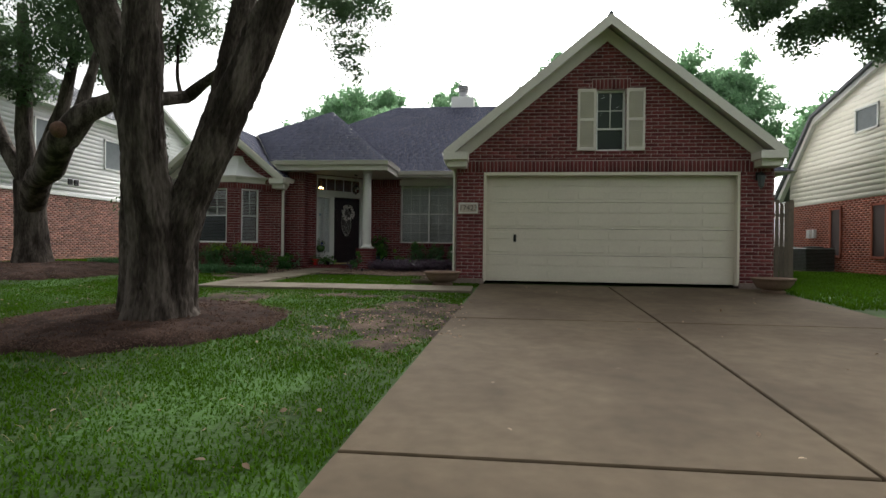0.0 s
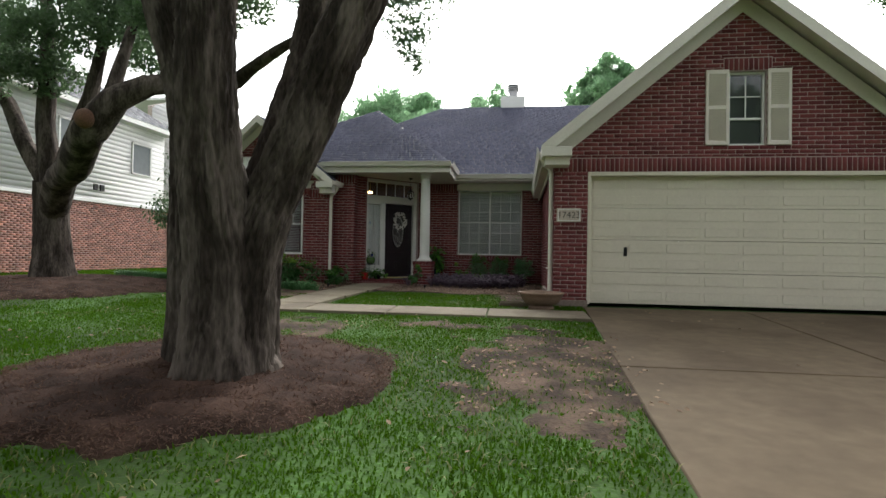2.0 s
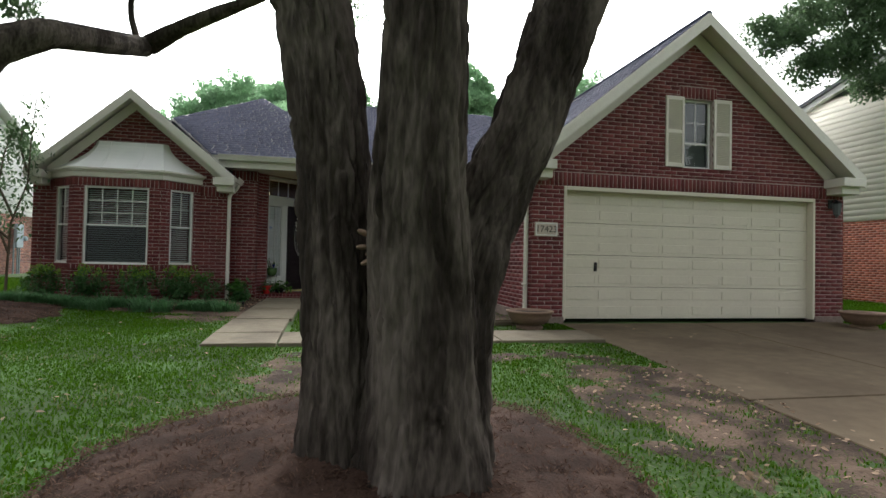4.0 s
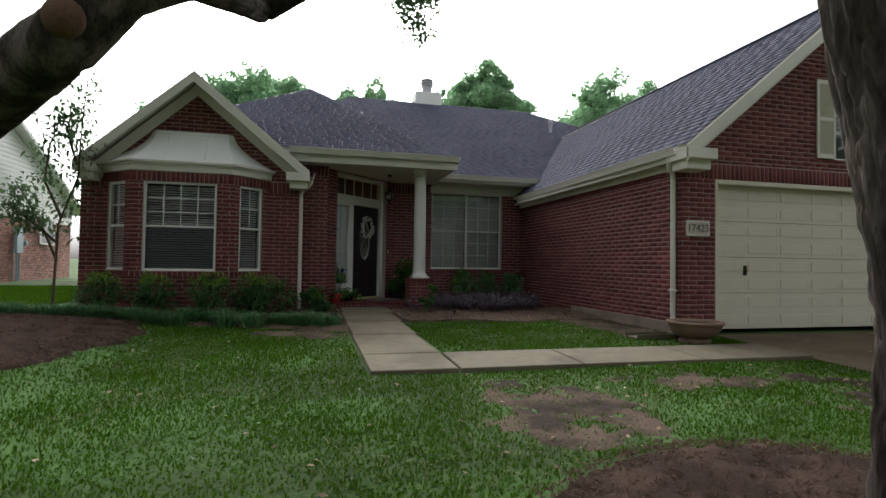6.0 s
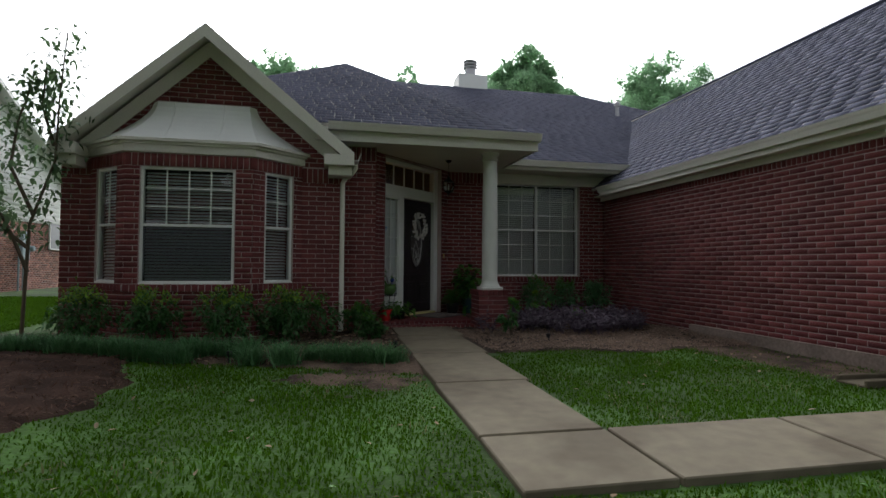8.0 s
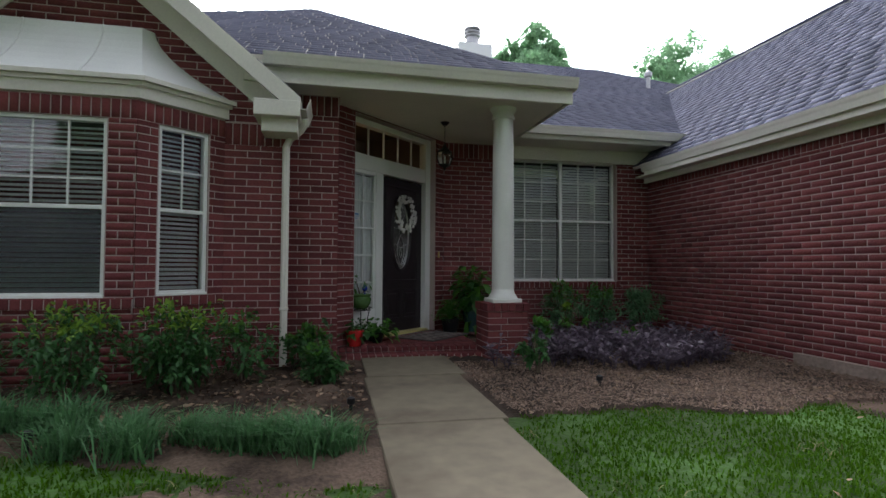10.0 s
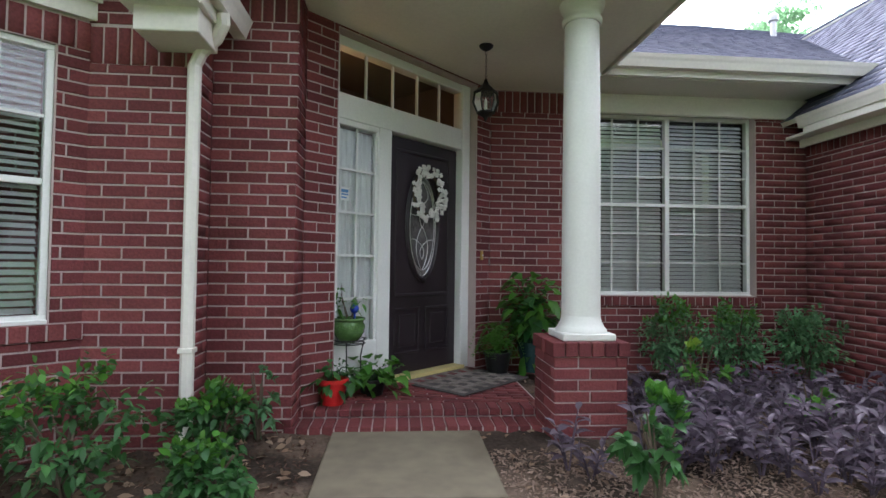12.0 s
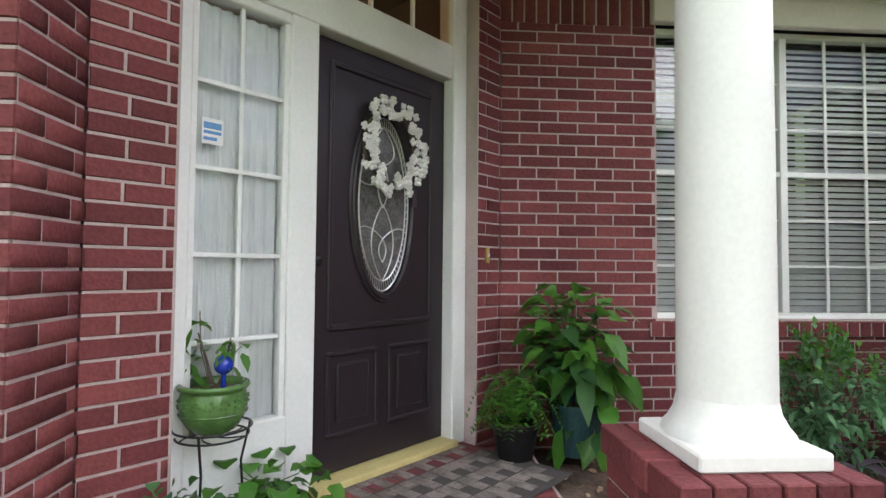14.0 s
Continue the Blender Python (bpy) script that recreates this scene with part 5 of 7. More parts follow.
# ---- trees ----
def leaf_cloud(name, centres, radii, count, size, material, parent, seed=1, aspect=0.5, squash=0.75, droop=0.0, label="", subs=26, loose=0.24):
    """Many small leaves in clumps: each a folded pair of faces set at random."""
    r = np.random.RandomState(seed)
    c = np.array(centres, float)
    rad = np.array(radii, float)
    w = rad ** 2.2
    pick = r.choice(len(c), count, p=w / w.sum())
    d = r.normal(size=(count, 3))
    d /= np.linalg.norm(d, axis=1, keepdims=True)
    dist = r.uniform(0.25, 1.0, (count, 1)) ** 0.6
    sub = np.floor(r.uniform(0, subs, count)).astype(int)
    off = r.normal(size=(len(c), subs, 3))
    off /= np.linalg.norm(off, axis=2, keepdims=True)
    off *= r.uniform(0.4, 1.0, (len(c), subs, 1))
    pos = c[pick] + (off[pick, sub] * rad[pick, None] * 0.95 + d * dist * rad[pick, None] * loose) * np.array([1, 1, squash])
    a = r.normal(size=(count, 3))
    a[:, 2] -= droop
    a /= np.linalg.norm(a, axis=1, keepdims=True)
    b = np.cross(a, r.normal(size=(count, 3)))
    b /= np.linalg.norm(b, axis=1, keepdims=True)
    s = size * r.uniform(0.6, 1.3, (count, 1))
    n_ = np.cross(a, b)
    v = np.stack([pos - a * s, pos + b * s * aspect + n_ * s * 0.15, pos + a * s, pos - b * s * aspect + n_ * s * 0.15], axis=1).reshape(-1, 3)
    q = np.arange(count * 4).reshape(-1, 4)
    return np_mesh(name, v, q, material, parent, label, "stuff")


def vnoise(p, seed=0):
    """Smooth chance values over points, from a hashed grid."""
    i = np.floor(p).astype(np.int64)
    f = p - i
    f = f * f * (3 - 2 * f)
    out = 0
    for dx in (0, 1):
        for dy in (0, 1):
            for dz in (0, 1):
                h = ((i[:, 0] + dx) * 73856093) ^ ((i[:, 1] + dy) * 19349663) ^ ((i[:, 2] + dz) * 83492791) ^ (seed * 2654435761)
                h = (h ^ (h >> 13)) * 1274126177
                val = ((h ^ (h >> 16)) & 0xFFFF) / 65535.0
                out = out + val * (f[:, 0] if dx else 1 - f[:, 0]) * (f[:, 1] if dy else 1 - f[:, 1]) * (f[:, 2] if dz else 1 - f[:, 2])
    return out


def limb(name, pts, rads, parent, material=BARK, seg=64, step=0.035, ridge=0.03, seed=0, ridges=34, flare=0.0):
    """A tapering stem along a bent line, its bark in long ragged ridges."""
    P = np.array(pts, float)
    seg_len = np.linalg.norm(np.diff(P, axis=0), axis=1)
    t = np.concatenate([[0], np.cumsum(seg_len)])
    nrow = max(4, int(t[-1] / step))
    s = np.linspace(0, t[-1], nrow)
    # smooth line through the points
    C = np.stack([np.interp(s, t, P[:, k]) for k in range(3)], axis=1)
    k = max(3, int(0.35 / step) | 1)
    ker = np.hanning(k + 2)[1:-1]
    ker /= ker.sum()
    pad = np.concatenate([np.repeat(C[:1], k // 2, 0) - (C[1] - C[0]) * np.arange(k // 2, 0, -1)[:, None], C, np.repeat(C[-1:], k // 2, 0) + (C[-1] - C[-2]) * np.arange(1, k // 2 + 1)[:, None]])
    C = np.stack([np.convolve(pad[:, j], ker, "valid") for j in range(3)], axis=1)
    R = np.interp(s, t, rads)
    T = np.gradient(C, axis=0)
    T /= np.linalg.norm(T, axis=1, keepdims=True)
    ref = np.array([1.0, 0.1, 0.0])
    U = ref - T * (T @ ref)[:, None]
    U /= np.linalg.norm(U, axis=1, keepdims=True)
    W = np.cross(T, U)
    a = np.linspace(0, 2 * np.pi, seg, endpoint=False)
    A, S = np.meshgrid(a, s)
    Rg = R[:, None] * np.ones_like(A)
    q = np.stack([np.cos(A).ravel() * 2.2, np.sin(A).ravel() * 2.2, S.ravel() * 1.4], axis=1)
    lobes = vnoise(q + 50, seed).reshape(A.shape) - 0.5
    q2 = np.stack([np.cos(A).ravel() * ridges / 6.28 * 1.3, np.sin(A).ravel() * ridges / 6.28 * 1.3, S.ravel() * 3.2], axis=1)
    warp = (vnoise(np.stack([np.cos(A).ravel() * 3, np.sin(A).ravel() * 3, S.ravel() * 6], 1) + 9, seed + 3) - 0.5)[:, None] * 0.9
    rid = np.abs(vnoise(q2 + warp + 20, seed + 1) - 0.5).reshape(A.shape) * 2
    rid2 = np.abs(vnoise(q2 * np.array([2.1, 2.1, 2.6]) + 70, seed + 2) - 0.5).reshape(A.shape) * 2
    Rg = Rg * (1 + 0.16 * lobes) + ridge * (np.minimum(rid * 2.2, 1) - 0.6) + ridge * 0.45 * (np.minimum(rid2 * 2, 1) - 0.5)
    if flare:
        fl = np.exp(-S / 0.22)
        Rg = Rg * (1 + flare * fl * (0.7 + 0.6 * np.cos(A * 5 + seed)))
    V = C[:, None, :] + Rg[..., None] * (np.cos(A)[..., None] * U[:, None, :] + np.sin(A)[..., None] * W[:, None, :])
    idx = np.arange(nrow * seg).reshape(nrow, seg)
    nxt = np.roll(idx, -1, axis=1)
    F = np.stack([idx[:-1], nxt[:-1], nxt[1:], idx[1:]], axis=-1).reshape(-1, 4)
    return np_mesh(name, V.reshape(-1, 3), F, material, parent, kind="", smooth=True)


oak = thing("oak_tree", 0, 0, 0, "large live oak with deeply ridged dark bark in a mulch ring", "tree")
oz = 0.42
limb("trunk", [(-3.47, 5.42, oz - 0.15), (-3.50, 5.42, oz + 0.5), (-3.53, 5.44, 1.4), (-3.58, 5.52, 2.1), (-3.63, 5.55, 2.5), (-3.70, 5.54, 2.9), (-3.86, 5.55, 3.4), (-4.20, 5.6, 4.1), (-4.8, 5.8, 5.2), (-5.4, 6.0, 6.4)],
     [0.24, 0.205, 0.19, 0.19, 0.195, 0.19, 0.19, 0.19, 0.16, 0.12], oak, seed=3, flare=0.5, seg=120, step=0.022)
limb("trunk", [(-3.10, 5.17, oz - 0.15), (-3.10, 5.17, oz + 0.5), (-3.11, 5.16, 1.3), (-3.17, 5.04, 1.95), (-3.17, 4.96, 2.6), (-3.20, 5.02, 3.3), (-3.30, 5.1, 4.2), (-3.4, 5.2, 6.0)],
     [0.35, 0.285, 0.265, 0.215, 0.19, 0.18, 0.17, 0.15], oak, seed=5, flare=0.45, seg=150, step=0.022)
limb("trunk", [(-3.32, 5.50, oz - 0.1), (-3.27, 5.55, 1.3), (-3.12, 5.82, 2.1), (-2.94, 6.12, 3.05), (-2.85, 6.4, 4.2), (-2.8, 6.8, 5.6)],
     [0.24, 0.17, 0.15, 0.15, 0.13, 0.11], oak, seed=7, seg=80, step=0.03)
limb("trunk", [(-3.00, 5.20, oz - 0.1), (-2.95, 5.22, 1.3), (-2.82, 5.25, 1.75), (-2.58, 5.26, 2.25), (-2.35, 5.28, 2.85), (-2.14, 5.35, 3.4), (-1.85, 5.45, 4.2), (-1.4, 5.6, 5.4)],
     [0.24, 0.20, 0.185, 0.18, 0.185, 0.18, 0.16, 0.12], oak, seed=9, flare=0.3, seg=110, step=0.025)

FUNGUS = mat("bracket_fungus", (0.20, 0.13, 0.09), rough=0.9, var=0.3, scale=20, fine=80, bump=0.4)
fungus = thing("bracket_fungus", -3.40, 5.19, 1.58, "cluster of pale brown bracket fungus between the oak stems", "fungus")
for k, (dx, dy, dz, q) in enumerate(((-0.02, 0, 0.09, 0.040), (0.02, -0.02, 0.055, 0.034), (-0.025, -0.01, 0.02, 0.036), (0.015, -0.01, -0.01, 0.032), (0.0, -0.02, -0.05, 0.040))):
    bm = bmesh.new()
    bmesh.ops.create_icosphere(bm, subdivisions=2, radius=q, matrix=Matrix.Translation((dx, dy, dz)) @ Matrix.Rotation(0.4 - 0.2 * k, 4, "Y") @ Matrix.Diagonal((1.0, 1.5, 0.38, 1)))
    part("bracket", bm, FUNGUS, fungus, smooth=True)
wood = thing("wood_piece", -3.45, 4.93, 0.47, "grey weathered split of wood lying at the foot of the oak", "wood")
wood.rotation_euler = (0.06, 0.22, -0.25)
part("wood", boxes([(-0.16, 0.16, -0.025, 0.025, 0, 0.022)], bevel=0.008), SLAB, wood)

oak2 = thing("oak_tree", 0, 0, 0, "forked live oak with an orange brown pruning scar", "tree")
tx, ty = OAK2
limb("trunk", [(tx, ty, 0.5), (tx, ty, 1.2), (tx - 0.05, ty, 2.0), (tx + 0.05, ty - 0.1, 2.7)], [0.44, 0.33, 0.31, 0.30], oak2, seed=21, flare=0.35, seg=90, step=0.04, ridge=0.015)
limb("trunk", [(tx - 0.03, ty, 2.2), (tx - 0.1, ty, 2.9), (tx - 0.25, ty, 3.9), (tx - 0.2, ty, 5.0), (tx - 0.3, ty, 6.8)], [0.24, 0.20, 0.17, 0.15, 0.1], oak2, seed=22, seg=60, step=0.05, ridge=0.012)
limb("limb", [(tx - 0.1, ty, 2.6), (tx - 0.7, ty, 3.5), (tx - 1.3, ty + 0.2, 4.4), (tx - 2.2, ty, 5.4)], [0.18, 0.16, 0.14, 0.08], oak2, seed=23, seg=50, step=0.05, ridge=0.010)
limb("limb", [(tx + 0.15, ty - 0.1, 2.6), (tx + 0.4, ty - 0.1, 3.4), (tx + 0.75, ty, 4.4), (tx + 1.1, ty, 5.9)], [0.17, 0.15, 0.13, 0.09], oak2, seed=27, seg=50, step=0.05, ridge=0.010)
limb("limb", [(tx + 0.1, ty - 0.1, 2.2), (tx + 0.8, ty - 0.7, 2.7), (-8.4, 9.6, 2.76), (-7.5, 8.84, 3.16), (-7.05, 8.85, 3.65), (-6.62, 9.05, 3.92), (-6.3, 9.8, 4.15), (-6.16, 10.62, 4.42), (-5.65, 10.42, 4.66), (-5.04, 10.16, 4.86), (-4.3, 10.0, 5.15)],
     [0.26, 0.25, 0.26, 0.25, 0.19, 0.155, 0.14, 0.13, 0.10, 0.085, 0.04], oak2, seed=24, seg=56, step=0.04, ridge=0.010)
SCAR = mat("pruning_scar", (0.12, 0.06, 0.035), rough=0.9, var=0.3, scale=8, fine=40, bump=0.5)
bm = bmesh.new()
bmesh.ops.create_icosphere(bm, subdivisions=3, radius=0.13, matrix=Matrix.Translation((-7.36, 8.62, 3.30)) @ Matrix.Diagonal((1.1, 1, 1.15, 1)))
part("pruning_scar", bm, SCAR, oak2, "orange brown round pruning scar")
limb("limb", [(-7.25, 8.85, 3.4), (-7.3, 9.2, 4.2), (-7.35, 9.6, 5.2)], [0.11, 0.10, 0.07], oak2, seed=25, seg=40, step=0.05, ridge=0.008)
limb("limb", [(-6.2, 10.45, 4.40), (-6.32, 10.5, 4.8), (-6.3, 10.5, 5.6)], [0.045, 0.04, 0.03], oak2, seed=26, seg=20, step=0.05, ridge=0.004)


def far_tree(x, y, top, rad, seed, count=9000, material=LEAF_BG, size=0.16, label="leafy tree behind the houses, its green paled for haze", low=0.45, squash=1.0):
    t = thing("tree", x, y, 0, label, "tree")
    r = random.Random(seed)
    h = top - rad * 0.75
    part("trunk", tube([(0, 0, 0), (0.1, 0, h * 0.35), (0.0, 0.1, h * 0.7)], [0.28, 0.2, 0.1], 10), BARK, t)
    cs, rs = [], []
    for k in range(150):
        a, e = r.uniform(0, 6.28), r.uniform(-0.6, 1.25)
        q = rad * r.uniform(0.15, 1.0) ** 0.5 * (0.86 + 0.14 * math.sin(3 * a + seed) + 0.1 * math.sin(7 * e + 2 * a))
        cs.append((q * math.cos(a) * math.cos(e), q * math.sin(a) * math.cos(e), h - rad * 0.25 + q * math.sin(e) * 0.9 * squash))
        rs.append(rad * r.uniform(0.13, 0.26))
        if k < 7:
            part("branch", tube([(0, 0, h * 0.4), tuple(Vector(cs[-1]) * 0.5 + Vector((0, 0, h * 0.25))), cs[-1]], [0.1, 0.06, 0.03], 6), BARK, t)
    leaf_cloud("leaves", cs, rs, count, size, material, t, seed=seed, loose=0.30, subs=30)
    return t


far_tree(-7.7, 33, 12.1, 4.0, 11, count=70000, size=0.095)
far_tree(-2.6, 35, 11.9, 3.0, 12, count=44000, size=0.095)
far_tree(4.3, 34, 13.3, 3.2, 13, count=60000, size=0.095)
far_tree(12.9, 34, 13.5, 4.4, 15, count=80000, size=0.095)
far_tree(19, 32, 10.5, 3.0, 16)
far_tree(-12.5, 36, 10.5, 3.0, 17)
# crowns over the lawn, and the trees across the street that shade it
canopy = leaf_cloud("leaves", [(-3.9, 6.4, 6.0), (-2.6, 7.2, 5.9), (-1.2, 6.6, 6.4), (-4.8, 5.0, 6.8), (-2.5, 4.2, 7.4), (-5.8, 6.4, 6.5), (-3.2, 8.6, 6.6), (-3.4, 11.0, 7.8), (-3.45, 13.0, 7.4), (-3.6, 14.25, 6.9), (-3.65, 14.4, 6.1), (-4.3, 14.0, 7.7), (-3.0, 13.6, 7.8),
                     (-1.0, 3.0, 7.6), (0.6, 5.2, 7.8), (-5.5, 2.5, 7.4), (-7.5, 5.0, 7.4), (-6.4, 9.0, 7.8), (-0.8, 9.0, 8.2), (-3.0, 1.0, 7.6), (-0.4, 0.2, 8.2)],
                    [0.9, 0.8, 1.0, 1.2, 1.4, 1.0, 0.9, 1.0, 0.9, 0.85, 0.45, 1.0, 1.0, 1.5, 1.6, 1.6, 1.7, 1.6, 1.5, 1.6, 1.5], 140000, 0.04, LEAF_OAK, oak, seed=31, subs=40, loose=0.34)
canopy2 = leaf_cloud("leaves", [(-10.2, 10.6, 5.5), (-8.8, 10.4, 5.5), (-7.9, 10.6, 5.0), (-11, 10.5, 5.0), (-6.9, 9.4, 5.2), (-12, 11, 6), (-9.5, 11, 6.8), (-6.3, 10.5, 6.2), (-6.6, 10.6, 5.5), (-11.8, 9.9, 4.9), (-4.4, 10.0, 5.6), (-8.8, 11.2, 6.2), (-10.2, 11, 4.8)],
                     [0.8, 0.7, 0.55, 0.9, 0.6, 1.2, 1.4, 1.0, 0.55, 0.8, 0.5, 1.0, 0.6], 45000, 0.045, LEAF_OAK, oak2, seed=32, subs=36, loose=0.36)
side_oak = thing("oak_tree", 11.2, 11.4, 0.4, "leafy oak beside the neighbour's lawn", "tree")
limb("trunk", [(0, 0, -0.3), (0, 0, 2.5), (-0.8, 0.3, 4.6), (-2.0, 0.9, 6.6)], [0.4, 0.3, 0.22, 0.1], side_oak, seg=40, step=0.08, ridge=0.012)
leaf_cloud("leaves", [(-4.8, 1.6, 6.5), (-3.8, 1.5, 5.8), (-2.4, 1.3, 5.8), (-3.2, 1.4, 6.2), (-2.4, 1.2, 6.8), (-1.6, 0.6, 5.9), (-2.8, 1.6, 7.8), (-1.0, 0, 7.4), (0.6, 0.4, 6.6), (-4.0, 1.6, 7.0), (0, 2, 8)], [0.8, 0.7, 0.8, 0.7, 1.0, 0.9, 1.1, 1.3, 1.4, 0.6, 1.4], 80000, 0.045, LEAF_OAK, side_oak, seed=33, subs=36, loose=0.4)
for k, (x, y, h, q) in enumerate(((-17, -19, 13.5, 6), (-7, -23, 15.5, 7), (3, -18, 14.5, 6.5), (13, -22, 15, 7), (24, -12, 12, 5.5), (-27, -8, 12, 5.5))):
    far_tree(x, y, h, q, 40 + k, count=12000, size=0.42, material=LEAF_OAK, label="broad leafy street tree across the road")

# ---- plants, pots and small things ----
def leaves(name, P, D, L, W, material, parent, droop=0.5, fold=0.25, seed=0, label="", kind="stuff"):
    """Pointed leaves: each springs from P along D, bends down and is folded along its rib."""
    r = np.random.RandomState(seed)
    P, D = np.array(P, float), np.array(D, float)
    D /= np.linalg.norm(D, axis=1, keepdims=True)
    n = len(P)
    L = np.broadcast_to(L, n)[:, None] * r.uniform(0.75, 1.2, (n, 1))
    W = np.broadcast_to(W, n)[:, None] * r.uniform(0.8, 1.15, (n, 1))
    up = np.array([0, 0, 1.0]) + r.normal(size=(n, 3)) * 0.35
    S = np.cross(D, up)
    S /= np.linalg.norm(S, axis=1, keepdims=True) + 1e-9
    N = np.cross(S, D)
    rows = []
    for t, w in ((0.0, 0.08), (0.3, 0.9), (0.62, 0.85), (1.0, 0.03)):
        c = P + D * L * t - np.array([0, 0, 1.0]) * L * droop * t * t
        rows += [c - S * W * w + N * W * w * fold, c, c + S * W * w + N * W * w * fold]
    V = np.stack(rows, axis=1).reshape(-1, 3)
    f = np.array([(0, 1, 4, 3), (1, 2, 5, 4), (3, 4, 7, 6), (4, 5, 8, 7), (6, 7, 10, 9), (7, 8, 11, 10)])
    F = (np.arange(n)[:, None, None] * 12 + f).reshape(-1, 4)
    return np_mesh(name, V, F, material, parent, label, kind, smooth=False)


def blades(name, P, H, W, material, parent, lean=0.5, seed=0, label="", kind="stuff"):
    """Grass blades: each a bent, tapering strip."""
    r = np.random.RandomState(seed)
    P = np.array(P, float)
    n = len(P)
    a = r.uniform(0, 6.283, n)
    d = np.stack([np.cos(a), np.sin(a), np.zeros(n)], 1)
    s = np.stack([-np.sin(a), np.cos(a), np.zeros(n)], 1)
    h = (H * r.uniform(0.55, 1.25, n))[:, None]
    k = (lean * r.uniform(0.2, 1.3, n))[:, None]
    z = np.array([0, 0, 1.0])
    w = (W * r.uniform(0.7, 1.3, n))[:, None]
    m = P + z * h * 0.6 + d * h * k * 0.4
    t = P + z * h * (1 - 0.25 * k) + d * h * k * 1.1
    V = np.stack([P - s * w, P + s * w, m + s * w * 0.8, m - s * w * 0.8, t], axis=1).reshape(-1, 3)
    base = np.arange(n) * 5
    F = np.concatenate([np.stack([base, base + 1, base + 2], 1), np.stack([base, base + 2, base + 3], 1), np.stack([base + 3, base + 2, base + 4], 1)])
    return np_mesh(name, V, F, material, parent, label, kind)


PURPLE = leaf_mat("purple_leaf", (0.060, 0.043, 0.062), (0.125, 0.10, 0.128), 0.4)
NANDINA = leaf_mat("nandina_leaf", (0.085, 0.21, 0.10), (0.13, 0.27, 0.12), 0.45)
LIME = leaf_mat("lime_leaf", (0.12, 0.24, 0.025), (0.18, 0.29, 0.04), 0.5)
DEEP = leaf_mat("deep_leaf", (0.032, 0.10, 0.032), (0.055, 0.145, 0.04), 0.35)
BRIGHT = leaf_mat("bright_leaf", (0.045, 0.145, 0.02), (0.08, 0.20, 0.03), 0.35)
LIRIOPE = leaf_mat("liriope_blade", (0.055, 0.15, 0.055), (0.085, 0.19, 0.075), 0.45)
DRYLEAF = leaf_mat("dry_leaf", (0.17, 0.105, 0.065), (0.30, 0.22, 0.155), 0.8)
CHIP = leaf_mat("bark_chip", (0.048, 0.025, 0.018), (0.10, 0.062, 0.045), 0.95)
CHIP_PALE = leaf_mat("pale_bark_chip", (0.13, 0.085, 0.062), (0.28, 0.21, 0.165), 0.95)
STEM = mat("stem", (0.10, 0.075, 0.05), rough=0.9, var=0.2, bump=0.2)


def sphere_dirs(n, r, low=-0.2):
    d = r.normal(size=(n, 3))
    d[:, 2] = np.abs(d[:, 2]) * (1 if low >= 0 else r.choice([1, 1, 1, -0.5], n))
    return d / np.linalg.norm(d, axis=1, keepdims=True)


def shrub(name, x, y, rad, h, n, leaf_len, leaf_w, material, label, category="shrub", group="", seed=0, tips=None, droop=0.4, stems=6):
    """A bush: bent stems and leaves springing from twig ends through its volume."""
    ob = thing(name, x, y, lawn_z(x, y), label, category, group)
    r = np.random.RandomState(seed)
    bm = bmesh.new()
    ends = []
    for k in range(stems):
        a = r.uniform(0, 6.28)
        e = Vector((rad * 0.6 * math.cos(a), rad * 0.6 * math.sin(a), h * r.uniform(0.6, 0.95)))
        tube([(0, 0, -0.03), (e.x * 0.35, e.y * 0.35, h * 0.45), e], [0.010, 0.007, 0.004], 5, bm)
    part("stem", bm, STEM, ob)
    twig = r.normal(size=(max(8, n // 14), 3))
    twig /= np.linalg.norm(twig, axis=1, keepdims=True)
    twig = twig * r.uniform(0.35, 1.0, (len(twig), 1)) * np.array([rad, rad, h * 0.46]) + np.array([0, 0, h * 0.56])
    pick = r.randint(0, len(twig), n)
    P = twig[pick] + r.normal(size=(n, 3)) * rad * 0.10
    D = (twig[pick] - np.array([0, 0, h * 0.4])) * 0.8 + r.normal(size=(n, 3)) * rad * 0.9
    leaves("leaves", P, D, leaf_len, leaf_w, material, ob, droop=droop, seed=seed + 1)
    if tips:
        k = P[:, 2] > h * 0.72
        k &= r.uniform(size=n) < 0.9
        if k.sum() > 4:
            leaves("young_leaves", P[k] + np.array([0, 0, 0.02]), D[k] + np.array([0, 0, 0.2]), leaf_len, leaf_w, tips, ob, droop=droop * 0.5, seed=seed + 2)
    return ob


for k, (x, y, s) in enumerate(((-8.75, 13.75, 0.30), (-7.95, 13.65, 0.27), (-7.1, 13.5, 0.28), (-6.42, 13.7, 0.26))):
    shrub("nandina_bush", x, y, s * 1.3, 0.72, 1400, 0.06, 0.014, DEEP, "small nandina bush with lime green young tips before the bay", group="nandina bushes by the bay", seed=50 + k, tips=LIME)
for k, (x, y, s, h) in enumerate(((-6.0, 14.1, 0.38, 0.60), (-5.48, 14.5, 0.2, 0.42), (-6.5, 14.0, 0.34, 0.5), (-5.35, 13.9, 0.22, 0.35))):
    shrub("azalea_bush", x, y, s, h, 520, 0.06, 0.017, DEEP, "dark green azalea bush with narrow leaves by the downspout", group="azaleas by the porch", seed=60 + k, tips=BRIGHT)
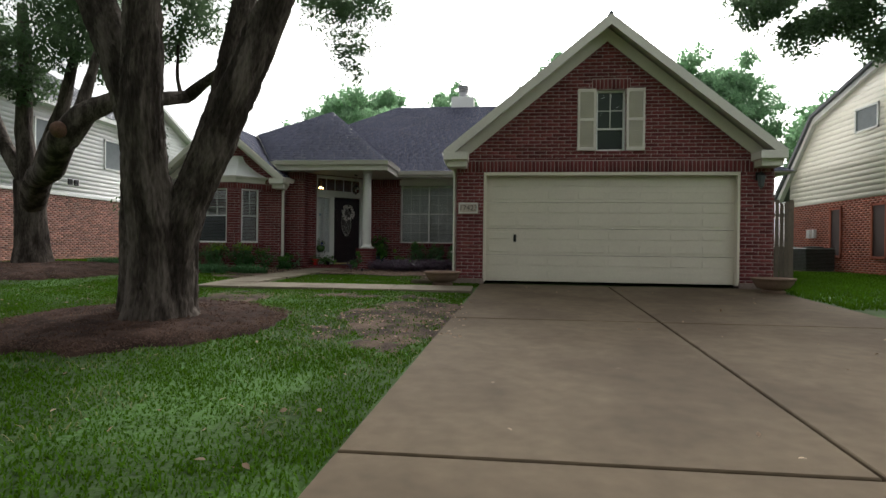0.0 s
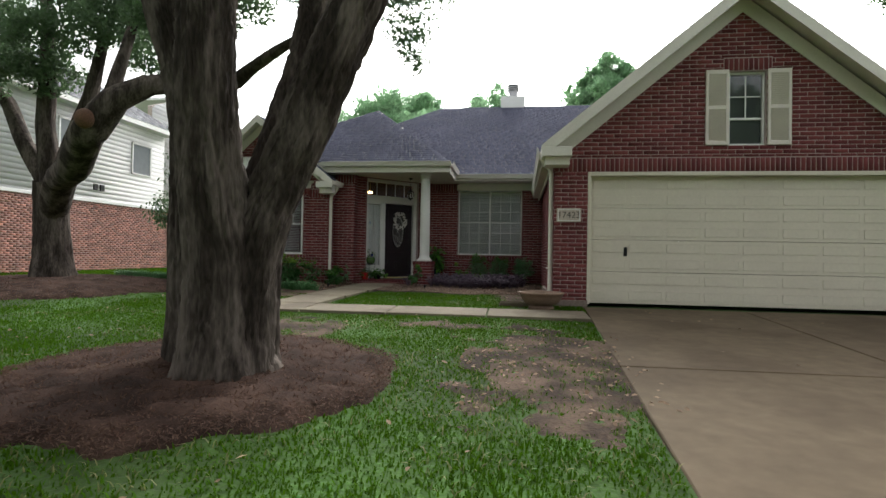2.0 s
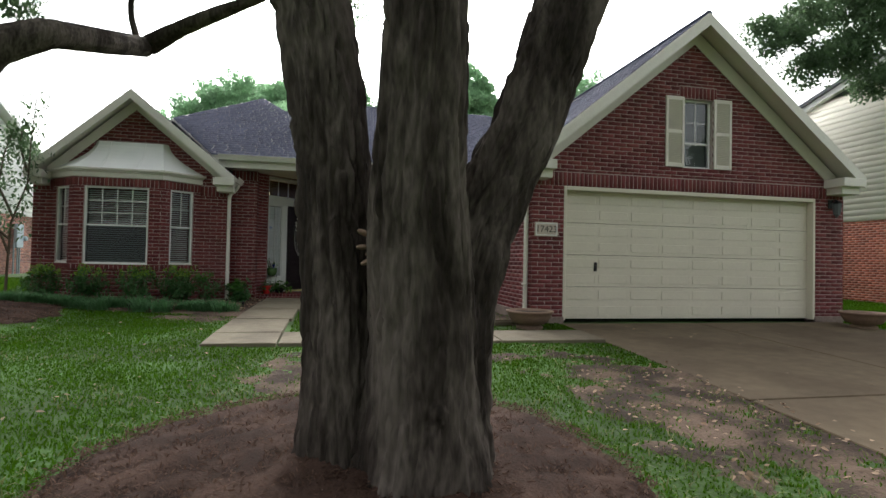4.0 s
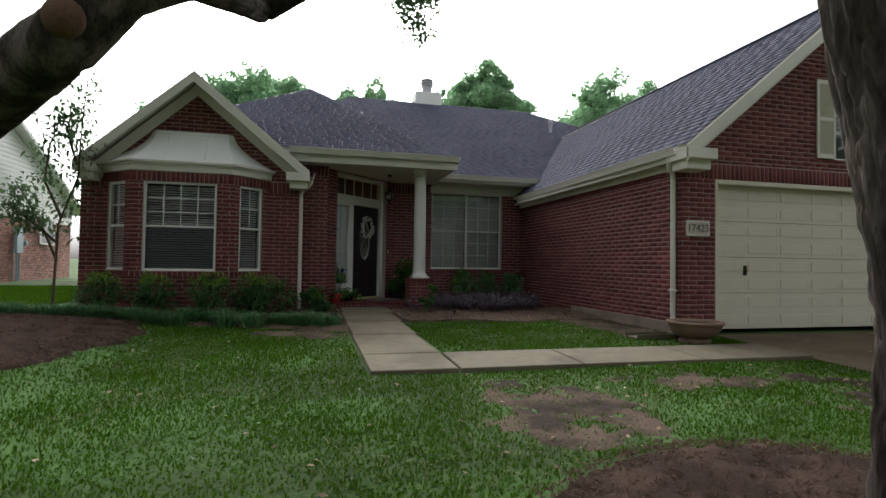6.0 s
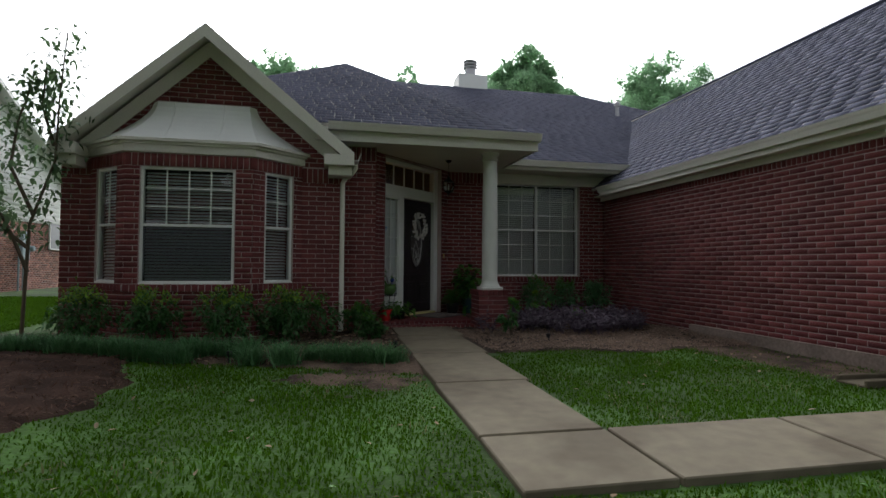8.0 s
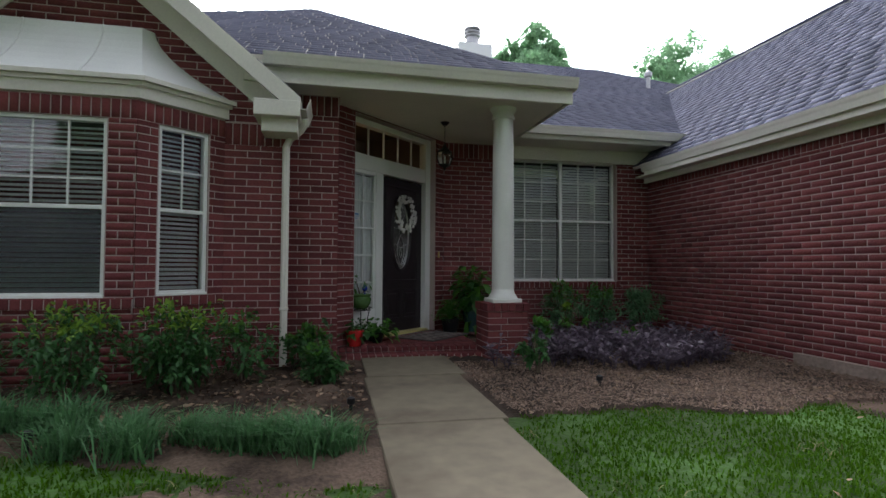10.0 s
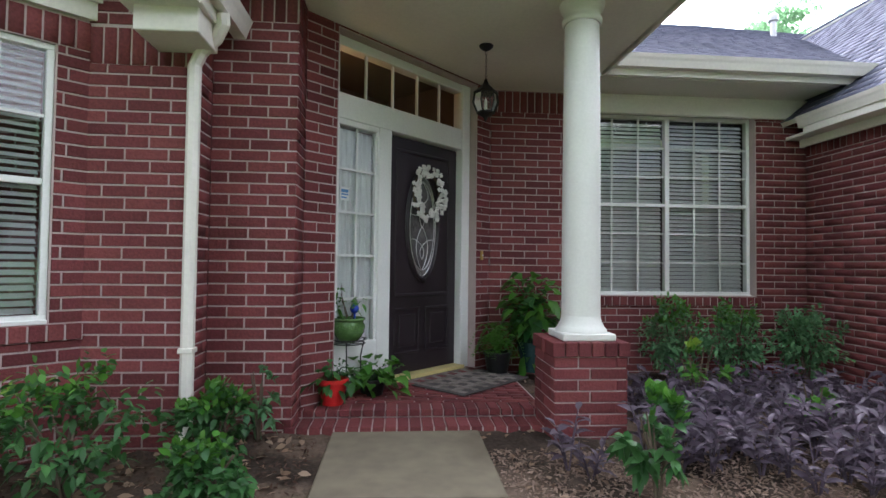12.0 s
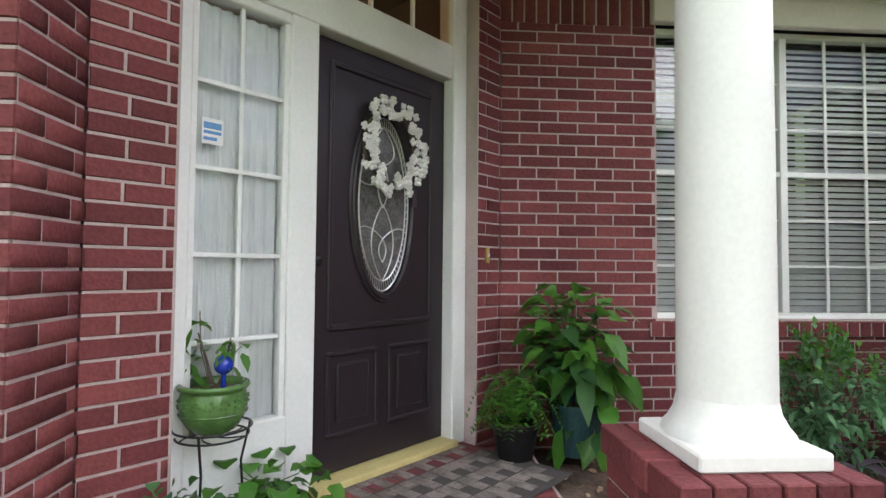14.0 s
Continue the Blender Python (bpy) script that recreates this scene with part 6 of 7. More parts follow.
for k, (x, y) in enumerate(((-2.02, 16.25), (-1.45, 16.25), (-0.82, 16.15))):
    shrub("nandina_bush", x, y, 0.30, 0.76, 1300, 0.056, 0.014, NANDINA, "round blue green nandina bush under the dining window", group="nandina bushes under the window", seed=70 + k, tips=NANDINA if k == 2 else BRIGHT)
shrub("gardenia_bush", -3.33, 13.95, 0.15, 0.50, 190, 0.085, 0.024, DEEP, "thin gardenia with glossy green leaves beside the walk", seed=80, tips=BRIGHT)
shrub("gardenia_bush", -2.45, 15.15, 0.17, 0.62, 150, 0.09, 0.022, BRIGHT, "bright green gardenia among purple plants", seed=81, tips=LIME)
shrub("gardenia_bush", -1.95, 14.7, 0.10, 0.42, 60, 0.08, 0.022, BRIGHT, "small bright green shoot among purple plants", seed=82)
shrub("azalea_bush", -5.35, 14.86, 0.12, 0.5, 90, 0.07, 0.02, NANDINA, "leggy azalea by the porch step", seed=83)


def purple_plant(seed):
    ob = thing("purple_heart_plant", 0, 0, 0, "purple heart plant with long dusky violet leaves", "ground cover", "purple heart plants")
    r = np.random.RandomState(seed)
    P, D = [], []
    bm = bmesh.new()
    for k in range(5):
        a = r.uniform(0, 6.28)
        e = np.array([0.09 * math.cos(a), 0.09 * math.sin(a), r.uniform(0.17, 0.33)])
        tube([(0, 0, -0.03), tuple(e * 0.5 + np.array([0, 0, 0.03])), tuple(e)], [0.006, 0.005, 0.004], 5, bm)
        for j in range(6):
            f = 0.35 + 0.65 * j / 5
            P.append(e * f)
            b = a + j * 2.6 + r.uniform(-0.4, 0.4)
            D.append((math.cos(b), math.sin(b), r.uniform(0.3, 1.3)))
    part("stalk", bm, PURPLE, ob)
    leaves("leaves", P, D, 0.135, 0.021, PURPLE, ob, droop=0.35, fold=0.45, seed=seed)
    return ob


kinds = [purple_plant(90 + k) for k in range(4)]
spots = []
r_ = random.Random(4)
while len(spots) < 125:
    x, y = r_.uniform(-3.25, -0.8), r_.uniform(13.75, 15.85)
    if ((x + 2.02) / 1.2) ** 2 + ((y - 14.8) / 0.98) ** 2 < 1 and math.hypot(x + 3.33, y - 14.99) > 0.42 and all((x - a) ** 2 + (y - b) ** 2 > 0.011 for a, b in spots):
        spots.append((x, y))
spots += [(-3.62, 14.35), (-3.55, 14.2)]
for k, (x, y) in enumerate(spots):
    m = Matrix.Translation((x, y, lawn_z(x, y) + 0.02)) @ Matrix.Rotation(r_.uniform(0, 6.28), 4, "Z") @ Matrix.Scale(r_.uniform(0.72, 1.02), 4)
    if k < 4:
        kinds[k].matrix_world = m
    else:
        copy_thing(kinds[k % 4], m)


def tuft(seed, h=0.21):
    ob = thing("liriope_clump", 0, 0, 0, "clump of dark green liriope grass edging the bed", "ground cover", "liriope clumps")
    r = np.random.RandomState(seed)
    P = r.normal(size=(260, 3)) * np.array([0.055, 0.055, 0])
    blades("tuft", P, h, 0.0045, LIRIOPE, ob, lean=0.9, seed=seed)
    return ob


tk = [tuft(100 + k) for k in range(3)]
k = 0
for row, y0 in enumerate((0.14, 0.40)):
    x = -10.0
    while x < -5.2:
        y = y0 + bed_front(x) + r_.uniform(-0.06, 0.06)
        if not (-7.3 < x < -6.9 and row == 0) and not (x > -6.9 and r_.random() < 0.6):
            m = Matrix.Translation((x, y, lawn_z(x, y) + 0.01)) @ Matrix.Rotation(r_.uniform(0, 6.28), 4, "Z") @ Matrix.Scale(r_.uniform(0.8, 1.25), 4)
            if k < 3:
                tk[k].matrix_world = m
            else:
                copy_thing(tk[k % 3], m)
            k += 1
        x += r_.uniform(0.13, 0.2)

# crape myrtle sapling at the corner of the house
cm = thing("crape_myrtle", -9.62, 14.25, lawn_z(-9.62, 14.25), "slender young crape myrtle with sparse green leaves", "tree")
rr = np.random.RandomState(5)
P, D = [], []
for k, path in enumerate(([(0, 0, 0), (0.03, 0, 0.8), (0.06, 0, 1.5), (0.32, 0, 2.3), (0.35, 0, 3.1), (0.42, 0, 3.95)], [(0.05, 0, 0.9), (-0.15, 0, 1.4), (-0.45, 0.1, 1.9), (-0.62, 0.1, 2.2)], [(0.1, 0, 1.6), (-0.12, -0.1, 2.2), (-0.1, 0, 2.8), (0.05, 0, 3.3)], [(0.3, 0, 2.5), (0.12, 0.1, 3.0), (0.15, 0.1, 3.6)], [(0.04, 0, 1.2), (-0.35, 0, 1.55), (-0.75, 0, 1.85)])):
    part("stem", tube(path, [0.022 * (1 - 0.8 * i / (len(path) - 1)) + 0.004 for i in range(len(path))], 6), STEM, cm)
    pts = np.array(path)
    for j in range(400 if k == 0 else 270):
        f = rr.uniform(0.35, 1) * (len(pts) - 1)
        i = min(int(f), len(pts) - 2)
        p = pts[i] + (pts[i + 1] - pts[i]) * (f - i)
        P.append(p + rr.normal(size=3) * np.array([0.14, 0.12, 0.09]))
        D.append(rr.normal(size=3))
leaves("leaves", P, D, 0.085, 0.026, LEAF_OAK, cm, seed=6)

# wreath of cotton bolls on the door
COTTON = mat("cotton", (0.72, 0.70, 0.67), rough=0.95, var=0.1, scale=20, fine=120, bump=0.5)
wre = new("cotton_wreath")
wre.matrix_world = fd.matrix_world @ Matrix.Translation((d0 + dw / 2 + 0.015, 0.02, DZ + 1.57))
tagged(wre, "round wreath of white cotton bolls on the black door", "wreath")
wr = random.Random(12)
part("twig_ring", tube([(0.17 * math.cos(a), 0, 0.19 * math.sin(a)) for a in [i * 2 * math.pi / 24 for i in range(25)]], 0.012, 6), STEM, wre)
bollm = bmesh.new()
for k in range(4):
    a = k * math.pi / 2
    bmesh.ops.create_icosphere(bollm, subdivisions=1, radius=0.0125, matrix=Matrix.Translation((0.013 * math.cos(a), -0.006, 0.013 * math.sin(a))) @ Matrix.Diagonal((1, 0.9, 1.1, 1)))
first = part("cotton_boll", bollm, COTTON, wre, smooth=True)
first.matrix_local = Matrix.Translation((0.17, -0.02, 0))
for k in range(84):
    a = k * 2.39996 + wr.uniform(-0.1, 0.1)
    q = 0.178 + wr.choice((-0.034, 0.0, 0.036)) + wr.gauss(0, 0.006)
    b = first.copy()
    scene.collection.objects.link(b)
    b.parent = wre
    b.matrix_local = Matrix.Translation((q * math.cos(a), -0.018 - wr.uniform(0, 0.03), q * 1.12 * math.sin(a))) @ Matrix.Rotation(wr.uniform(0, 6), 4, "Y") @ Matrix.Scale(wr.uniform(0.8, 1.25), 4)

# door mat, set square to the door
MATM = mat("door_mat", (0.14, 0.12, 0.105), rough=1.0, var=0.35, scale=9, fine=90, bump=0.6, color2=(0.19, 0.165, 0.148), mix=0.5)
dm = new("door_mat")
dm.matrix_world = Matrix.Translation((-3.97, 16.12, PF + 0.005)) @ Matrix.Rotation(radians(45), 4, "Z")
tagged(dm, "grey brown patterned rubber door mat with dark border", "door mat")
part("mat", boxes([(-0.46, 0.46, -0.37, 0.37, 0, 0.008)], bevel=0.003), mat("mat_base", (0.055, 0.048, 0.045), rough=1.0, var=0.2), dm)
its = []
for i in range(12):
    for j in range(4):
        x, y = -0.42 + i * 0.07, -0.33 + j * 0.166
        its.append((x, x + 0.063, y + (0.08 if i % 2 else 0), y + 0.155 + (0.0 if i % 2 else 0.0), 0.008, 0.011))
part("tread", boxes([b for b in its if b[3] > b[2] + 0.02]), MATM, dm)


def pot(name, x, y, z, r0, r1, h, material, label, rim=0.012):
    ob = thing(name, x, y, z, label, "pot")
    part("pot", lathe([(r0, 0), (r0 * 1.04 + (r1 - r0) * 0.5, h * 0.5), (r1, h - 0.03), (r1 + rim, h - 0.028), (r1 + rim, h), (r1 - 0.008, h), (r1 - 0.012, h - 0.04)], 32, cap=False), material, ob, smooth=False)
    part("soil", lathe([(r1 - 0.01, h - 0.045), (0.001, h - 0.03)], 20), SOIL, ob)
    return ob


REDP = mat("red_plastic", (0.55, 0.02, 0.02), rough=0.35, var=0.05, bump=0)
BLUEP = mat("blue_glaze", (0.02, 0.055, 0.055), rough=0.25, var=0.2, bump=0)
GREENP = mat("green_glaze", (0.075, 0.16, 0.045), rough=0.18, var=0.25, scale=10, fine=50, bump=0.1)
CLAY = mat("clay_planter", (0.20, 0.13, 0.09), rough=0.85, var=0.25, scale=4, fine=50, bump=0.3)


def potted_leaves(ob, z, n, spread, rise, ln, w, material, seed, droop=0.7):
    r = np.random.RandomState(seed)
    d = sphere_dirs(n, r)
    P = d * np.array([spread, spread, rise]) * r.uniform(0.3, 1, (n, 1)) + np.array([0, 0, z])
    bm = bmesh.new()
    for k in range(min(26, n // 3)):
        tube([(0, 0, z - 0.03), tuple(P[k] * 0.5 + np.array([0, 0, z * 0.5 + 0.04])), tuple(P[k])], 0.003, 4, bm)
    part("stems", bm, DEEP, ob)
    leaves("leaves", P, d + r.normal(size=(n, 3)) * 0.5 + np.array([0, 0, 0.1]), ln, w, material, ob, droop=droop, seed=seed)


p1 = pot("red_pot", -4.98, 15.38, PF, 0.072, 0.10, 0.18, REDP, "small bright red plastic pot with a leafy plant on the porch")
potted_leaves(p1, 0.16, 70, 0.19, 0.15, 0.07, 0.028, DEEP, 5)
p2 = pot("planter", -4.72, 15.66, PF, 0.08, 0.10, 0.12, BLACK_METAL, "low dark pot with a spreading bright green pothos")
potted_leaves(p2, 0.10, 95, 0.25, 0.20, 0.10, 0.042, BRIGHT, 6)
p3 = pot("blue_pot", -3.26, 16.52, PF, 0.11, 0.15, 0.28, BLUEP, "dark blue glazed pot with a tall large-leaved pothos")
potted_leaves(p3, 0.50, 120, 0.28, 0.45, 0.15, 0.055, BRIGHT, 7)
potted_leaves(p3, 0.40, 90, 0.26, 0.4, 0.14, 0.05, DEEP, 8)
p4 = pot("fern_pot", -3.62, 16.42, PF, 0.09, 0.12, 0.2, BLACK_METAL, "dark pot with an overflowing green fern on the porch")
rf = np.random.RandomState(3)
PP, DD = [], []
for k in range(46):
    a = rf.uniform(0, 6.28)
    reach, up = rf.uniform(0.14, 0.27), rf.uniform(0.1, 0.3)
    for j in range(26):
        f = j / 25
        p = np.array([math.cos(a) * reach * f, math.sin(a) * reach * f, 0.2 + up * math.sin(f * 2.6) - 0.10 * f * f])
        for s in (-1, 1):
            PP.append(p)
            DD.append((-s * math.sin(a) + 0.3 * math.cos(a), s * math.cos(a) + 0.3 * math.sin(a), -0.15))
leaves("fronds", PP, DD, 0.032, 0.006, BRIGHT, p4, droop=0.2, seed=3)

# wire stand with the green glazed pot and the blue glass ball
sx, sy = -4.90, 15.62
st = thing("plant_stand", sx, sy, PF, "black wire plant stand with curled shelf and thin legs", "plant stand")
for zz, q in ((0.42, 0.135), (0.39, 0.125)):
    part("ring", tube([(q * math.cos(a), q * math.sin(a), zz) for a in [i * math.pi / 16 for i in range(33)]], 0.004, 6), BLACK_METAL, st)
for k in range(3):
    a = 0.5 + k * 2.094
    part("leg", tube([(0.13 * math.cos(a), 0.13 * math.sin(a), 0.42), (0.10 * math.cos(a), 0.10 * math.sin(a), 0.28), (0.12 * math.cos(a), 0.12 * math.sin(a), 0.0)], 0.005, 6), BLACK_METAL, st)
for k in range(6):
    a = k * math.pi / 3
    part("scroll", tube([((0.03 + 0.09 * f) * math.cos(a + f * 0.8), (0.03 + 0.09 * f) * math.sin(a + f * 0.8), 0.392) for f in (0, 0.25, 0.5, 0.75, 1)], 0.003, 5), BLACK_METAL, st)
gp = thing("green_pot", sx, sy, PF + 0.398, "round green glazed pot with embossed flowers on the wire stand", "pot")
part("pot", lathe([(0.055, 0), (0.085, 0.02), (0.115, 0.07), (0.120, 0.115), (0.112, 0.15), (0.108, 0.16), (0.122, 0.163), (0.126, 0.172), (0.122, 0.182), (0.110, 0.182), (0.104, 0.15)], 40, cap=False), GREENP, gp, smooth=True)
part("bottom", lathe([(0.055, 0), (0.05, 0.01)], 24), GREENP, gp)
part("soil", lathe([(0.105, 0.155), (0.001, 0.168)], 24), SOIL, gp)
bm = bmesh.new()
for k in range(9):
    a = -2.6 + k * 0.42
    for j in range(5):
        b = j * 1.257
        q = 0.014
        bmesh.ops.create_icosphere(bm, subdivisions=1, radius=0.006, matrix=Matrix.Translation((0.119 * math.cos(a + q / 0.119 * math.cos(b)), 0.119 * math.sin(a + q / 0.119 * math.cos(b)), 0.118 + q * math.sin(b))))
part("embossed_flowers", bm, GREENP, gp, kind="stuff")
part("band", tube([(0.1175 * math.cos(a), 0.1175 * math.sin(a), 0.078) for a in [i * math.pi / 16 for i in range(33)]], 0.003, 6), GREENP, gp)
bm = bmesh.new()
tube([(0.0, 0, 0.15), (-0.03, 0.01, 0.25), (-0.06, 0.0, 0.36)], [0.008, 0.006, 0.003], 6, bm)
tube([(0.01, 0, 0.15), (0.04, 0.0, 0.24), (0.05, 0.02, 0.34)], [0.008, 0.006, 0.003], 6, bm)
tube([(-0.01, 0, 0.15), (-0.05, 0.0, 0.3), (-0.06, 0.01, 0.44)], 0.002, 5, bm)
part("stems", bm, STEM, gp)
rl_ = np.random.RandomState(9)
P = np.concatenate([np.array([(-0.08, 0, 0.30)]) + rl_.normal(size=(22, 3)) * 0.045, np.array([(0.05, 0, 0.30)]) + rl_.normal(size=(12, 3)) * 0.035])
leaves("leaves", P, rl_.normal(size=(34, 3)) + np.array([0, 0, 0.2]), 0.06, 0.02, BRIGHT, gp, seed=4)
BLUEB = mat("blue_glass", (0.01, 0.03, 0.28), rough=0.06, var=0.4, scale=30, fine=90, bump=0)
bm = bmesh.new()
bmesh.ops.create_uvsphere(bm, u_segments=24, v_segments=16, radius=0.034)
ball = thing("glass_ball", sx + 0.045, sy - 0.035, PF + 0.398 + 0.25, "cobalt blue glass watering ball stuck in the green pot", "watering globe")
part("ball", bm, BLUEB, ball, smooth=True)
part("neck", tube([(0, 0, -0.03), (0, 0, -0.09)], 0.008, 8), BLUEB, ball)

# planters by the garage, splash block, bed lights
for x, y in ((-0.60, 10.2), (5.42, 10.05)):
    pl = thing("planter_bowl", x, y, lawn_z(x, y) + 0.02, "wide shallow clay coloured planter bowl by the garage", "planter", "planter bowls")
    part("foot", lathe([(0.20, -0.05), (0.20, 0.02), (0.16, 0.05)], 32), CLAY, pl)
    part("bowl", lathe([(0.15, 0.04), (0.26, 0.08), (0.32, 0.17), (0.335, 0.22), (0.355, 0.225), (0.36, 0.255), (0.335, 0.26), (0.31, 0.22)], 40, cap=False), CLAY, pl, smooth=True)
    part("soil", lathe([(0.315, 0.225), (0.001, 0.235)], 24), SOIL, pl)
sb = thing("splash_block", -0.95, 10.62, lawn_z(-0.95, 10.6), "grey concrete splash block under the downspout", "splash block")
part("block", boxes([(-0.32, 0.35, -0.13, 0.13, 0, 0.025), (-0.32, 0.35, -0.15, -0.12, 0, 0.07), (-0.32, 0.35, 0.12, 0.15, 0, 0.07), (0.32, 0.35, -0.12, 0.12, 0, 0.07)], bevel=0.008), CONCRETE_WALK, sb)
for x, y in ((-3.02, 13.35), (-5.12, 12.95), (-6.9, 12.55)):
    sp = thing("path_light", x, y, lawn_z(x, y), "short black garden light stake in the bed", "garden light", "garden lights")
    part("stake", tube([(0, 0, -0.02), (0, 0, 0.09)], 0.012, 8), BLACK_METAL, sp)
    part("head", lathe([(0.014, 0.08), (0.028, 0.09), (0.028, 0.125), (0.01, 0.135)], 12), BLACK_METAL, sp)

# lamp on the garage wall
gl_ = thing("wall_lantern", 5.43, GY - 0.01, 2.72, "dark bronze wall lantern beside the garage door", "lantern")
part("backplate", boxes([(-0.05, 0.05, -0.02, 0, -0.08, 0.08)], bevel=0.006), BLACK_METAL, gl_)
part("arm", tube([(0, -0.02, 0.04), (0, -0.10, 0.08), (0, -0.14, 0.03)], 0.009, 6), BLACK_METAL, gl_)
part("roof", placed(Matrix.Translation((0, -0.14, 0)), lathe([(0.01, 0.07), (0.03, 0.05), (0.085, 0.0)], 6)), BLACK_METAL, gl_)
part("cage", placed(Matrix.Translation((0, -0.14, 0)), lathe([(0.075, 0.0), (0.078, -0.01), (0.055, -0.2), (0.03, -0.22), (0.008, -0.26)], 6)), SCREEN, gl_)
db = new("doorbell")
db.matrix_world = fd.matrix_world @ Matrix.Translation((UW + 0.085, -0.12, DZ + 1.03))
tagged(db, "small brass doorbell on the brick by the door", "doorbell")
part("plate", boxes([(-0.014, 0.014, -0.012, 0.012, -0.045, 0.045)], bevel=0.004), BRASS, db)
part("button", boxes([(-0.006, 0.006, -0.016, -0.012, -0.008, 0.008)]), WHITE, db)
STK = mat("sticker_blue", (0.10, 0.25, 0.50), rough=0.4, var=0.05, bump=0)
sticker = new("security_sticker")
sticker.matrix_world = fd.matrix_world @ Matrix.Translation((0.13, 0.016, DZ + 1.42))
tagged(sticker, "small pale sticker with blue bars on the side light glass", "sticker")
part("sheet", boxes([(0, 0.085, 0, 0.002, 0, 0.10)], bevel=0.0), WHITE, sticker)
part("bars", boxes([(0.008, 0.077, -0.001, 0.0, 0.06, 0.085), (0.008, 0.077, -0.001, 0.0, 0.04, 0.052), (0.008, 0.06, -0.001, 0.0, 0.015, 0.028)]), STK, sticker)
# power meter on the neighbour's wall
PB = mat("utility_grey", (0.30, 0.38, 0.42), rough=0.5, metal=0.3, var=0.1, bump=0)
um = thing("electric_meter_box", -16.5, 28.35, 1.7, "grey blue electric meter box with conduits on the brick wall", "meter box")
part("cabinet", boxes([(0.0, 0.14, -0.25, 0.25, 0, 1.0)], bevel=0.02), PB, um)
part("meter", placed(Matrix.Translation((0.14, 0.35, 0.4)) @ Matrix.Rotation(radians(90), 4, "Y"), lathe([(0.1, -0.14), (0.1, 0.06), (0.07, 0.09)], 20)), PB, um)
for y in (-0.3, 0.0, 0.15):
    part("conduit", tube([(0.05, y, 0.2), (0.05, y, -1.2)], 0.03, 8), PB, um)

# ---- grass, fallen leaves, chips ----
def scatter(n, x0, x1, y0, y1, keep, seed):
    r = np.random.RandomState(seed)
    X, Y = r.uniform(x0, x1, n), r.uniform(y0, y1, n)
    return [(x, y) for x, y in zip(X, Y) if keep(x, y)]


def on_lawn(x, y):
    if x > 0.07 + 0.05 * (y - 10) and x < 5.57 + 0.05 * (y - 10) and y < 10.75:
        return False
    if 0.08 + 0.05 * (y - 10) < x < 1 and y < 2.5:
        return False
    if -5.03 < x < -4.1 and 9.0 < y < 15 or -5.03 < x < 0.1 and 9.0 < y < 9.83 or -5.2 < x < -3.95 and y > 12.5:
        return False
    if x > -0.4 and y > 10.7 and x < 5.8 or y > 14.1 and -9.5 < x < 5.8:
        return False
    if in_oak(x, y) > -0.02 or in_oak2(x, y) > -0.02 or in_bed_left(x, y) > 0.0 or in_bed_right(x, y) > 0.02:
        return False
    return True


def sparse(x, y):
    v = max(in_patch(x, y), in_strip(x, y))
    return v


dens = random.Random(77)
pts_g = scatter(560000, -10.5, 1.0, 1.2, 14.6, on_lawn, 1)
pts_g = [(x, y) for x, y in pts_g if sparse(x, y) < (0.0 if dens.random() > 0.22 else 0.6) and dens.random() < (1.0 if -7.5 < x else 0.6) * (0.65 + 0.5 * noise.noise((x * 1.5, y * 1.5, 2)))]
XY = np.array(pts_g)
Z = np.array([lawn_z(x, y) for x, y in pts_g]) - 0.006
PG = np.column_stack([XY, Z])
hgt = 0.036 * (1 + 0.45 * np.array([noise.noise((x * 0.9, y * 0.9, 5)) for x, y in pts_g]))
grass_ob = new("lawn_grass")
tagged(grass_ob, "dense bright green lawn grass", "grass", "", "stuff")
blades("blades", PG, hgt, 0.0048, GRASS, grass_ob, lean=0.9, seed=3)
pts_f = scatter(60000, 5.3, 13, 8.0, 18, lambda x, y: x > 5.6 + 0.05 * (y - 10) and (y < 10.7 or x > 5.9) and x < 11.3, 5) + scatter(110000, -15.8, -10.4, 4, 24, lambda x, y: in_oak2(x, y) < -0.05, 6)
PF2 = np.array([(x, y, lawn_z(x, y) - 0.01) for x, y in pts_f])
blades("blades", PF2, np.full(len(PF2), 0.08), 0.008, GRASS, grass_ob, lean=0.8, seed=4)
dry = scatter(26000, -8.5, 0.5, 2, 13, lambda x, y: on_lawn(x, y) and (noise.noise((x * 1.8, y * 1.8, 7)) > 0.25 or -0.25 < sparse(x, y) < 0.1 or -0.35 < in_oak(x, y) < 0), 8)
blades("dry_blades", np.array([(x, y, lawn_z(x, y)) for x, y in dry]), np.full(len(dry), 0.045), 0.0045, GRASS_DRY, grass_ob, lean=1.3, seed=5)
weeds = scatter(900, -8.5, 0.5, 2, 13, lambda x, y: on_lawn(x, y) and noise.noise((x * 2.3, y * 2.3, 11)) > 0.28, 18)
wz = np.random.RandomState(8)
leaves("weed_leaves", np.array([(x, y, lawn_z(x, y) + 0.02) for x, y in weeds]), np.column_stack([wz.normal(size=(len(weeds), 2)), wz.uniform(0.2, 0.9, len(weeds))]), 0.04, 0.012, BRIGHT, grass_ob, seed=9)

litter = new("leaf_litter")
tagged(litter, "scattered dry brown fallen leaves on the beds", "fallen leaves", "", "stuff")


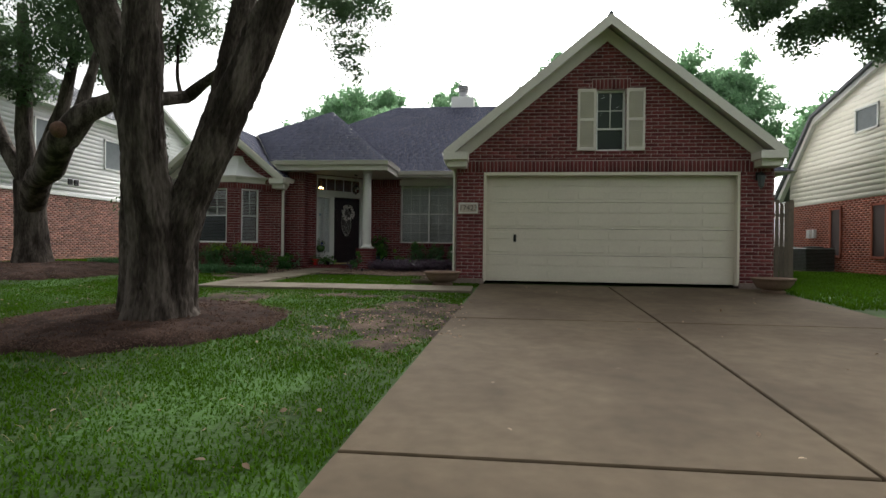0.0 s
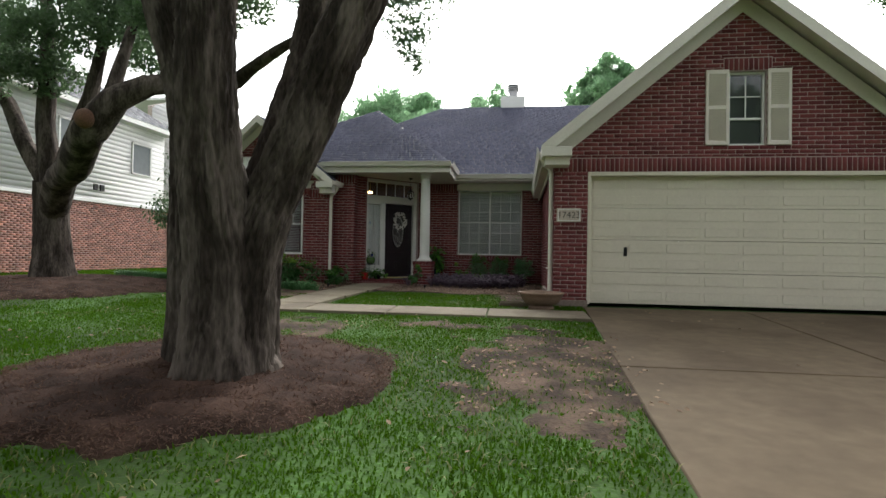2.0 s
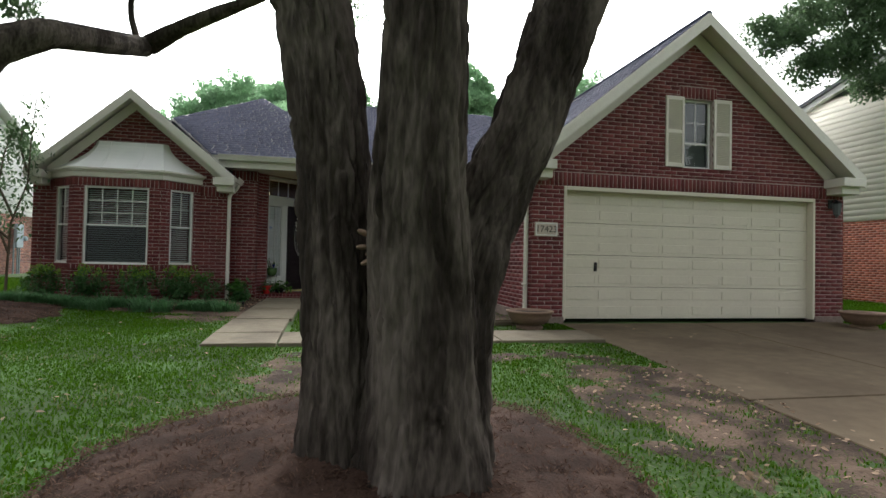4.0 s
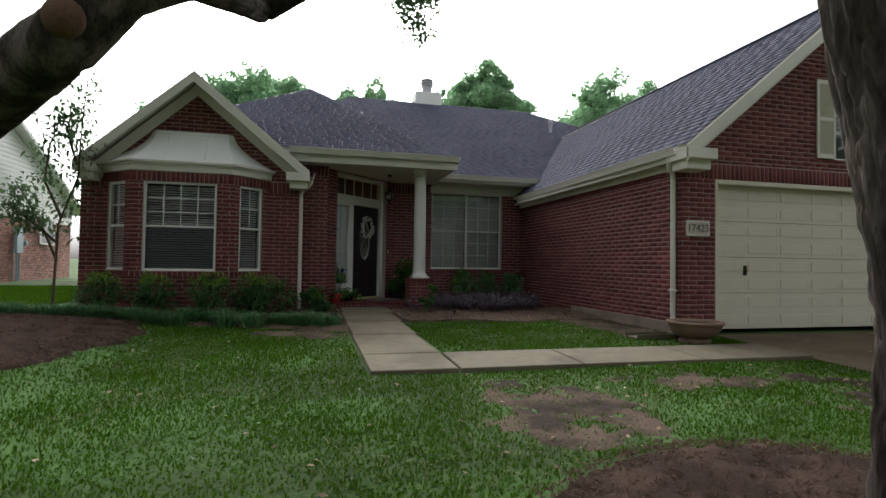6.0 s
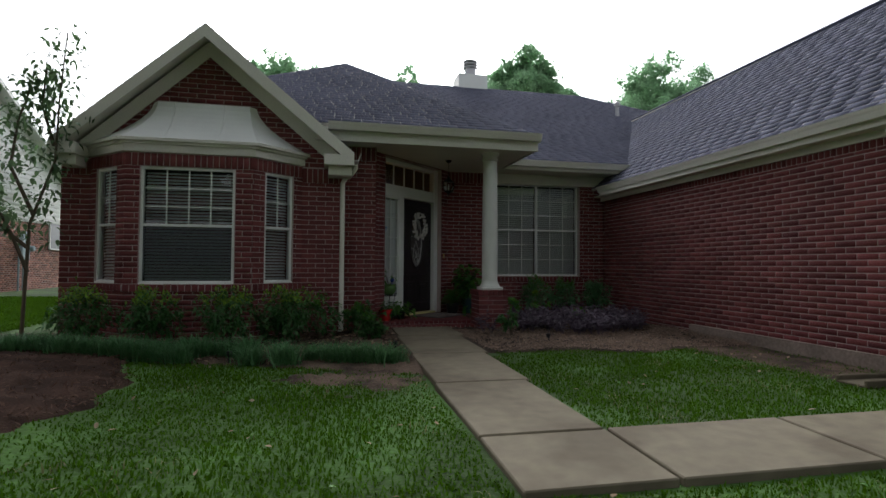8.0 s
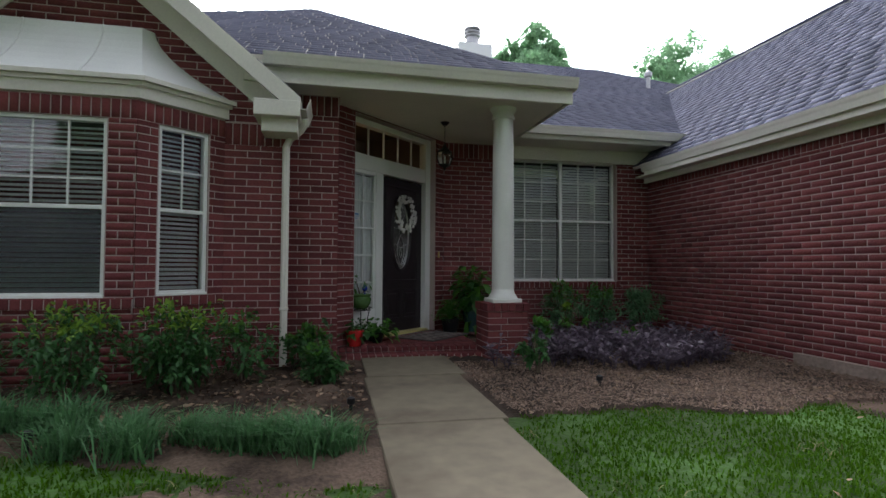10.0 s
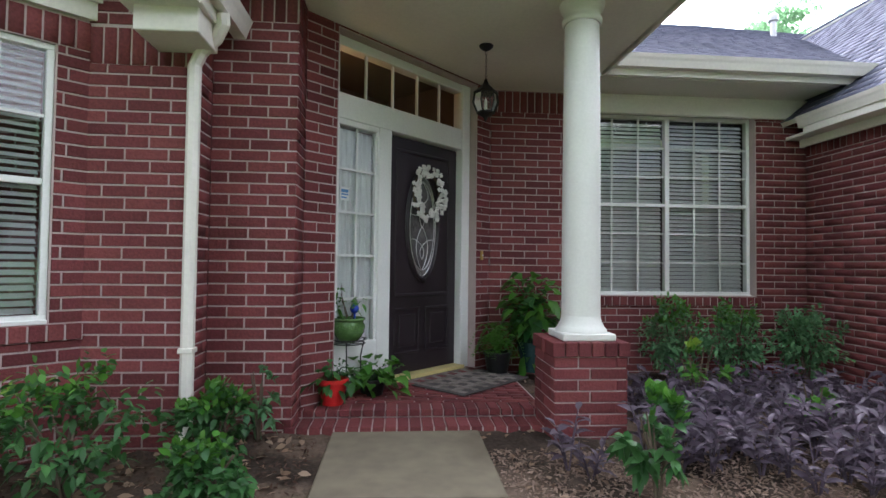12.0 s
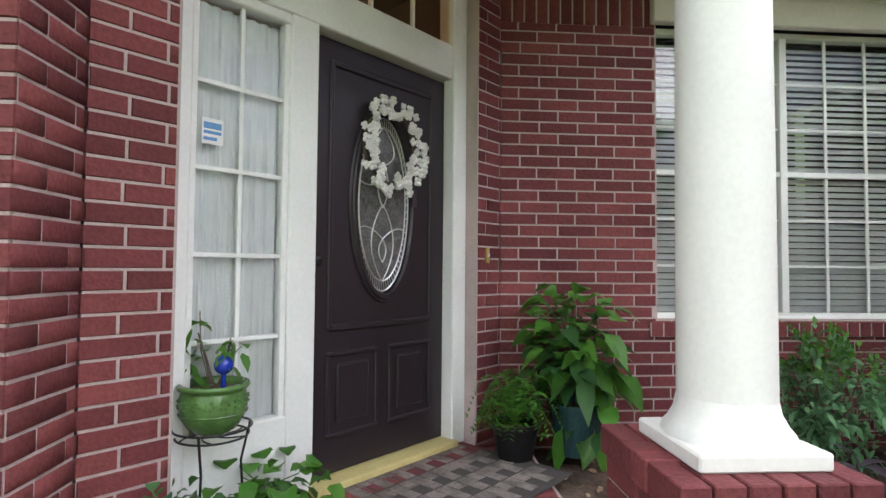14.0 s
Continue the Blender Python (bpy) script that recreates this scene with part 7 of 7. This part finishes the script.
def lay_flat(pts, ln, w, material, parent, seed, name, lift=0.03, flat=0.25):
    r = np.random.RandomState(seed)
    n = len(pts)
    D = np.column_stack([r.normal(size=(n, 2)), r.normal(size=n) * flat])
    P = np.array([(x, y, lawn_z(x, y) + lift) for x, y in pts])
    return leaves(name, P, D, ln, w, material, parent, droop=0.1, fold=0.2, seed=seed)


lay_flat(scatter(1500, -9.5, -5.0, 12.3, 14.9, lambda x, y: in_bed_left(x, y) > 0, 21), 0.06, 0.017, DRYLEAF, litter, 21, "leaves", 0.045)
lay_flat(scatter(500, -4.0, -0.4, 12.4, 16.6, lambda x, y: in_bed_right(x, y) > 0, 22), 0.05, 0.015, DRYLEAF, litter, 22, "leaves", 0.045)
lay_flat(scatter(260, -8, 0.2, 2, 12.5, lambda x, y: on_lawn(x, y), 23), 0.05, 0.016, DRYLEAF, litter, 23, "leaves", 0.03)
lay_flat(scatter(46, -0.2, 5.2, 2, 10.2, lambda x, y: True, 24), 0.05, 0.014, DRYLEAF, litter, 24, "leaves", 0.022)
lay_flat(scatter(500, -2.4, 0.1, 4.8, 8.2, lambda x, y: in_patch(x, y) > 0, 25), 0.045, 0.014, DRYLEAF, litter, 25, "leaves", 0.03)
chips = new("mulch_chips")
tagged(chips, "loose shreds of wood mulch and bark chips", "mulch", "", "stuff")
lay_flat(scatter(52000, -5.3, -1.1, 3.6, 7.8, lambda x, y: in_oak(x, y) > -0.03, 26), 0.042, 0.0045, CHIP, chips, 26, "shreds", 0.045, 0.5)
lay_flat(scatter(16000, -12, -7.2, 8.4, 13.4, lambda x, y: in_oak2(x, y) > -0.03, 27), 0.055, 0.006, CHIP, chips, 27, "shreds", 0.045, 0.5)
lay_flat(scatter(20000, -4.0, -0.4, 12.3, 14.6, lambda x, y: in_bed_right(x, y) > 0, 28), 0.035, 0.006, CHIP_PALE, chips, 28, "chips", 0.042, 0.4)
lay_flat(scatter(9000, -9.5, -5.0, 12.3, 14.9, lambda x, y: in_bed_left(x, y) > 0, 29), 0.03, 0.006, CHIP, chips, 29, "chips", 0.04, 0.4)

# ---- brickwork laid over the walls: the nearest bricks singly, the rest joined ----
BRICK_MESH = {}


def brick_mesh(w, h, inset=0.0025, proud=0.006):
    key = (round(w, 3), round(h, 3))
    if key not in BRICK_MESH:
        i = inset
        vs = [(0, 0, 0), (w, 0, 0), (w, h, 0), (0, h, 0), (i, i, proud), (w - i, i, proud), (w - i, h - i, proud), (i, h - i, proud)]
        me = bpy.data.meshes.new("brick")
        me.from_pydata(vs, [], [(4, 5, 6, 7), (0, 1, 5, 4), (1, 2, 6, 5), (2, 3, 7, 6), (3, 0, 4, 7)])
        me.materials.append(BRICK_PIECE)
        BRICK_MESH[key] = me
    return BRICK_MESH[key]


NEAR_SPOT = Vector((-4.2, 14.6, 1.6))
for nm, ps, a, ud, ob, near, material in BRICK_JOBS:
    a_, u_ = Vector(a), Vector(ud)
    if near:
        dist = lambda p: (a_ + u_ * ((p[0][0] + p[1][0]) / 2) + Vector((0, 0, p[0][1])) - NEAR_SPOT).length
        ps = sorted(ps, key=dist)
        whole = [p for p in ps[:330] if abs(p[0][0] - p[3][0]) < 1e-6 and abs(p[1][0] - p[2][0]) < 1e-6 and p[1][0] - p[0][0] > 0.03][:290]
        for p in whole:
            b = new("brick", brick_mesh(p[1][0] - p[0][0], p[2][1] - p[1][1]))
            nd = u_.cross(Vector((0, 0, 1)))
            o = a_ + u_ * p[0][0] + Vector((0, 0, p[0][1]))
            b.parent = ob
            b.matrix_local = Matrix(((u_.x, 0, nd.x, o.x), (u_.y, 0, nd.y, o.y), (0, 1, 0, o.z), (0, 0, 0, 1)))
        chosen = set(map(id, whole))
        ps = [p for p in ps if id(p) not in chosen]
    pieces_mesh(nm, ps, a, ud, (0, 0, 1), 0.006, material, ob, inset=0.0025, rough_out=0.001)
